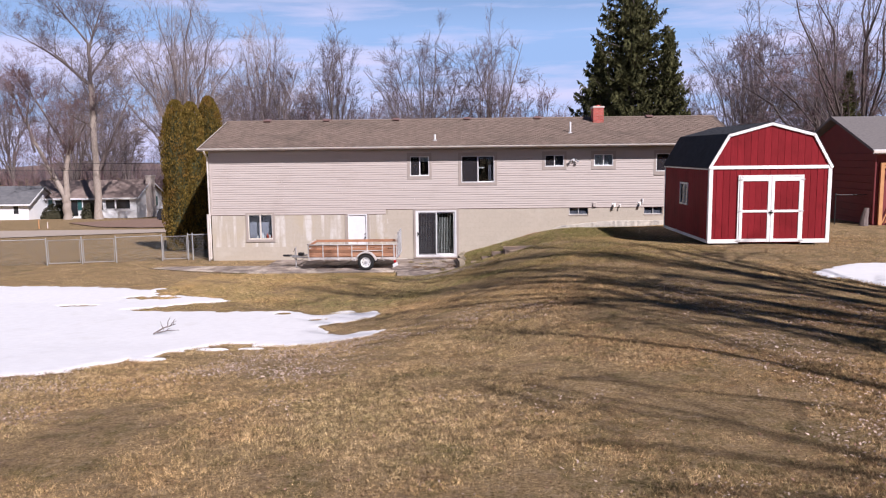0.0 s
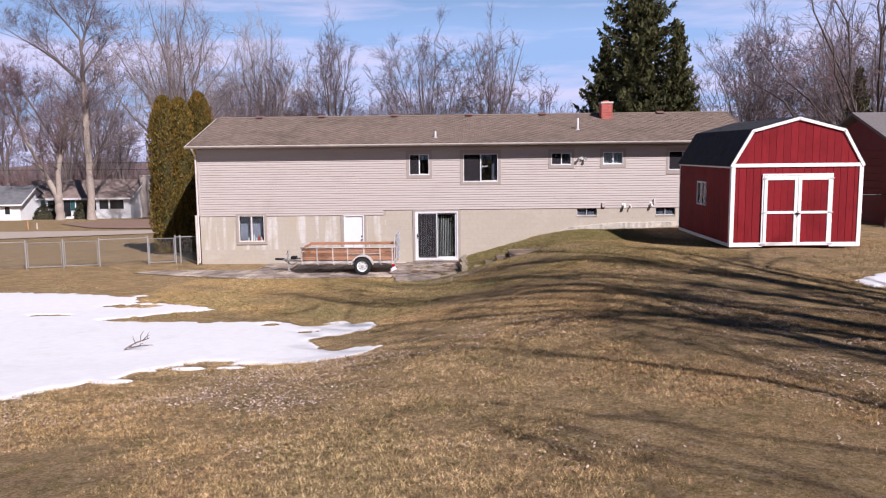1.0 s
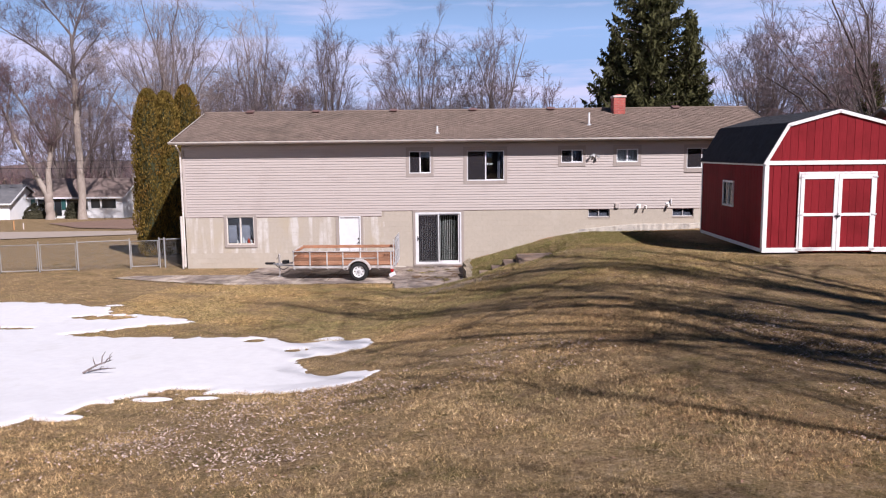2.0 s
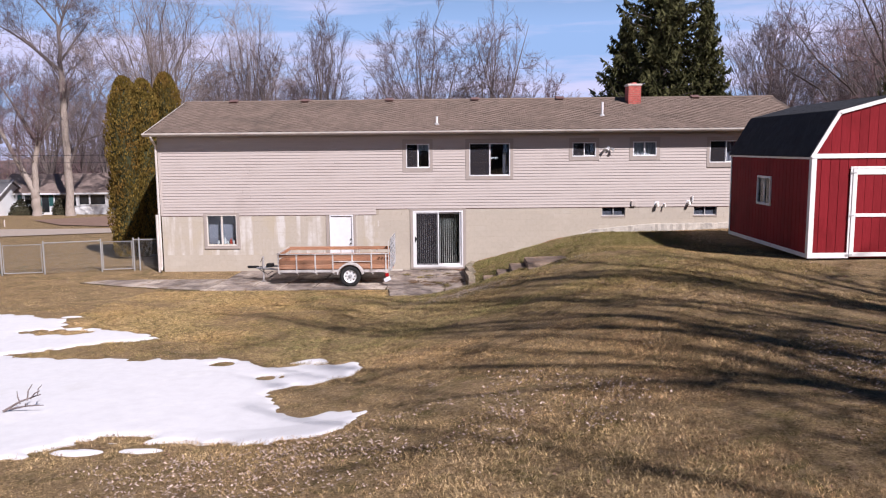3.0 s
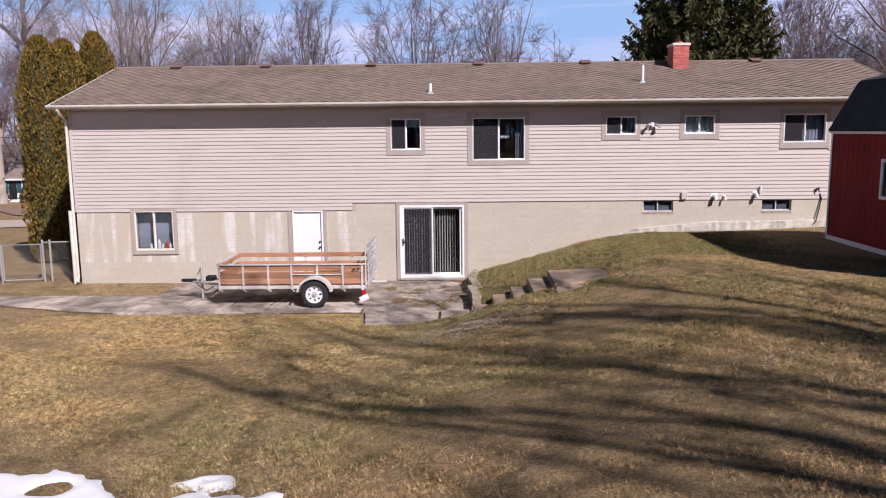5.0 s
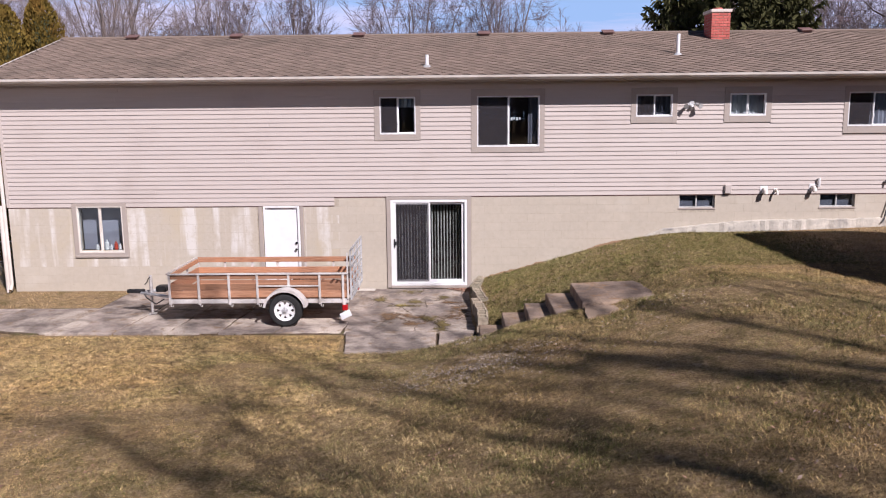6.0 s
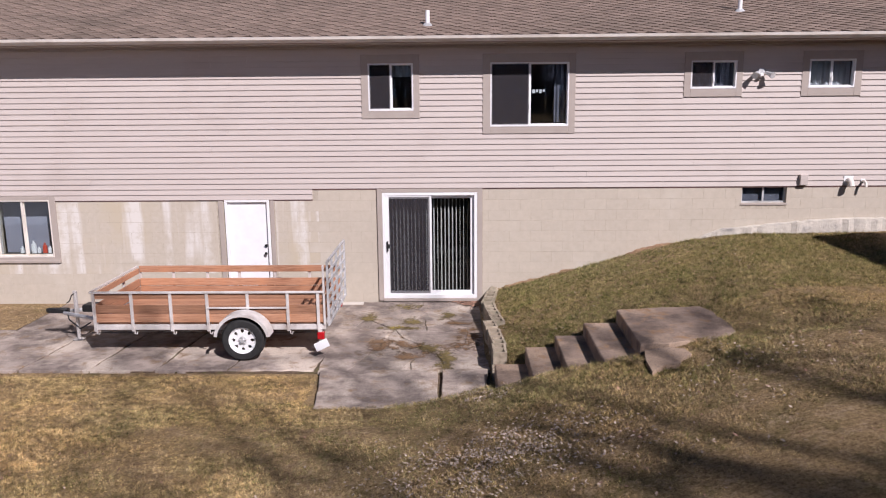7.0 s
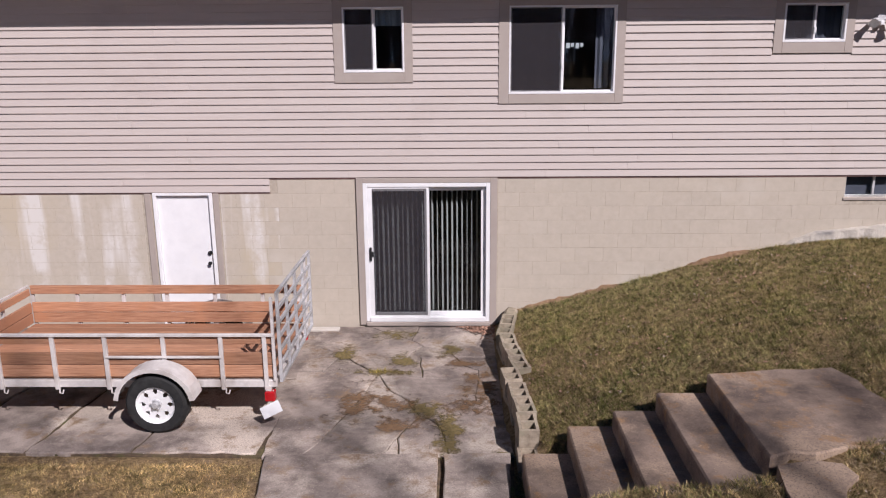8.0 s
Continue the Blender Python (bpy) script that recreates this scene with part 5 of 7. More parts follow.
# ---- steps, retaining blocks ----
def steps():
    t = thing("garden_steps", (1.2, -4.9, 0.0), "five worn concrete steps set into the grassy slope", "steps")
    r = random.Random(2)
    for x0, x1, y0, y1, z in ((0.14, 0.60, -5.36, -4.30, 0.19), (0.58, 1.03, -5.48, -4.12, 0.38), (0.99, 1.46, -5.66, -4.18, 0.57), (1.38, 1.90, -5.88, -4.20, 0.76)):
        m = pose(0, 0, 0, 0, 0, 0)
        part("tread", S().box(x0, y0, z - 0.24, x1 + 0.02, y1, z, 0.014), M["step"], t)
    edge = [(1.82, -5.74), (2.0, -5.66), (2.17, -5.70), (2.46, -5.60), (2.62, -5.62), (2.8, -5.5), (3.12, -5.32), (3.16, -4.85), (3.1, -4.6), (3.12, -4.4), (3.02, -4.1), (2.75, -4.14), (2.5, -4.12), (2.1, -4.18), (1.84, -4.2)]
    n = len(edge)
    land = S()
    rim = [(x + (2.45 - x) * 0.02, y + (-4.9 - y) * 0.02) for x, y in edge]
    land.add([(x, y, 0.6) for x, y in edge] + [(x, y, 0.935 + 0.02 * (x - 1.85)) for x, y in edge] + [(x, y, 0.95 + 0.02 * (x - 1.85)) for x, y in rim],
             [(k * n + i, k * n + (i + 1) % n, k * n + n + (i + 1) % n, k * n + n + i) for k in (0, 1) for i in range(n)] + [tuple(range(2 * n, 3 * n))])
    part("landing", land, M["step"], t, "broad flat top slab")
    rim = [(1.86, -5.78), (2.15, -5.72), (2.34, -5.76), (2.38, -5.92), (2.24, -6.04), (2.16, -6.2), (1.98, -6.24), (1.80, -6.42), (1.80, -6.1)]
    k = len(rim)
    part("apron", S().add([(x, y, 0.5) for x, y in rim] + [(x, y, 0.91 + 0.06 * (y + 5.75)) for x, y in rim], [(i, (i + 1) % k, k + (i + 1) % k, k + i) for i in range(k)] + [tuple(range(k, 2 * k))]), M["step"], t, "sunken broken slab")


steps()


def hollow_block(s, m, l=0.39, w=0.19, hh=0.19):
    """A block with two cores open at the top."""
    wall = 0.032
    s.box(-l / 2, -w / 2, 0, -l / 2 + wall, w / 2, hh, m=m).box(l / 2 - wall, -w / 2, 0, l / 2, w / 2, hh, m=m).box(-wall / 2, -w / 2, 0, wall / 2, w / 2, hh, m=m)
    s.box(-l / 2 + wall, -w / 2, 0, -wall / 2, -w / 2 + wall, hh, m=m).box(wall / 2, -w / 2, 0, l / 2 - wall, -w / 2 + wall, hh, m=m)
    s.box(-l / 2 + wall, w / 2 - wall, 0, -wall / 2, w / 2, hh, m=m).box(wall / 2, w / 2 - wall, 0, l / 2 - wall, w / 2, hh, m=m)
    s.box(-l / 2 + wall, -w / 2 + wall, 0, l / 2 - wall, w / 2 - wall, 0.06, m=m)


def retaining_wall():
    t = thing("retaining_wall", (0.2, -2.4, -0.1), "low bowed retaining wall of hollow grey concrete blocks", "retaining wall")
    r = random.Random(6)
    for run in ([(0.27, -0.36), (0.17, -1.0), (0.20, -1.6), (0.30, -2.36)], [(0.14, -2.34), (0.20, -2.9), (0.23, -3.4), (0.22, -4.12)]):
        pts = [Vector(q) for q in run]
        for course in range(2):
            d = 0.2 if course == 0 else 0.02
            while True:
                left, i = d + 0.195, 0
                while i < len(pts) - 1 and left > (pts[i + 1] - pts[i]).length:
                    left -= (pts[i + 1] - pts[i]).length
                    i += 1
                if i == len(pts) - 1:
                    break
                u = (pts[i + 1] - pts[i]).normalized()
                q = pts[i] + u * left
                s = S()
                hollow_block(s, pose(q.x + r.uniform(-0.008, 0.008), q.y, -0.14 + course * 0.188, r.uniform(-1.5, 1.5), r.uniform(-2, 2), math.degrees(math.atan2(u.y, u.x)) + r.uniform(-2.5, 2.5)), w=0.2, hh=0.184 if course < 1 else 0.19 + r.uniform(-0.012, 0.012))
                part("block", s, M["grey_block"], t)
                d += 0.397
    part("end_stone", S().box(-0.09, -0.16, 0, 0.09, 0.16, 0.34, 0.04, m=pose(0.27, -0.2, -0.1, 4, 6, -14)), M["grey_block"], t, "rough upright stone at the end")


retaining_wall()


# ---- paving ----
def paving():
    r = random.Random(12)
    bed = S().prism([(-13.0, -2.25), (-11.4, -2.95), (-8.9, -3.72), (-2.4, -3.85), (-2.2, -5.38), (0.02, -5.17), (0.1, -3.8), (0.16, 0.0), (-8.1, 0.0), (-8.15, -1.7), (-12.4, -1.72)], "z", -0.30, -0.105)
    p = solid("pavement", bed, M["joint"], (-4, -2, -0.2), "cracked concrete patio and walk with mossy joints", "pavement", kind="structure")

    def slab(pts, z=-0.08, gap=0.007, jag=1.0):
        gap = gap * 1.5
        c = Vector((sum(q[0] for q in pts) / len(pts), sum(q[1] for q in pts) / len(pts)))
        q = []
        n = len(pts)
        for i in range(n):
            a, b = Vector(pts[i]), Vector(pts[(i + 1) % n])
            k = max(1, int((b - a).length / 0.11))
            for j in range(k):
                v = a.lerp(b, j / k)
                w = noise.noise_vector(Vector((v.x * 3.1, v.y * 3.1, 0.5))) * 0.035 + noise.noise_vector(Vector((v.x * 11, v.y * 11, 2.5))) * 0.014
                d = (c - v).normalized()
                v = v + Vector((w.x, w.y)) * jag + d * gap * (0.7 + 1.3 * abs(noise.noise(Vector((v.x * 5, v.y * 5, 7.7)))))
                q.append((v.x, v.y))
        z = z + r.uniform(-0.006, 0.006)
        k = len(q)
        rim = [(x + (c.x - x) * 0.012 / max(0.05, math.hypot(c.x - x, c.y - y)), y + (c.y - y) * 0.012 / max(0.05, math.hypot(c.x - x, c.y - y))) for x, y in q]
        tx, ty = r.uniform(-0.004, 0.004), r.uniform(-0.004, 0.004)
        s = S().add([(x, y, -0.2) for x, y in q] + [(x, y, z - 0.009) for x, y in q] + [(x, y, z + tx * (x - c.x) + ty * (y - c.y)) for x, y in rim],
                    [(m * k + i, m * k + (i + 1) % k, m * k + k + (i + 1) % k, m * k + k + i) for m in (0, 1) for i in range(k)] + [tuple(range(2 * k, 3 * k))])
        part("slab", s, M["concrete"], p)

    # walk
    xs = [-8.2, -6.85, -5.8, -4.8, -3.7, -2.42]
    for a, b in zip(xs, xs[1:]):
        slab([(a - 0.1, -3.82), (b - 0.1, -3.82), (b + 0.1, -1.95), (a + 0.1, -1.95)], gap=0.016)
        slab([(a + 0.1, -1.95), (b + 0.1, -1.95), (b + 0.12, -0.02), (a + 0.12, -0.02)], gap=0.016)
    slab([(-9.9, -3.40), (-8.3, -3.78), (-8.1, -1.75), (-9.8, -1.75)], -0.085)
    slab([(-11.3, -2.95), (-9.9, -3.40), (-9.8, -1.75), (-11.2, -1.75)], -0.09)
    slab([(-12.9, -2.25), (-11.3, -2.95), (-11.2, -1.75), (-12.3, -1.78)], -0.095)
    # patio, broken into pieces along its cracks
    tuft, cross, low = (-1.47, -1.80), (-2.03, -1.15), (-0.71, -3.14)
    p1, p2, p3, p4, p5, p6, p7 = (-1.82, -0.03), (-1.45, -0.31), (-1.11, -0.59), (-1.03, -0.03), (-0.94, -0.83), (-1.08, -1.08), (-0.96, -1.19)
    slab([(-2.5, -0.03), p1, p2, p3, p5, p6, (-1.25, -1.5), tuft, cross, (-2.5, -0.78)])
    slab([(-2.5, -0.78), cross, (-2.2, -1.71), (-2.5, -1.69)], gap=0.005)
    slab([cross, tuft, (-2.2, -1.71)], gap=0.005)
    slab([p1, p4, p3, p2], gap=0.004)
    slab([p4, (0.10, -0.03), (0.08, -1.23), (-0.5, -1.23), (-0.62, -0.94), p5, p3], gap=0.005)
    slab([p5, (-0.62, -0.94), (-0.5, -1.23), p7, p6], gap=0.005)
    slab([p6, p7, (-0.9, -1.88), tuft, (-1.25, -1.5)], gap=0.005)
    slab([p7, (-0.5, -1.23), (-0.40, -1.48), (-0.22, -1.67), (-0.2, -1.97), (-0.45, -1.97), (-0.9, -1.88)], gap=0.006)
    slab([(-0.5, -1.23), (0.08, -1.23), (0.10, -1.97), (-0.2, -1.97), (-0.22, -1.67), (-0.40, -1.48)])
    slab([(-2.5, -1.69), (-2.2, -1.71), tuft, (-1.6, -2.44), (-1.77, -3.1), (-1.91, -3.55), (-2.07, -3.86), (-2.46, -3.88)], gap=0.009)
    slab([tuft, (-1.28, -2.28), (-1.06, -2.56), (-0.88, -2.96), (-1.12, -3.49), (-1.26, -3.86), (-2.07, -3.86), (-1.91, -3.55), (-1.77, -3.1), (-1.6, -2.44)], -0.084, gap=0.009)
    slab([(-0.88, -2.96), low, (-0.64, -3.27), (-0.55, -3.86), (-1.07, -3.86), (-1.12, -3.49)], gap=0.006)
    slab([(-1.12, -3.49), (-1.07, -3.86), (-1.26, -3.86)], -0.086, gap=0.006)
    slab([tuft, (-0.9, -1.88), (-0.45, -1.97), (-0.2, -1.97), (-0.25, -2.65), (-0.5, -2.85), low, (-0.88, -2.96), (-1.06, -2.56), (-1.28, -2.28)], gap=0.010)
    slab([low, (-0.5, -2.85), (-0.25, -2.65), (-0.2, -1.97), (0.10, -1.97), (0.10, -3.86), (-0.55, -3.86), (-0.64, -3.27)], gap=0.009)
    # front slabs
    slab([(-2.40, -3.9), (-0.66, -3.88), (-0.63, -5.24), (-2.24, -5.40)], -0.035, 0.009, 0.4)
    slab([(-0.62, -3.88), (0.06, -3.86), (0.0, -5.15), (-0.6, -5.22)], -0.035, 0.009, 0.4)
    # mud and moss lying in the hollows
    lift = 0
    for x, y, a, b, kind in ((-0.17, -2.2, 0.38, 0.75, "mud"), (-0.36, -2.75, 0.70, 0.46, "mud"), (-0.57, -3.4, 0.26, 0.85, "moss_film"), (-0.84, -2.84, 0.42, 0.46, "moss_film"), (-1.05, -3.2, 0.5, 0.45, "mud"), (0.0, -3.84, 0.32, 0.2, "moss_film"), (-0.42, -1.45, 0.5, 0.42, "mud"),
                             (-1.5, -1.76, 0.95, 0.2, "moss_film"), (-2.03, -1.2, 0.34, 0.5, "moss_film"), (-1.2, -1.4, 0.34, 0.5, "moss_film"), (-1.66, -2.72, 0.4, 1.0, "mud"), (-0.55, -1.0, 0.3, 0.34, "moss_film"), (-1.35, -0.4, 0.6, 0.4, "moss_film"), (-1.25, -2.7, 0.45, 0.6, "mud")):
        n = 28
        pts = [(x + a * math.cos(2 * math.pi * i / n), y + b * math.sin(2 * math.pi * i / n)) for i in range(n)]
        lift += 0.0004
        part("moss_patch", S().add([(u, v, -0.0715 + lift) for u, v in pts], [tuple(range(n))]), M[kind], p, "brown mud and moss")


paving()


# ---- trees ----
def on_ground(x, y):
    return (x, y, h(x, y))


def squat(ob, x, y, turn, size):
    return copy_thing(ob, Matrix.Translation(on_ground(x, y)) @ Matrix.Rotation(radians(turn), 4, "Z")) if size == 1 else scaled(copy_thing(ob, Matrix.Translation(on_ground(x, y)) @ Matrix.Rotation(radians(turn), 4, "Z")), size)


def scaled(ob, size):
    ob.scale = (size, size, size)
    return ob


def fan_tree(seed, at, tall, wide, fork, trunk_r, bark, twig, label, leaders=12, subs=10, sprays=8, fine=4, thin=0.009, droop=0.55, low=1.75, lean=(0.0, 0.0), group="bare trees"):
    """A bare broadleaf: a short trunk, ascending leaders that open like a fan, side limbs, and twigs that end on a rounded, uneven crown."""
    rng = random.Random(seed)
    t = thing("tree", at, label, "tree", group)
    o = Vector(at)
    wood, twigs = Shape(), Shape()
    top = o + Vector((lean[0] * fork, lean[1] * fork, fork))
    mid = o.lerp(top, 0.5) + Vector((rng.gauss(0, 0.02), rng.gauss(0, 0.02), 0)) * fork
    wood.tube([o - Vector((0, 0, 0.4)), o + Vector((0, 0, 0.15)), o + Vector((0, 0, 0.8)), mid, top + Vector((0, 0, 0.3))], [trunk_r * 1.6, trunk_r * 1.25, trunk_r, trunk_r * 0.92, trunk_r * 0.8], 9, caps=False)
    c = o + Vector((lean[0] * tall * 0.5, lean[1] * tall * 0.5, tall * 0.58))
    half = tall * 0.42

    def rim(th, a):
        k = 1 + 0.10 * math.sin(a * 3 + seed) + 0.08 * math.sin(th * 5 + a * 2 + seed * 1.7)
        return c + Vector((wide * math.sin(th) * math.cos(a), wide * math.sin(th) * math.sin(a), half * math.cos(th))) * k

    def limb(target, p, e, r0, r1, n, sag, sides):
        """A limb from p that leaves steeply and bends out to e."""
        q = p.lerp(e, 0.5)
        bend = Vector(((p.x - q.x) * sag, (p.y - q.y) * sag, (e.z - q.z) * sag * 0.35))
        pts, rad = [], []
        ln, drift = (e - p).length, Vector((0, 0, 0))
        for i in range(n + 1):
            f = i / n
            w = p * (1 - f) ** 2 + (q + bend) * (2 * f * (1 - f)) + e * f ** 2
            if 0 < i:
                drift = drift * 0.7 + Vector((rng.gauss(0, 0.017), rng.gauss(0, 0.017), rng.gauss(0, 0.011))) * ln
                w = w + drift
            pts.append(w)
            rad.append(r1 + (r0 - r1) * (1 - f) ** 0.9)
        target.tube(pts, rad, sides, caps=False)
        return pts, rad

    def along(pts, f):
        k = f * (len(pts) - 1)
        i = min(int(k), len(pts) - 2)
        return pts[i].lerp(pts[i + 1], k - i), (pts[i + 1] - pts[i]).normalized()

    for i in range(leaders):
        th = low * ((i + 0.5) / leaders) ** 0.62 * rng.uniform(0.88, 1.08)
        a = i * 2.39996 + rng.uniform(-0.3, 0.3)
        e = rim(th, a)
        e = top.lerp(e, rng.uniform(0.84, 1.0))
        base = top - Vector((0, 0, rng.uniform(0.0, 0.25) * fork)) if i else top
        r0 = trunk_r * 1.25 / math.sqrt(leaders) * rng.uniform(0.75, 1.25)
        pts, rad = limb(wood, base, e, r0, thin * 1.4, 7, droop, 5)
        for j in range(subs):
            f = 0.22 + 0.74 * (j + rng.random()) / subs
            q, d = along(pts, f)
            r1 = max(thin * 1.6, (r0 + (thin - r0) * f) * rng.uniform(0.36, 0.55))
            goal = rim(min(2.0, max(0.05, th + rng.gauss(0, 0.5))), a + rng.gauss(0, 0.9))
            goal = q.lerp(goal, rng.uniform(0.45, 1.0))
            if (goal - q).length > tall * 0.34:
                goal = q + (goal - q).normalized() * tall * 0.34 * rng.uniform(0.7, 1)
            if (goal - q).length < tall * 0.05:
                goal = q + (d + Vector((rng.gauss(0, 0.5), rng.gauss(0, 0.5), 0.3))).normalized() * tall * 0.07
            ps, rs_ = limb(wood, q, goal, r1, thin * 1.2, 4, droop * 0.7, 4)
            out = (goal - c).normalized()
            for k in range(sprays):
                g = 0.2 + 0.8 * (k + rng.random()) / sprays
                u, d2 = along(ps, g)
                w = (d2 * 0.55 + out * 0.3 + Vector((rng.gauss(0, 0.55), rng.gauss(0, 0.55), rng.gauss(0.12, 0.4)))).normalized()
                ln = tall * rng.uniform(0.035, 0.085) * (1.15 - 0.5 * g)
                v = u + w * ln
                m_ = u.lerp(v, 0.5) + Vector((rng.gauss(0, 0.06), rng.gauss(0, 0.06), rng.gauss(0, 0.04))) * ln
                twigs.tube([u, m_, v], [thin * 1.15, thin * 0.95, thin * 0.55], 3, caps=False)
                for _ in range(fine):
                    x = u.lerp(v, rng.uniform(0.15, 1.0))
                    y = x + (w * 0.8 + Vector((rng.gauss(0, 0.5), rng.gauss(0, 0.5), rng.gauss(0.2, 0.3)))) * ln * rng.uniform(0.25, 0.6)
                    twigs.tube([x, y], [thin * 0.75, thin * 0.4], 3, caps=False)
    part("trunk", wood, M[bark], t, "trunk and limbs", smooth=True)
    part("crown", twigs, M[twig], t, "bare twigs")
    return t


def stemmed_tree(seed, at, stems, label, bark="bark_pale", limb_bark="bark_grey", twig="twig", first=0.35, reach=3.9, thin=0.011):
    """A large bare tree: crooked stems given as (reach to the side, height) with their radii, each set with side limbs and twigs."""
    rng = random.Random(seed)
    t = thing("tree", at, label, "tree", "bare trees")
    o = Vector(at)
    low, high, twigs = Shape(), Shape(), Shape()

    def crooked(p, d, ln, n, wild):
        pts = [p]
        for i in range(n):
            d = (d + Vector((rng.gauss(0, wild), rng.gauss(0, wild), rng.gauss(0.10, wild * 0.7)))).normalized()
            pts.append(pts[-1] + d * ln / n)
        return pts

    def dress(pts, r, ln, depth):
        """Side limbs along a limb, down to twigs."""
        m = (6, 6, 5)[depth]
        for k in range(m):
            f = (0.22 + 0.78 * (k + rng.random()) / m) * (len(pts) - 1)
            i = min(int(f), len(pts) - 2)
            q, d = pts[i].lerp(pts[i + 1], f - i), (pts[i + 1] - pts[i]).normalized()
            side = Vector((rng.gauss(0, 1), rng.gauss(0, 1), rng.gauss(0.2, 0.7))).normalized()
            l2 = ln * rng.uniform(0.35, 0.75) * (1.2 - 0.45 * f / (len(pts) - 1))
            r2 = max(thin * 0.8, r * rng.uniform(0.4, 0.6))
            ps = crooked(q, (d * 0.75 + side * 0.8).normalized(), l2, 4 if depth < 2 else 2, 0.24)
            (high if depth == 0 else twigs).tube(ps, [r2 + (thin * 0.6 - r2) * u / (len(ps) - 1) for u in range(len(ps))], 4 if depth < 1 else 3, caps=False)
            if depth < 2:
                dress(ps, r2 * 0.6, l2, depth + 1)

    for n, (points, r0, r1) in enumerate(stems):
        depth_y = 0 if n == 0 else rng.uniform(-0.35, 0.35)
        x0, z0 = points[0]
        way = [o + Vector((x, depth_y * abs(x - x0), z)) for x, z in points]
        line = []
        for a, b in zip(way, way[1:]):
            for u in range(4):
                line.append(a.lerp(b, u / 4) + Vector((rng.gauss(0, 0.05), rng.gauss(0, 0.05), 0)) * (1 if line else 0))
        line.append(way[-1])
        rad = [r0 + (r1 - r0) * (k / (len(line) - 1)) ** 0.8 for k in range(len(line))]
        if n == 0:
            rad[0] *= 1.35
        (low if r0 > first else high).tube(line, rad, 9 if r0 > first else 6, caps=False)
        if r1 < 0.4:
            span = (way[-1] - way[0]).length
            for k in range(int(3 + span * 0.9)):
                f = rng.uniform(0.2 if n else 0.5, 1.0) * (len(line) - 1)
                i = min(int(f), len(line) - 2)
                d = (line[i + 1] - line[i]).normalized()
                side = Vector((rng.gauss(0, 1), rng.gauss(0, 0.8), rng.gauss(0.35, 0.5))).normalized()
                ln = reach * rng.uniform(0.6, 1.4)
                r = max(0.03, min(0.09, rad[i] * rng.uniform(0.3, 0.5)))
                ps = crooked(line[i].lerp(line[i + 1], f - i), (d * 0.8 + side * 0.8).normalized(), ln, 5, 0.2)
                high.tube(ps, [r + (thin - r) * u / 5 for u in range(6)], 5, caps=False)
                dress(ps, r * 0.6, ln, 0)
    part("trunk", low, M[bark], t, "pale lower trunk", smooth=True)
    part("upper_trunk", high, M[limb_bark], t, "darker crooked upper trunk and boughs", smooth=True)
    part("crown", twigs, M[twig], t, "bare twigs")
    return t


# tall pale trees by the far houses
stemmed_tree(21, on_ground(-42.9, 57.0), [([(0, -0.3), (0.1, 5.5), (0, 11), (0.1, 15.8)], 0.46, 0.32), ([(0.1, 15.6), (-4, 19), (-8.5, 21.6)], 0.24, 0.05), ([(0.1, 15.6), (0.1, 20.5), (-3.2, 25)], 0.28, 0.05),
                                          ([(0.1, 19.5), (0.9, 22.2), (2.3, 25.5)], 0.18, 0.04), ([(0.2, 16.8), (2, 19.2), (3.4, 21)], 0.15, 0.04), ([(0.2, 5.2), (2.2, 10), (4.5, 15)], 0.22, 0.04), ([(0, 11.2), (-1.2, 11.5), (-2.8, 12.4)], 0.14, 0.05)],
             "tall pale-barked bare tree with crooked limbs by the far house")
stemmed_tree(35, on_ground(-46.7, 57.2), [([(0, -0.3), (0, 1.6), (-0.1, 2.9)], 0.52, 0.44), ([(-0.1, 2.6), (-4.2, 9.4), (-7.3, 15.8)], 0.37, 0.06), ([(0.1, 2.6), (0.1, 5.6), (0.7, 8.4)], 0.36, 0.24),
                                          ([(0.7, 8.2), (1.8, 9.4), (3.4, 11.4)], 0.20, 0.05), ([(0.6, 8.0), (-2, 12.8), (-4.4, 16.2)], 0.20, 0.04), ([(-3.4, 8.0), (-4.2, 12), (-3.6, 15)], 0.16, 0.04), ([(-1.4, 5.0), (-1.9, 9), (-1.2, 13)], 0.15, 0.04)],
             "forked pale-barked bare tree leaning out over the far lawn", twig="twig_red", reach=3.2)
A = fan_tree(41, on_ground(-29.6, 50), 25.5, 7.2, 5.0, 0.44, "bark_grey", "twig_pale", "tall bare tree with a wide pale crown", leaders=15, subs=10, sprays=12, fine=6, thin=0.0095, droop=0.3)
B = fan_tree(52, on_ground(-3.2, 47), 19.4, 7.4, 1.8, 0.42, "bark_grey", "twig", "bare round-crowned tree fanned out from many stems behind the house", leaders=22, subs=9, sprays=13, fine=6, thin=0.0105, droop=0.4)
C = fan_tree(63, on_ground(-13.4, 49), 20.6, 3.7, 4.5, 0.32, "bark_grey", "twig", "slender upright bare tree behind the house", leaders=9, subs=11, sprays=13, fine=6, thin=0.0112, droop=0.25)
G = fan_tree(69, on_ground(8.4, 49), 14.6, 4.3, 1.6, 0.24, "bark_grey", "twig_red", "smaller bare tree with reddish twigs behind the house", leaders=11, subs=8, sprays=13, fine=6, thin=0.011, droop=0.3)
D = fan_tree(74, on_ground(25.2, 16.0), 20.5, 9.4, 1.6, 0.40, "bark_dark", "twig_red", "large dark bare tree with a many-stemmed trunk", leaders=15, subs=9, sprays=10, fine=5, thin=0.0085, droop=0.3)
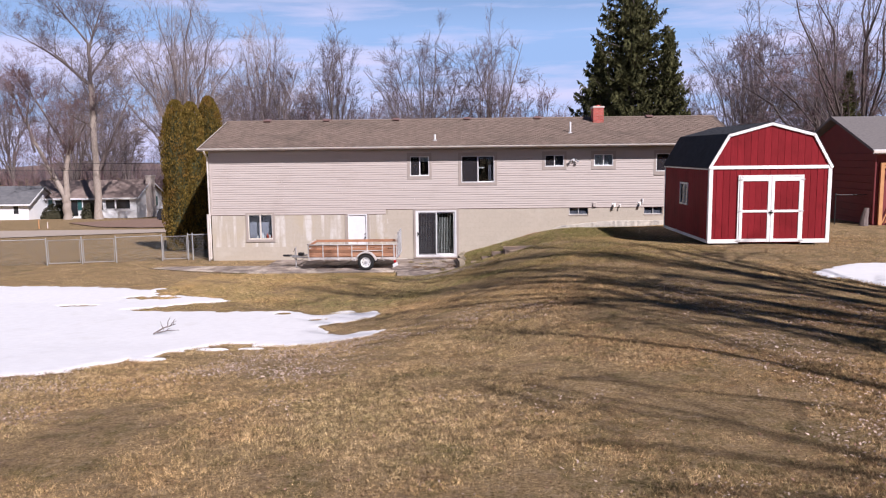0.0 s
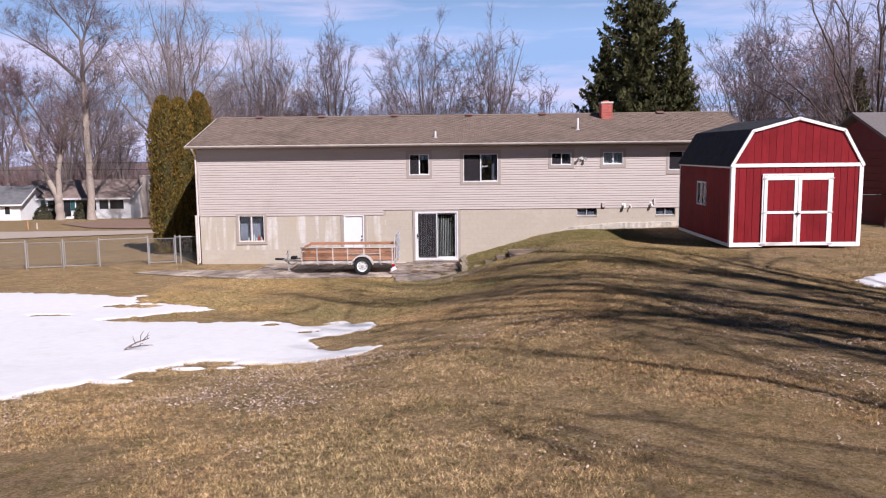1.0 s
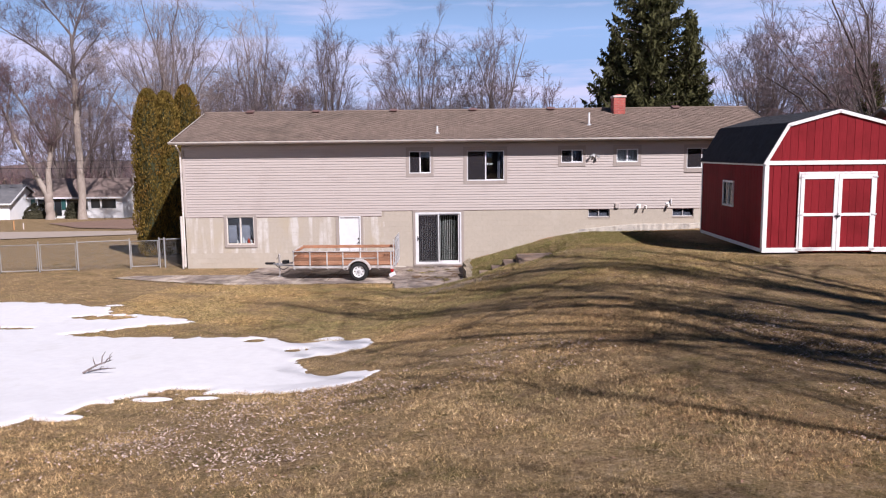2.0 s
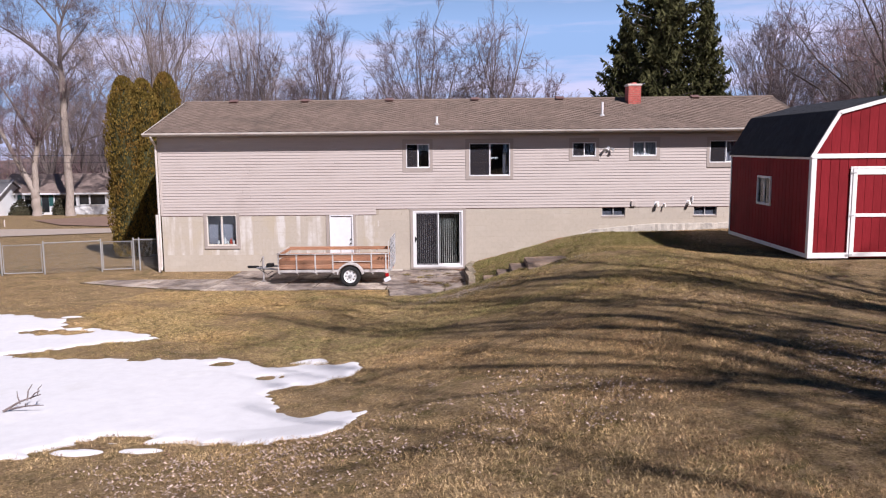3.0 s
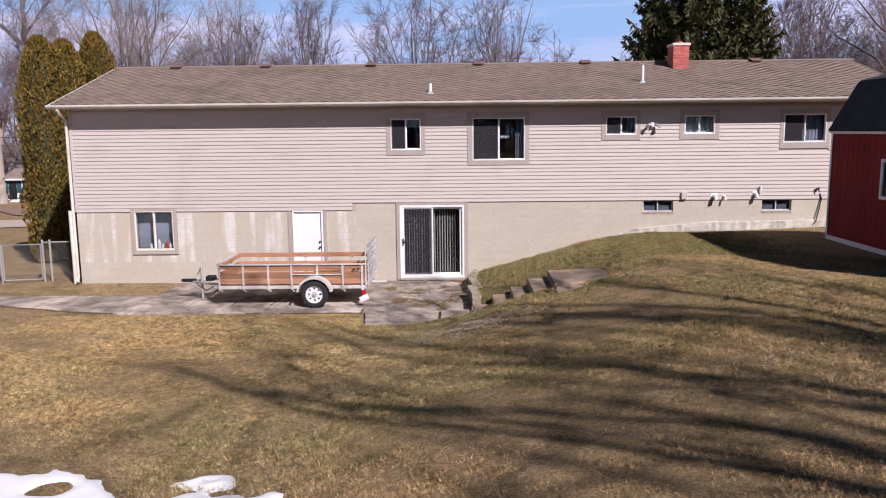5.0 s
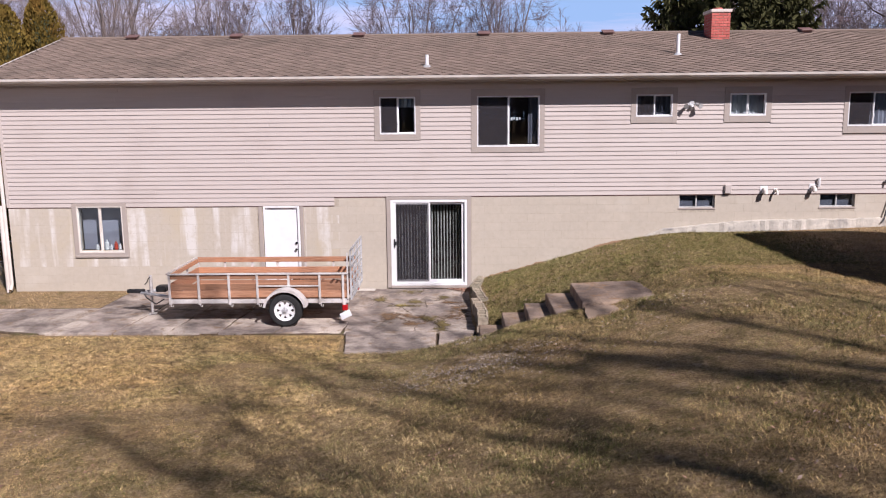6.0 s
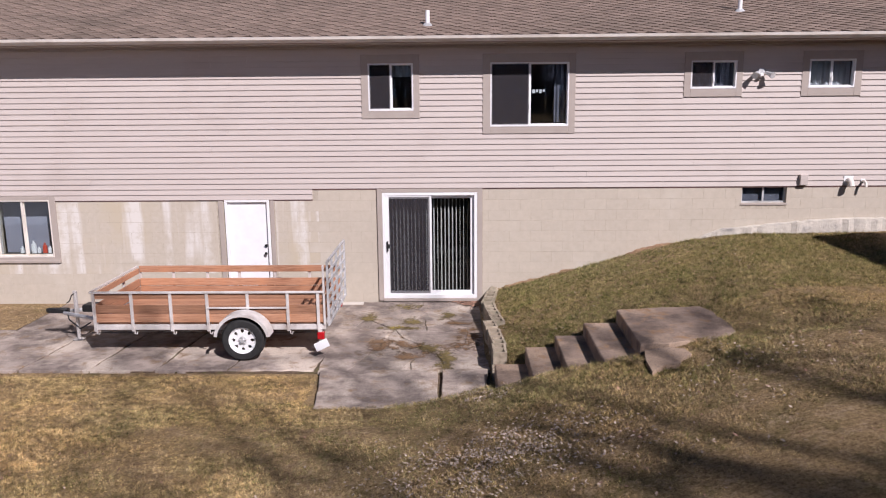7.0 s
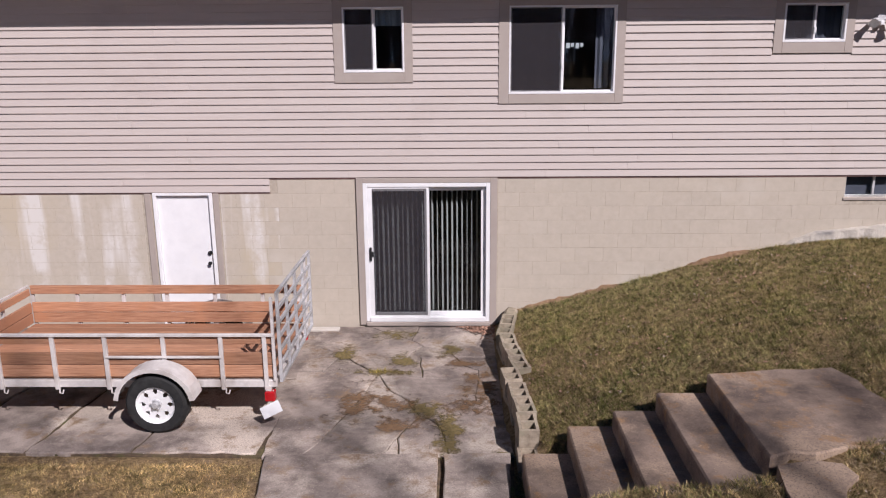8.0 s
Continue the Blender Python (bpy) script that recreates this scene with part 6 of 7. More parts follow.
for src, x, y, a, s in ((A, -23.0, 58, 200, 0.92), (C, -36.6, 66, 40, 0.9), (A, -39.5, 78, 70, 0.95), (A, -57, 80, 120, 0.85), (C, -49, 80, 90, 0.8), (B, -58, 92, 90, 1.1), (C, -40, 95, 10, 1.0), (C, -72, 90, 200, 1.1),
                        (C, -19.6, 51, 250, 0.90), (C, -23.6, 52, 100, 0.82), (G, -17.4, 56, 130, 1.05), (G, -10.2, 56, 20, 0.95), (C, 3.6, 48, 80, 0.98), (G, -26.5, 60, 260, 1.05), (G, 12.6, 56, 210, 0.85), (G, 4.8, 60, 20, 1.0), (B, -9.0, 78, 170, 0.9), (G, -21, 74, 50, 1.1), (G, 15.8, 60, 300, 0.9),
                        (A, 45, 60, 310, 0.9), (C, 36, 62, 30, 1.15), (B, 29.0, 46, 240, 1.0), (B, 38, 46, 10, 0.95), (C, 33, 38, 60, 0.9), (B, 24, 70, 110, 1.0)):
    squat(src, x, y, a, s)
squat(D, 32.5, 15.5, 130, 0.92)
# trees behind the camera whose shadows lie across the lawn
fan_tree(88, on_ground(12.9, -27.9), 25.5, 7.8, 2.2, 0.38, "bark_dark", "bark_dark", "spreading bare tree south of the lawn", leaders=13, subs=7, sprays=5, fine=1, thin=0.02, droop=0.3, low=1.5)
fan_tree(91, on_ground(14.2, -34.8), 23.0, 7.4, 2.6, 0.26, "bark_dark", "bark_dark", "slighter bare tree south of the lawn", leaders=8, subs=7, sprays=5, fine=1, thin=0.018, droop=0.2, low=1.5)


# undergrowth and far woods
def thicket(name, x0, x1, y, low, high, seed, label, count, mat="twig_red"):
    rng = random.Random(seed)
    s = Shape()
    for i in range(count):
        x, yy = rng.uniform(x0, x1), y + rng.uniform(-6, 6)
        z = h(x, yy)
        top = rng.uniform(low, high)
        p = Vector((x, yy, z))
        d = Vector((rng.gauss(0, 0.12), rng.gauss(0, 0.12), 1))
        s.tube([p, p + d * top * 0.5, p + d * top + Vector((rng.gauss(0, 0.3), 0, 0))], [0.07, 0.05, 0.015], 3, caps=False)
        for b in range(7):
            q = p + d * top * rng.uniform(0.25, 0.95)
            e = q + Vector((rng.gauss(0, 1.0), rng.gauss(0, 0.6), rng.uniform(0.4, 1.8)))
            s.tube([q, e], [0.028, 0.012], 3, caps=False)
    return solid(name, s, M[mat], (0, y, 0), label, "woods", kind="stuff")


thicket("woods", -110, -14, 104, 5, 9.5, 1, "far belt of bare grey woods", 1100, "twig")
thicket("woods", -100, -22, 84, 3, 6.5, 4, "brushy bare undergrowth behind the far houses", 600)
thicket("woods", -24, 70, 90, 5, 12, 2, "far belt of bare reddish woods", 1100)
thicket("woods", -110, 80, 150, 6, 12, 3, "more distant belt of bare woods", 620)


def horizon_screen_woods(x0, y0, x1, y1, low, high, seed, count):
    """A deep belt of bare trunks and brush along a line, added out of view to cut horizon light."""
    rng = random.Random(seed)
    s = Shape()
    for i in range(count):
        f = rng.random()
        x, y = x0 + (x1 - x0) * f + rng.uniform(-7, 7), y0 + (y1 - y0) * f + rng.uniform(-7, 7)
        p, top = Vector((x, y, h(x, y) - 0.2)), rng.uniform(low, high)
        d = Vector((rng.gauss(0, 0.08), rng.gauss(0, 0.08), 1))
        s.tube([p, p + d * top * 0.5, p + d * top], [0.2, 0.13, 0.03], 4, caps=False)
        for b in range(12):
            q = p + d * top * rng.uniform(0.12, 0.95)
            e = q + Vector((rng.gauss(0, 1.6), rng.gauss(0, 1.6), rng.uniform(0.5, 2.6)))
            s.tube([q, e], [0.085, 0.03], 3, caps=False)
    return solid("woods", s, M["twig_red"], (x0, y0, h(x0, y0)), "unseen belt of bare woods added to block low sky light", "woods", kind="stuff")


# added belts west, south and east, unseen, darken fill light and window reflections
horizon_screen_woods(-75, -75, -80, 40, 10, 17, 11, 520)
horizon_screen_woods(-75, -78, 60, -78, 10, 18, 12, 640)
horizon_screen_woods(58, -75, 62, 30, 10, 17, 13, 480)
hs = Shape()
r_ = random.Random(9)
hv = []
for i in range(120):
    x = -420 + i * 7
    hv += [(x, 330, -12), (x, 330, -2.0 + 3.2 * math.sin(i * 0.21) * math.sin(i * 0.07) + r_.uniform(-0.7, 0.7) + 2.4)]
hs.add(hv, [(2 * i, 2 * i + 2, 2 * i + 3, 2 * i + 1) for i in range(119)])
solid("backdrop", hs, M["hill"], (0, 330, -8), "distant low wooded ridge", "backdrop", kind="structure")


def spruce(at, tall, width, seed):
    """A conifer of drooping tiers: limbs with many small needle sprays."""
    rng = random.Random(seed)
    t = thing("spruce_tree", at, "dark green spruce with dense upswept boughs behind the house", "tree", "spruces")
    o = Vector(at)
    part("trunk", S().tube([o, o + Vector((0, 0, tall * 0.6)), o + Vector((0, 0, tall))], [0.32, 0.16, 0.02], 9), M["bark_dark"], t, smooth=True)
    limbs, need = Shape(), Shape()
    z = 1.2
    while z < tall - 0.2:
        f = 1 - z / tall
        reach = width * (0.06 + 0.94 * f ** 1.05)
        n = 10 if f > 0.3 else 8
        a0 = rng.uniform(0, 6.28)
        for k in range(n):
            a = a0 + 2 * math.pi * k / n + rng.gauss(0, 0.18)
            ln = reach * rng.uniform(0.38, 1.3)
            out = Vector((math.cos(a), math.sin(a), 0))
            p = o + Vector((0, 0, z + rng.uniform(-0.15, 0.15)))
            pts = [p, p + out * ln * 0.4 + Vector((0, 0, 0.02 * ln)), p + out * ln * 0.8 + Vector((0, 0, 0.10 * ln)), p + out * ln + Vector((0, 0, 0.26 * ln))]
            limbs.tube(pts, [0.05, 0.035, 0.02, 0.008], 3, caps=False)
            m = int(14 + ln * 23)
            for j in range(m):
                u = 0.15 + 0.85 * (j + rng.random()) / m
                i = min(int(u * 3), 2)
                q = pts[i].lerp(pts[i + 1], u * 3 - i)
                sd = Vector((-out.y, out.x, 0)) * rng.choice((-1, 1))
                w = (0.50 - 0.26 * u) * min(1.2, 0.5 + ln * 0.25)
                e = q + (sd * rng.uniform(0.4, 1.0) + out * rng.uniform(0.2, 0.8)) * w + Vector((0, 0, rng.uniform(-0.34, 0.26)))
                c = q.lerp(e, 0.5) + Vector((0, 0, 0.05))
                b = (e - q).cross(Vector((0, 0, 1))).normalized() * rng.uniform(0.016, 0.036)
                dn = Vector((0, 0, -rng.uniform(0.05, 0.16)))
                need.add([q, c + b, e, c - b, c + dn], [(0, 1, 2), (0, 2, 3), (0, 4, 2)])
        z += rng.uniform(0.22, 0.34)
    part("bough", limbs, M["bark_dark"], t)
    part("foliage", need, M["needles"], t)


spruce(on_ground(10.5, 13.3), 18.8, 4.4, 3)
spruce(on_ground(12.9, 13.9), 12.4, 3.0, 8)
spruce(on_ground(8.6, 13.4), 11.6, 2.7, 9)
spruce(on_ground(33.5, 34), 13, 3.0, 5)


def arborvitae(x, y, tall, rad, seed):
    """A clipped-looking column of flat upright sprays round a heart coloured dark as inner shade."""
    rng = random.Random(seed)
    o = Vector(on_ground(x, y))
    t = thing("arborvitae", o, "tall columnar golden-green arborvitae beside the house", "tree", "arborvitae row")
    part("trunk", S().tube([o - Vector((0, 0, 0.2)), o + Vector((0, 0, tall * 0.4))], [0.12, 0.05], 8), M["bark_dark"], t)

    def width(f):
        return rad * (0.95 + 0.05 * min(1, f / 0.18)) * (1 - max(0, (f - 0.62) / 0.38) ** 2.2) ** 0.5 + 0.02

    # solid core whose dark colour stands for shade deep in the column
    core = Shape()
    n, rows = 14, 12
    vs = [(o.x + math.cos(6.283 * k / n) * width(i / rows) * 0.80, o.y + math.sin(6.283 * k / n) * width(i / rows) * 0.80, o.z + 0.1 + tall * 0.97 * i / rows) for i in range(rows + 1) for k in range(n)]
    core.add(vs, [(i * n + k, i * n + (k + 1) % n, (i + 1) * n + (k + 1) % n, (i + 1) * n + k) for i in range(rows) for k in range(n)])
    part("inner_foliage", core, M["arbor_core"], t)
    leaf = Shape()
    for i in range(17000):
        f = rng.random()
        a = rng.uniform(0, 6.283)
        lump = 1 + 0.10 * math.sin(a * 3 + f * 14) + 0.07 * math.sin(a * 7 - f * 23)
        w = width(f) * lump * rng.uniform(0.78, 1.06)
        out = Vector((math.cos(a), math.sin(a), 0))
        p = o + out * w + Vector((0, 0, 0.1 + tall * f))
        up = (Vector((0, 0, 1)) + out * rng.uniform(0.1, 0.8) + Vector((rng.gauss(0, 0.25), rng.gauss(0, 0.25), 0))).normalized()
        sd = Vector((-out.y, out.x, 0)) * rng.uniform(-1, 1) + out * rng.uniform(-0.8, 0.8)
        sd = sd.normalized() * rng.uniform(0.018, 0.038)
        ln = rng.uniform(0.06, 0.15)
        leaf.add([p - up * ln * 0.4, p + sd, p + up * ln * 0.7, p - sd], [(0, 1, 2, 3)])
    part("foliage", leaf, M["arbor"], t)


arborvitae(-13.95, 4.4, 7.4, 0.72, 1)
arborvitae(-13.35, 4.8, 7.35, 0.66, 2)
arborvitae(-12.75, 5.8, 7.75, 0.68, 3)


# ---- fences ----
def chain_mesh(s, ax, ay, bx, by, low, high, step=0.075, r=0.0022):
    """Wires woven as diamonds between two posts; heights above the ground."""
    ln = math.hypot(bx - ax, by - ay)
    ux, uy = (bx - ax) / ln, (by - ay) / ln
    hh = high - low
    k = -int(hh / step)
    while k * step < ln:
        for sg in (1, -1):
            u0, u1 = (k * step, k * step + hh) if sg > 0 else (k * step + hh, k * step)
            pts = []
            for u, z in ((u0, 0.0), (u1, hh)):
                pts.append([u, z])
            (ua, za), (ub, zb) = pts
            lo, hi = max(0.0, min(ua, ub)), min(ln, max(ua, ub))
            if hi - lo > 0.02:
                def zz(u):
                    return za + (zb - za) * (u - ua) / (ub - ua)
                g0, g1 = h(ax + ux * lo, ay + uy * lo), h(ax + ux * hi, ay + uy * hi)
                s.tube([(ax + ux * lo, ay + uy * lo, g0 + low + zz(lo)), (ax + ux * hi, ay + uy * hi, g1 + low + zz(hi))], r, 3, caps=False)
        k += 1


def chain_fence(points, tall, label, gates=(), metal="galv", step=0.075, wire=0.0022):
    x, y = points[0]
    t = thing("chain_link_fence", (x, y, h(x, y)), label, "fence")
    for i, (px_, py_) in enumerate(points):
        z = h(px_, py_)
        post = part("post", S().tube([(px_, py_, z - 0.2), (px_, py_, z + tall + 0.04)], 0.03, 8), M[metal], t, smooth=True)
        part("post_cap", S().tube([(px_, py_, z + tall + 0.04), (px_, py_, z + tall + 0.08)], [0.036, 0.012], 8), M[metal], post, smooth=True)
    for i, ((ax, ay), (bx, by)) in enumerate(zip(points, points[1:])):
        za, zb = h(ax, ay), h(bx, by)
        if i in gates:
            ux, uy = (bx - ax), (by - ay)
            f0, f1 = 0.05, 0.95
            q = [(ax + ux * f0, ay + uy * f0), (ax + ux * f1, ay + uy * f1)]
            g = part("gate", S().tube([(*q[0], za + 0.08), (*q[0], za + tall - 0.05), (*q[1], zb + tall - 0.05), (*q[1], zb + 0.08), (*q[0], za + 0.08)], 0.022, 8), M[metal], t, "tube-framed chain-link gate", smooth=True)
            s = Shape()
            chain_mesh(s, *q[0], *q[1], 0.08, tall - 0.05, step, wire)
            part("mesh_wire", s, M[metal], g)
        else:
            part("top_rail", S().tube([(ax, ay, za + tall), (bx, by, zb + tall)], 0.02, 8), M[metal], t, smooth=True)
            s = Shape()
            chain_mesh(s, ax, ay, bx, by, 0.05, tall - 0.01, step, wire)
            part("mesh_wire", s, M[metal], t)


M["fence"] = surf("dull_fence_wire", (0.30, 0.29, 0.28), (0.42, 0.41, 0.40), 0.6, metal=0.3, scale=20.0, bump=0.1)
chain_fence([(-30, -3.2), (-26.5, -2.6), (-23.4, -2.0), (-20.6, -1.4), (-18.05, -0.9), (-16.65, -0.55), (-15.25, -0.25), (-13.3, 0.1), (-12.2, 0.35), (-12.0, 0.38), (-11.05, 0.55)], 1.15, "grey chain-link fence with gates beside the house", gates=(4, 5, 7), metal="fence")
chain_fence([(16.2, -0.9), (18.5, -1.1), (21.5, -1.3), (25, -1.5)], 1.25, "dark chain-link fence in front of the maroon house", metal="dark_metal", step=0.1, wire=0.0012)


# ---- neighbouring houses ----
def plain_house(name, label, x0, x1, y0, y1, zb, ze, zr, wall, roof_m, ridge="x"):
    t = thing(name, ((x0 + x1) / 2, (y0 + y1) / 2, zb), label, "house")
    ym = (y0 + y1) / 2
    w = part("wall", S().prism([(y0, zb - 0.5), (y1, zb - 0.5), (y1, ze), (ym, zr - 0.1), (y0, ze)], "x", x0, x1), M[wall], t)
    o = 0.4
    k = (zr - ze) / (ym - y0)
    for s in (-1, 1):
        ye = y0 - o if s < 0 else y1 + o
        part("roof", S().prism([(ye, ze - k * o), (ym, zr), (ym, zr + 0.12), (ye, ze - k * o + 0.12)], "x", x0 - o, x1 + o), M[roof_m], t)
    part("fascia", S().box(x0 - o, y0 - o - 0.03, ze - k * o - 0.08, x1 + o, y0 - o - 0.002, ze - k * o + 0.10).prism([(y0 - o, ze - k * o - 0.08), (ym, zr - 0.1), (ym, zr + 0.1), (y0 - o, ze - k * o + 0.1)], "x", x1 + o + 0.002, x1 + o + 0.04)
         .prism([(y1 + o, ze - k * o - 0.08), (ym, zr - 0.1), (ym, zr + 0.1), (y1 + o, ze - k * o + 0.1)], "x", x1 + o + 0.002, x1 + o + 0.04), M["far_white"], t)
    return t


def far_window(t, x0, x1, z0, z1, y, name="window", mat="far_white"):
    w = part(name, S().box(x0 - 0.08, y - 0.06, z0 - 0.08, x0, y - 0.001, z1 + 0.08).box(x1, y - 0.06, z0 - 0.08, x1 + 0.08, y - 0.001, z1 + 0.08).box(x0, y - 0.06, z0 - 0.08, x1, y - 0.001, z0).box(x0, y - 0.06, z1, x1, y - 0.001, z1 + 0.08), M[mat], t)
    part("pane", S().box(x0, y - 0.03, z0, x1, y - 0.001, z1), M["far_pane"], w)
    return w


fh = plain_house("house", "white ranch house with brown roof and teal shutters", -53.8, -40.2, 61.5, 70, -2.8, -0.4, 1.5, "far_white", "far_roof")
far_window(fh, -46.9, -44.4, -2.0, -0.75, 61.5)
far_window(fh, -42.7, -41.0, -1.85, -0.75, 61.5)
far_window(fh, -44.0, -42.9, -1.85, -0.75, 61.5)
far_window(fh, -50.4, -49.2, -1.7, -0.75, 61.5)
for x in (-51.0, -48.7, -47.3):
    part("shutter", S().box(x - 0.25, 61.42, -2.0, x + 0.25, 61.498, -0.7, 0.01), M["teal"], fh)
part("shutter", S().box(-40.198, 67.6, -1.9, -40.12, 68.2, -0.7), M["teal"], fh)
part("door", S().box(-48.4, 61.44, -2.7, -47.6, 61.498, -0.7), M["far_pane"], fh)
part("chimney", S().box(-40.195, 64.6, -3.2, -39.4, 65.8, 2.0).box(-40.2, 64.5, 2.0, -39.3, 65.9, 2.15), M["cap"], fh, "pale masonry chimney on the gable end")
fg = plain_house("garage", "white garage with a grey roof beside the far house", -66.0, -51.6, 57.5, 64, -3.0, -0.8, 1.0, "far_white", "far_grey_roof")
tagged(fg, category="garage")
far_window(fg, -53.4, -52.8, -2.1, -1.2, 57.5)
part("garage_door", S().box(-60.5, 57.42, -3.0, -56.5, 57.498, -1.1, 0.02), M["far_white"], fg)
for x0_, x1_ in ((-51.4, -47.6), (-46.4, -44.4)):
    rng = random.Random(int(-x0_))
    bs = Shape()
    for i in range(1500):
        a, b = rng.uniform(0, 6.283), rng.uniform(0, 1.4)
        c = Vector(((x0_ + x1_) / 2 + math.cos(a) * math.cos(b) * (x1_ - x0_) / 2, 60 + math.sin(a) * math.cos(b) * 0.9, -2.9 + math.sin(b) * 1.6 + 0.2 * math.sin(a * 5)))
        e = Vector((rng.gauss(0, 0.12), rng.gauss(0, 0.12), rng.gauss(0.05, 0.12)))
        f = Vector((rng.gauss(0, 0.1), rng.gauss(0, 0.1), rng.gauss(0, 0.1)))
        bs.add([c, c + e, c + f], [(0, 1, 2)])
    core = [( (x0_ + x1_) / 2 + math.cos(6.283 * k / 12) * (x1_ - x0_) * 0.46 * w, 60 + math.sin(6.283 * k / 12) * 0.8 * w, -3.1 + z) for w, z in ((1, 0), (1, 0.7), (0.7, 1.15)) for k in range(12)]
    bs.add(core, [(i * 12 + k, i * 12 + (k + 1) % 12, i * 12 + 12 + (k + 1) % 12, i * 12 + 12 + k) for i in range(2) for k in range(12)] + [tuple(range(24, 36))])
    solid("bush", bs, M["bush"], ((x0_ + x1_) / 2, 60, -3.0), "dark rounded evergreen bush before the far house", "bush", "bushes")


def far_car(x, y):
    z = h(x, y)
    t = thing("car", (x, y, z), "dark parked car on the far driveway", "car")
    part("body", S().prism([(x - 0.9, z + 0.3), (x + 0.9, z + 0.3), (x + 0.9, z + 0.85), (x + 0.65, z + 1.4), (x - 0.65, z + 1.4), (x - 0.9, z + 0.85)], "y", y - 2.1, y + 2.1), M["car"], t)
    part("windscreen", S().prism([(x - 0.72, z + 0.95), (x + 0.72, z + 0.95), (x + 0.6, z + 1.32), (x - 0.6, z + 1.32)], "y", y - 2.13, y - 2.101), M["far_pane"], t)
    for sx in (-0.8, 0.8):
        for sy in (-1.3, 1.3):
            part("wheel", S().tube([(x + sx - 0.1, y + sy, z + 0.32), (x + sx + 0.1, y + sy, z + 0.32)], 0.32, 14), M["tyre"], t)


far_car(-32.4, 52.5)

nh = plain_house("house", "maroon neighbouring house with a grey shingle roof", 17.5, 30, -1.6, 5.2, 1.3, 4.6, 5.93, "maroon", "grey_roof")
part("gutter", S().box(17.1, -2.08, 4.40, 30.4, -1.98, 4.52, 0.01), M["gutter"], nh)
for i in range(10):
    part("siding_board", S().box(17.45, -1.6, 1.3 + i * 0.31, 17.498, 5.2, 1.3 + i * 0.31 + 0.30, 0.006), M["maroon"], nh)
part("downspout", S().tube([(17.55, -1.75, 4.45), (17.4, -1.68, 4.2), (17.4, -1.68, 1.5)], 0.04, 8), M["maroon"], nh)
lat = Shape()
for i in range(22):
    for sg in (1, -1):
        x = 17.75 + i * 0.13
        a, b = (x, x + 1.0) if sg > 0 else (x + 1.0, x)
        lat.add([(a, -1.72 - 0.01 * sg, 1.5), (a + 0.05, -1.72 - 0.01 * sg, 1.5), (b + 0.05, -1.72 - 0.01 * sg, 3.9), (b, -1.72 - 0.01 * sg, 3.9), (a, -1.70 - 0.01 * sg, 1.5), (a + 0.05, -1.70 - 0.01 * sg, 1.5), (b + 0.05, -1.70 - 0.01 * sg, 3.9), (b, -1.70 - 0.01 * sg, 3.9)],
                [(0, 1, 2, 3), (7, 6, 5, 4), (0, 4, 5, 1), (1, 5, 6, 2), (2, 6, 7, 3), (3, 7, 4, 0)])
lat.box(17.6, -1.76, 1.4, 17.75, -1.66, 4.0).box(17.75, -1.76, 3.9, 23, -1.66, 4.0)
part("lattice", lat, M["lattice"], nh, "orange-brown crossed wooden lattice")
solid("tree_stump", S().tube([(17.0, -1.75, h(17, -1.75) - 0.1), (17.02, -1.75, h(17, -1.75) + 0.3), (17.1, -1.75, h(17, -1.75) + 0.75)], [0.2, 0.15, 0.1], 9), M["bark_grey"], (17, -1.75, h(17, -1.75)), "short grey tree stump by the fence", "stump")

# road, drive and wires
def strip(name, pts_a, pts_b, lift, mat, label):
    n = 40
    vs = []
    for i in range(n + 1):
        for q in (pts_a, pts_b):
            k = i / n * (len(q) - 1)
            j = min(int(k), len(q) - 2)
            x = q[j][0] + (q[j + 1][0] - q[j][0]) * (k - j)
            y = q[j][1] + (q[j + 1][1] - q[j][1]) * (k - j)
            vs.append((x, y, h(x, y) + lift))
    s = S().add(vs, [(2 * i, 2 * i + 2, 2 * i + 3, 2 * i + 1) for i in range(n)])
    s.add([(x, y, z - 0.3) for x, y, z in vs], [(2 * i, 2 * i + 1, 2 * i + 3, 2 * i + 2) for i in range(n)])
    return solid(name, s, M[mat], (pts_a[0][0], pts_a[0][1], 0), label, name, kind="structure")


strip("road", [(-120, -10), (-31, 17), (-21.5, 23.5), (-8, 25), (60, 25)], [(-120, 5), (-39, 27.5), (-24, 28), (-8, 29), (60, 29)], 0.05, "road", "pale gravel-edged village road")
strip("driveway", [(-40, 44), (-32, 33.5), (-27, 31)], [(-35.5, 58), (-28, 44), (-21, 33)], 0.07, "drive", "dark brown driveway to the far house")
for i, (za, zb) in enumerate(((4.0, 3.8), (3.3, 3.2))):
    s = S()
    s.tube([(-90 + 6.5 * k, 40 + 0.1 * k, za + (zb - za) * k / 20 + 0.9 * ((k / 10 - 1) ** 2)) for k in range(21)], 0.022, 4)
    solid("overhead_wire", s, M["dark_metal"], (-30, 41, za), "thin overhead utility wire", "wire", "wires")


for x, y, tall, m in ((-36.6, 32.3, 0.75, "lattice"), (-36.1, 32.8, 0.55, "cap")):
    z = h(x, y)
    post = solid("marker_post", S().tube([(x, y, z - 0.1), (x, y, z + tall * 0.7), (x + 0.02, y, z + tall)], [0.05, 0.05, 0.04], 8), M[m], (x, y, z), "weathered orange marker post by the road" if m == "lattice" else "short pale marker post by the road", "post", "posts by the road")


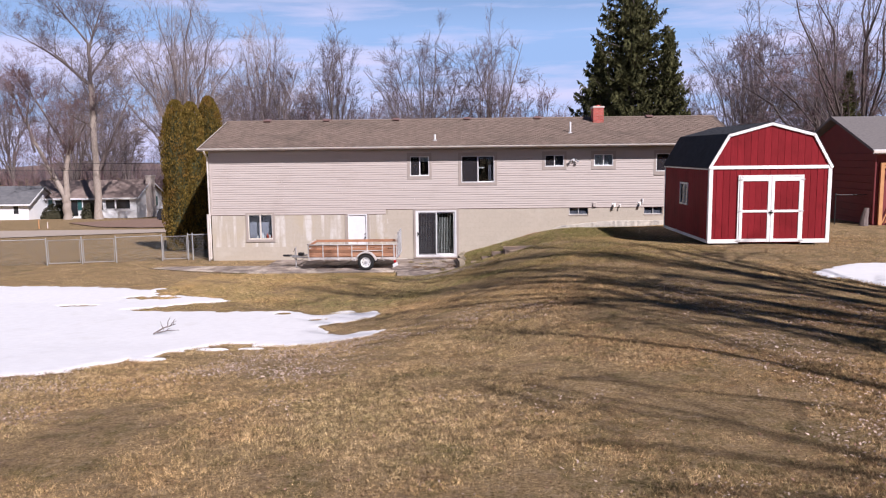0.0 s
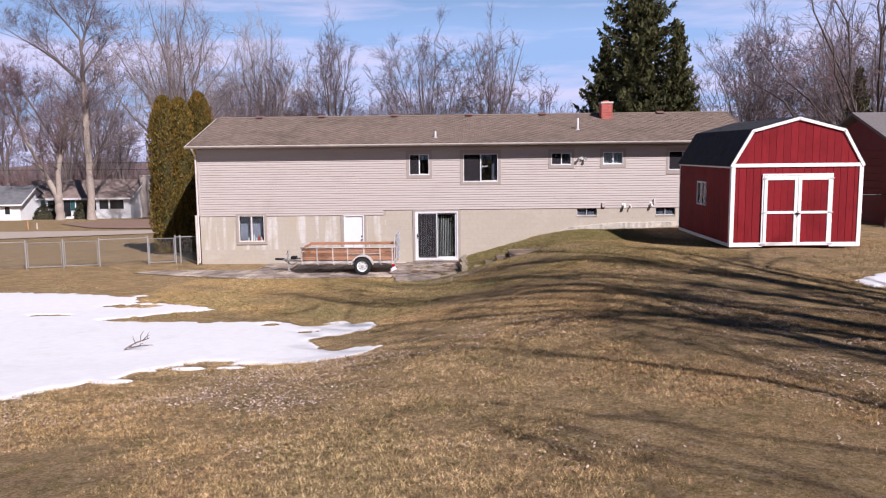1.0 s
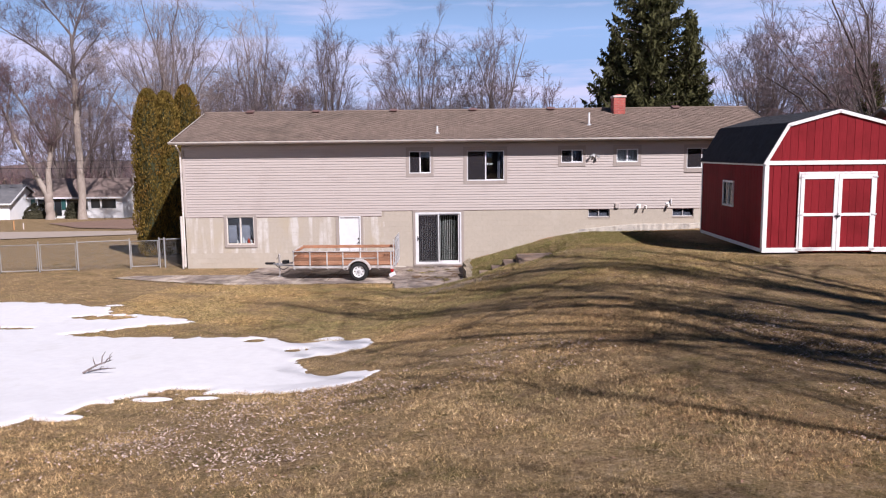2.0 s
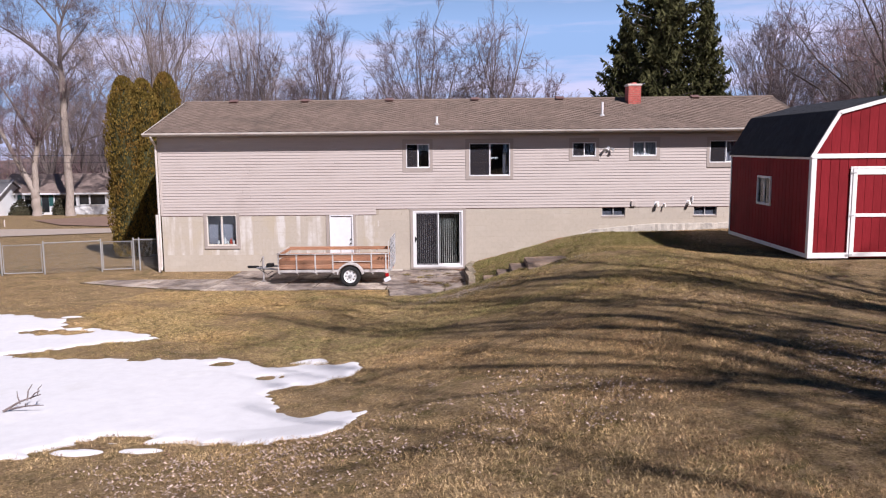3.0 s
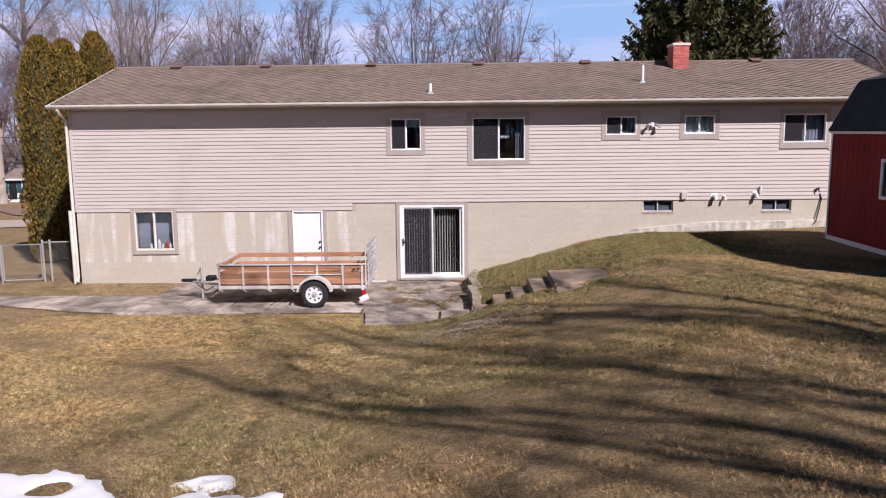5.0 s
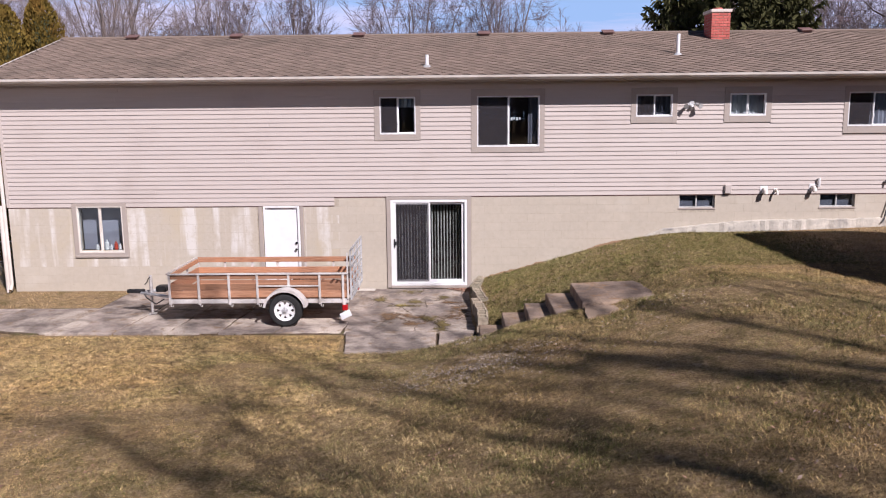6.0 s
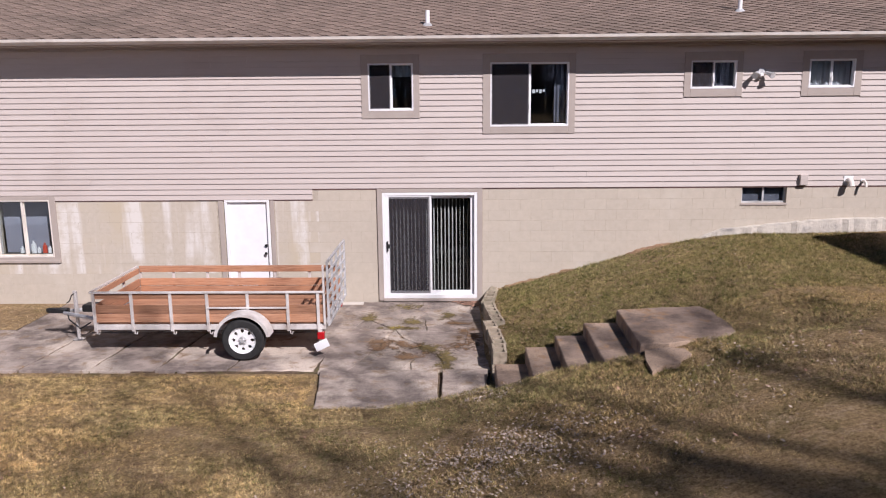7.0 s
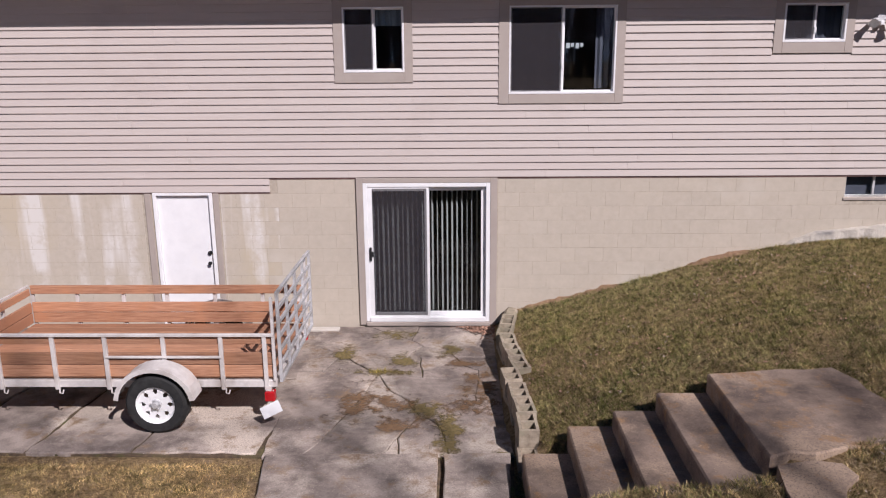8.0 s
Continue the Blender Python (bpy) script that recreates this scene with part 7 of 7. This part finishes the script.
def patchy(x, y, cell, seed):
    """Smooth random values from 0 to 1 over the plan."""
    g = np.random.RandomState(seed).rand(97, 89)
    u, v = np.asarray(x) / cell + 500.3, np.asarray(y) / cell + 500.7
    i, j = np.floor(u).astype(int), np.floor(v).astype(int)
    a, b = u - i, v - j
    a, b = a * a * (3 - 2 * a), b * b * (3 - 2 * b)
    i0, i1, j0, j1 = i % 97, (i + 1) % 97, j % 89, (j + 1) % 89
    return (g[i0, j0] * (1 - a) + g[i1, j0] * a) * (1 - b) + (g[i0, j1] * (1 - a) + g[i1, j1] * a) * b


# ---- snow ----
def inside(px_, py_, poly):
    res = np.zeros(px_.shape, bool)
    n = len(poly)
    for i in range(n):
        (xa, ya), (xb, yb) = poly[i], poly[(i + 1) % n]
        c = ((ya > py_) != (yb > py_)) & (px_ < (xb - xa) * (py_ - ya) / (yb - ya + 1e-12) + xa)
        res ^= c
    return res


def wobble(x, y, a):
    return a * (np.sin(x * 3.1 + 2.0 * np.sin(y * 2.3)) * 0.5 + 0.35 * np.sin(x * 7.3 + y * 5.1) + 0.3 * np.sin(y * 11.7 - x * 4.3 + 1.0) + 0.18 * np.sin(x * 19 + y * 23))


def snow_patch(outline, bare, x0, x1, y0, y1, label, deep=0.056, step=0.048, bits=()):
    xs, ys = np.arange(x0, x1, step), np.arange(y0, y1, step)
    gx, gy = np.meshgrid(xs, ys)
    wx, wy = gx + wobble(gx, gy, 0.07), gy + wobble(gy + 5, gx, 0.07)
    f = inside(wx, wy, outline)
    f = f.astype(float)
    for _ in range(26):
        q = np.pad(f, 1, mode="edge")
        f = (q[:-2, 1:-1] + q[2:, 1:-1] + q[1:-1, :-2] + q[1:-1, 2:]) / 4
    f = (f + 3.4 * f * (1 - f) * (0.5 * patchy(gx, gy, 0.8, 30) + 0.8 * patchy(gx, gy, 0.33, 31) + 1.0 * patchy(gx, gy, 0.12, 32) - 1.15) > 0.5)
    for bx, by, a, b in bare:
        f &= ((gx - bx) / a) ** 2 + ((gy - by) / b) ** 2 > 1.3 * patchy(gx, gy, 0.3, 35) + 0.9 * patchy(gx, gy, 0.12, 36) - 0.55
    for bx, by, a, b in bits:
        f |= ((gx - bx) / a) ** 2 + ((gy - by) / b) ** 2 < 0.4 + 0.9 * patchy(gx, gy, 0.2, 37)
    f = f.astype(float)
    for _ in range(2):
        g = np.pad(f, 1, mode="edge")
        f = (g[:-2, 1:-1] + g[2:, 1:-1] + g[1:-1, :-2] + g[1:-1, 2:] + 2 * g[1:-1, 1:-1]) / 6
    g = f.copy()
    for _ in range(8):
        q = np.pad(g, 1, mode="edge")
        g = (q[:-2, 1:-1] + q[2:, 1:-1] + q[1:-1, :-2] + q[1:-1, 2:]) / 4
    z = height(gx, gy) - 0.05 + deep * (0.85 * f + 0.55 * g) + 0.009 * patchy(gx, gy, 0.6, 33) + 0.006 * patchy(gx, gy, 0.19, 34)
    keep = f > 0.02
    nx = len(xs)
    idx = np.arange(gx.size).reshape(gx.shape)
    cell = keep[:-1, :-1] | keep[1:, :-1] | keep[:-1, 1:] | keep[1:, 1:]
    i = idx[:-1, :-1][cell]
    me = bpy.data.meshes.new("snow_patch")
    used = np.unique(np.concatenate([i, i + 1, i + nx, i + nx + 1]))
    rank = np.zeros(gx.size, int)
    rank[used] = np.arange(len(used))
    me.from_pydata(np.stack([gx.ravel()[used], gy.ravel()[used], z.ravel()[used]], 1).tolist(), [], np.stack([rank[i], rank[i + 1], rank[i + nx + 1], rank[i + nx]], 1).tolist())
    me.materials.append(M["snow"])
    me.shade_smooth()
    return tagged(new("snow_patch", me), label, "snow", kind="stuff"), (xs, ys, f)


SNOW = [(-26, -7.2), (-16, -7.9), (-14.2, -7.9), (-12.1, -8.35), (-10.9, -8.85), (-10.2, -9.1), (-9.55, -10.05), (-8.9, -10.2), (-7.95, -10.65), (-7.3, -11.05), (-6.6, -11.0), (-7.1, -11.4), (-7.8, -11.7), (-8.25, -12.3), (-9.8, -12.95), (-8.4, -13.2),
        (-6.4, -13.5), (-5.3, -13.3), (-5.0, -13.15), (-4.3, -13.35), (-4.05, -14.0), (-3.7, -13.9), (-3.45, -14.05), (-3.3, -13.6), (-2.85, -13.5), (-2.7, -14.0), (-2.3, -14.3), (-2.2, -13.7), (-1.95, -14.3), (-2.0, -14.95), (-2.6, -15.6), (-3.3, -15.65),
        (-3.3, -16.1), (-2.85, -16.6), (-2.75, -17.2), (-1.5, -17.85), (-1.4, -18.15), (-1.8, -18.75), (-2.0, -19.3), (-2.3, -18.85), (-2.85, -18.95), (-3.4, -18.35), (-4.4, -18.45), (-5.3, -18.4), (-5.7, -19.2), (-6.4, -20.2), (-7.0, -21.1), (-7.8, -21.55), (-12, -22.6), (-26, -23.5)]
BARE = [(-11.2, -12.1, 0.75, 0.22), (-9.4, -10.72, 0.95, 0.30), (-4.65, -13.85, 0.27, 0.17), (-3.45, -14.9, 0.27, 0.24), (-4.7, -18.2, 0.5, 0.16), (-3.5, -13.85, 0.7, 0.36), (-2.0, -13.9, 0.5, 0.3), (-2.75, -13.95, 0.3, 0.16)]
snow_a, field_a = snow_patch(SNOW, BARE, -26.5, -1.0, -24, -6.9, "melting white snow patch with a ragged edge on the lawn", bits=((-9.9, -8.95, 0.4, 0.16), (-5.0, -18.8, 0.35, 0.14), (-4.2, -18.75, 0.28, 0.12), (-5.9, -19.9, 0.45, 0.18)))
snow_b, field_b = snow_patch([(8.3, -16.5), (9.6, -15.2), (11, -14.7), (15, -14.5), (15, -19.5), (11, -19.0), (9.2, -18.1), (8.7, -17.2)], [(9.0, -15.6, 0.3, 0.2)], 7.5, 15.5, -20, -13.8, "small melting snow patch beside the shed")
br = random.Random(31)
tw = Shape()
bp = Vector((-6.9, -17.1, h(-6.9, -17.1) + 0.06))
for a, b, c in (((0, 0, 0), (0.55, 0.35, 0.22), 0.02), ((0.35, 0.22, 0.14), (0.4, 0.35, 0.42), 0.012), ((0.4, 0.25, 0.16), (0.62, 0.2, 0.34), 0.012), ((0.1, 0.05, 0.03), (0.75, 0.06, 0.10), 0.014), ((0.4, 0.06, 0.07), (0.55, -0.1, 0.18), 0.01), ((0.5, 0.32, 0.2), (0.5, 0.5, 0.36), 0.009), ((0.25, 0.15, 0.1), (0.12, 0.3, 0.3), 0.01)):
    a, b = bp + Vector(a) * 0.78, bp + Vector(b) * 0.78
    tw.tube([a, a.lerp(b, 0.5) + Vector((br.uniform(-0.03, 0.03), 0, 0.02)), b], [c, c * 0.8, c * 0.4], 5)
solid("fallen_branch", tw, M["bark_grey"], bp, "small fallen forked branch lying on the snow", "branch")


# ---- grass and leaf litter ----
def snow_at(x, y):
    res = np.zeros(x.shape)
    for xs, ys, f in (field_a, field_b):
        i, j = np.searchsorted(ys, y) - 1, np.searchsorted(xs, x) - 1
        ok = (i >= 0) & (i < len(ys)) & (j >= 0) & (j < len(xs))
        res[ok] = np.maximum(res[ok], f[np.clip(i, 0, len(ys) - 1)[ok], np.clip(j, 0, len(xs) - 1)[ok]])
    return res


PAVED = [[(-13.0, -2.2), (-11.4, -2.9), (-8.9, -3.66), (-2.42, -3.78), (-2.2, -5.36), (0.02, -5.15), (0.12, -3.8), (0.18, 0.1), (-8.1, 0.1), (-8.15, -1.75), (-12.4, -1.78)],
         [(0.12, -4.3), (0.05, -0.1), (0.32, -0.05), (0.36, -4.3)],
         [(0.14, -5.34), (1.0, -5.46), (1.4, -5.84), (1.8, -5.86), (1.82, -6.36), (2.14, -6.12), (2.30, -5.9), (2.4, -5.64), (3.05, -5.34), (3.1, -4.2), (1.9, -4.2), (1.38, -4.2), (0.6, -4.15), (0.14, -4.3)],
         [(8.04, -9.65), (11.9, -9.65), (11.9, -4.25), (8.04, -4.25)]]


def free_lawn(x, y):
    ok = (y < -0.06) & (snow_at(x, y) < 0.5)
    for poly in PAVED:
        ok &= ~inside(x, y, poly)
    return ok


def slivers(name, x, y, ln, wd, lean, mat, label, flat=False, seed=1, lift=0.0):
    """Many single blades or leaves in one mesh."""
    g = np.random.RandomState(seed + 5000)
    n = len(x)
    z = height(x, y) + lift
    a = g.uniform(0, 2 * np.pi, n)
    b = g.uniform(0, 2 * np.pi, n)
    dx, dy = np.cos(a), np.sin(a)
    root = np.stack([x, y, z], 1)
    if flat:
        t = g.uniform(-0.5, 0.5, n)
        u = np.stack([dx, dy, t], 1) * ln[:, None]
        w = np.stack([-dy, dx, g.uniform(-0.6, 0.6, n)], 1) * wd[:, None]
        root[:, 2] += 0.012 + np.abs(u[:, 2]) * 0.4
        v = np.stack([root - u * 0.5, root + w * 0.5 + u * 0.1, root + u * 0.5, root - w * 0.5 + u * 0.05], 1).reshape(-1, 3)
        k = 4
    else:
        w = np.stack([-np.sin(b), np.cos(b), 0 * b], 1) * wd[:, None] * 0.5
        tip = root + np.stack([dx * lean * ln, dy * lean * ln, ln * np.sqrt(np.clip(1 - lean ** 2, 0.05, 1))], 1)
        root[:, 2] -= 0.008
        v = np.stack([root - w, root + w, tip], 1).reshape(-1, 3)
        k = 3
    me = bpy.data.meshes.new(name)
    me.vertices.add(n * k)
    me.vertices.foreach_set("co", v.astype(np.float32).ravel())
    me.loops.add(n * k)
    me.loops.foreach_set("vertex_index", np.arange(n * k, dtype=np.int32))
    me.polygons.add(n)
    me.polygons.foreach_set("loop_start", np.arange(0, n * k, k, dtype=np.int32))
    me.update()
    me.validate()
    me.materials.append(M[mat])
    return tagged(new(name, me), label, name.split("_")[0], kind="stuff")


def scatter(seed, count, x0, x1, y0, y1):
    g = np.random.RandomState(seed)
    x, y = g.uniform(x0, x1, count), g.uniform(y0, y1, count)
    ok = free_lawn(x, y)
    return x[ok], y[ok], g


for seed, count, box, size in ((1, 520000, (-9.5, 6.5, -32.0, -24.0), 0.06), (2, 420000, (-9, 9, -24.0, -14.0), 0.07), (3, 480000, (-9, 8, -14.0, -4.0), 0.07), (4, 320000, (0.2, 8, -4.2, 0.0), 0.075), (5, 150000, (-18, -5, -27, 0), 0.075), (6, 60000, (6, 16, -24, 0), 0.085), (7, 45000, (0.0, 5.0, -7.4, -4.2), 0.08)):
    x, y, g = scatter(seed, count, *box)
    if seed in (4, 7):
        ok = g.uniform(0, 1, len(x)) > (ease(5.5, 8, x) if seed == 4 else ease(-5.8, -7.4, y) + ease(3.2, 5, x))
        x, y = x[ok], y[ok]
    tuft = 0.25 + 0.55 * patchy(x, y, 0.45, 3) + 0.7 * patchy(x, y, 0.13, 4)
    ln = 0.68 * size * g.uniform(0.45, 1.6, len(x)) * np.clip(tuft, 0.35, 1.3)
    slivers("grass", x, y, ln, g.uniform(0.004, 0.009, len(x)) * (1.5 if seed in (5, 6) else 1.0), g.uniform(0.6, 0.99, len(x)), "grass_green" if seed in (4, 7) else "grass_mid" if seed == 3 else "grass", "short dormant lawn grass, tan with green patches", seed=seed)

# golden turf on the low lawn, browner turf on the near hill
for seed, count, box, mat, cut in ((8, 340000, (-10, -1.0, -12.5, -3.9), "grass_gold", 0.3), (9, 270000, (0.5, 8, -32, -17), "grass_brown", 0.35)):
    x, y, g = scatter(seed, count, *box)
    ok = 0.6 * patchy(x, y, 1.3, 41) + 0.4 * patchy(x, y, 0.3, 42) + g.uniform(-0.15, 0.15, len(x)) > cut + (0.6 * ease(-3.2, -1.2, x) + 0.5 * ease(-11, -12.5, y) if seed == 8 else 0.6 * ease(2.5, 0.5, x) + 0.5 * ease(-20, -17, y))
    x, y = x[ok], y[ok]
    slivers("grass", x, y, g.uniform(0.018, 0.052, len(x)), g.uniform(0.004, 0.008, len(x)), g.uniform(0.6, 0.99, len(x)), mat, "short golden turf" if seed == 8 else "short brown dormant turf", seed=seed)

# green tufts coming through below the slope
x, y, g = scatter(21, 120000, -5.0, 5.5, -13.0, -5.2)
ok = 0.7 * patchy(x, y, 1.5, 43) + 0.3 * patchy(x, y, 0.35, 44) + g.uniform(-0.12, 0.12, len(x)) > 0.51
x, y = x[ok], y[ok]
slivers("grass", x, y, g.uniform(0.03, 0.075, len(x)), g.uniform(0.005, 0.009, len(x)), g.uniform(0.5, 0.97, len(x)), "grass_green", "green tufts in the dormant lawn", seed=21)

# leaves lie in drifts, thicker in some hollows
for seed, count, box, mat, cut in ((11, 60000, (-7, 8, -32, -6), "leaf_litter", 1.1), (13, 9000, (-7, 8, -32, -6), "brown_leaf", 0.75), (14, 2600, (-2.5, 0.5, -20.5, -18.3), "leaf_litter", 0.9), (15, 3500, (0.3, 4.5, -4.3, -0.1), "leaf_grey", 1.22), (16, 5000, (0.3, 4.5, -4.3, -0.1), "brown_leaf", 0.9), (19, 120000, (-6, 7.5, -32, -17), "leaf_pale", 1.06), (20, 2000, (0.0, 4.0, -9, -5.3), "leaf_grey", 1.12), (22, 16000, (-8.5, 0.5, -23.0, -19.2), "leaf_pale", 0.85), (23, 9000, (-9.5, -5.0, -27, -20), "leaf_litter", 1.0)):
    x, y, g = scatter(seed, count, *box)
    ok = 0.75 * patchy(x, y, 1.7, 21) + 0.55 * patchy(x, y, 0.42, 22) + g.uniform(0, 0.9, len(x)) > cut + 0.46 + (0.24 * ease(3.8, -0.5, x) if seed in (11, 19) else 0)
    x, y = x[ok], y[ok]
    slivers("leaf_litter", x, y, (0.75 if seed in (15, 16) else 0.95) * g.uniform(0.02, 0.058, len(x)), g.uniform(0.011, 0.027, len(x)), None, mat, "scattered dry curled fallen leaves", flat=True, seed=seed, lift=0.015)
g = np.random.RandomState(12)
n_ = 3000
x, y = np.concatenate([0.0 + g.normal(0, 0.62, n_), 0.05 + g.normal(0, 0.2, 260)]), np.concatenate([-7.75 + g.normal(0, 0.42, n_), -5.75 + g.normal(0, 0.14, 260)])
ok = free_lawn(x, y) & (patchy(x, y, 0.17, 23) + g.uniform(-0.3, 0.3, len(x)) > 0.4)
x, y = x[ok], y[ok]
slivers("leaf_litter", x, y, g.uniform(0.018, 0.048, len(x)), g.uniform(0.011, 0.025, len(x)), None, "leaf_grey", "drift of grey-brown leaves at the foot of the slope", flat=True, seed=12, lift=0.02)
g = np.random.RandomState(17)
n_ = 420
x = -0.12 + g.normal(0, 0.13, n_)
y = -0.10 - np.abs(g.normal(0, 0.2, n_)) * np.clip((x + 0.5) / 0.5, 0.15, 1)
slivers("leaf_litter", np.minimum(x, 0.06), y, g.uniform(0.03, 0.07, n_), g.uniform(0.02, 0.045, n_), None, "brown_leaf", "dry brown leaves blown into the patio corner", flat=True, seed=17, lift=0.06)
tf = np.random.RandomState(18)
n_ = 150
slivers("grass", -1.46 + tf.normal(0, 0.06, n_), -1.74 + tf.normal(0, 0.03, n_), tf.uniform(0.03, 0.08, n_), tf.uniform(0.005, 0.011, n_), tf.uniform(0.4, 0.95, n_), "yellow_blade", "small yellow tuft growing from a patio crack", seed=18, lift=0.05)

sv, sn = [], 70
sg = random.Random(41)
for i in range(sn + 1):
    x = 0.34 + 3.6 * i / sn
    for yy, dz in ((-0.005, 0.05), (-0.06, 0.045), (-0.13 - sg.uniform(0, 0.05), 0.02), (-0.22 - sg.uniform(0, 0.09), -0.03)):
        clump = 1.7 * float(patchy(x, yy, 0.45, 51)) - 0.75 + 0.5 * float(patchy(x, yy, 0.12, 52))
        sv.append((x, yy, h(x, yy) - 0.02 + dz * clump * 1.8 + sg.uniform(-0.012, 0.012)))
solid("soil_strip", S().add(sv, [(4 * i + j, 4 * i + 4 + j, 4 * i + 5 + j, 4 * i + 1 + j) for i in range(sn) for j in range(3)]), M["soil"], (2, -0.1, 0.6), "bare reddish soil along the foot of the wall", "soil", kind="stuff", smooth=True)

# ---- blocks of the basement wall ----
BX, BZ = 0.406, 0.203
full = mesh_of("block", S().box(0, -0.004, 0, BX - 0.004, 0.0058, BZ - 0.004, 0.0012), M["block"])
full_wash = mesh_of("block", S().box(0, -0.004, 0, BX - 0.004, 0.0058, BZ - 0.004, 0.0012), M["block_wash"])
rest, rest_wash, count = Shape(), Shape(), 0
AVOID = OPENINGS + [(-1.93, 0.11, -0.1, 2.15), (-5.0, -3.87, -0.1, 1.95)]
for row in range(11):
    z = -0.105 + row * BZ
    ztop = min(z + BZ - 0.004, 2.127)
    x = X0 + (0.0 if row % 2 else -BX / 2)
    while x < X1:
        a, b = max(x, X0), min(x + BX - 0.004, X1)
        zt = min(ztop, 1.92) if (a + b) / 2 < -3.14 else ztop
        holes = [(o[0] - 0.002, o[1] + 0.002) for o in AVOID if o[2] - 0.03 < (z + ztop) / 2 < o[3] + 0.03]
        if zt - z > 0.03:
            for p, q in cut_spans(a, b, holes):
                if -5.6 < (p + q) / 2 < 4.4 and count < 300:
                    if q - p > BX - 0.01 and zt - z > BZ - 0.01:
                        ob = new("block", full_wash if p < -3.4 and z > 0.4 else full)
                        ob.parent, ob.location = wall_low, Vector((p, 0, z)) - ORIGIN[wall_low]
                    else:
                        part("block", S().box(p, -0.004, z, q, 0.0058, zt, 0.0012), M["block_wash" if p < -3.4 and z > 0.4 else "block"], wall_low)
                    count += 1
                else:
                    (rest_wash if p < -3.4 and z > 0.4 else rest).box(p, -0.004, z, q, 0.0058, zt, 0.0012)
        x += BX
part("blockwork", rest, M["block"], wall_low, kind="stuff")
part("blockwork", rest_wash, M["block_wash"], wall_low, kind="stuff")
# ---- roof shingles ----
SW, SH = 0.34, 0.205
piece = [(-SW * 0.50, 0.10), (-SW * 0.27, -0.004), (0, -0.115), (SW * 0.27, -0.004), (SW * 0.50, 0.10), (SW * 0.30, 0.20), (-SW * 0.30, 0.20)]


def shingle_shape(s, m, lift):
    low = [(u * 0.97, v * 0.97, 0.002 + lift if v > 0.15 else 0.006 + lift) for u, v in piece]
    top = [(u * 0.97, v * 0.97, 0.004 + lift if v > 0.15 else 0.019 + lift) for u, v in piece]
    vs = [tuple(m @ Vector(p)) for p in low + top]
    s.add(vs, [(k, (k + 1) % 7, 7 + (k + 1) % 7, 7 + k) for k in range(7)] + [tuple(range(7, 14))])


one = Shape()
shingle_shape(one, Matrix.Identity(4), 0.0)
one_mesh = mesh_of("shingle", one, M["shingle"])
rest, count = Shape(), 0
rs = random.Random(77)
u, row = 0.11, 0
while u < 4.72:
    x = XR0 + SW / 2 + (SW / 2 if row % 2 else 0)
    while x < XR1 - SW / 2 + 0.01:
        m = roof_pose(x + rs.uniform(-0.006, 0.006), u + rs.uniform(-0.006, 0.006), rs.uniform(0.0, 0.004)) @ Matrix.Rotation(rs.uniform(-0.02, 0.02), 4, "Z")
        if -4.2 < x < 4.6 and row < 13 and count < 300:
            ob = new("shingle", one_mesh)
            ob.parent = roof
            ob.matrix_basis = Matrix.Translation(-ORIGIN[roof]) @ m
            count += 1
        else:
            shingle_shape(rest, m, 0.0)
        x += SW
    u += SH * 0.5 * 1.45
    row += 1
part("shingles", rest, M["shingle"], roof, kind="stuff")
part("ridge_cap", S().prism([(RIDGE_Y - 0.14, RIDGE_Z - 0.055), (RIDGE_Y, RIDGE_Z + 0.0), (RIDGE_Y + 0.14, RIDGE_Z - 0.055), (RIDGE_Y + 0.14, RIDGE_Z - 0.035), (RIDGE_Y, RIDGE_Z + 0.02), (RIDGE_Y - 0.14, RIDGE_Z - 0.035)], "x", XR0, XR1), M["shingle"], roof)
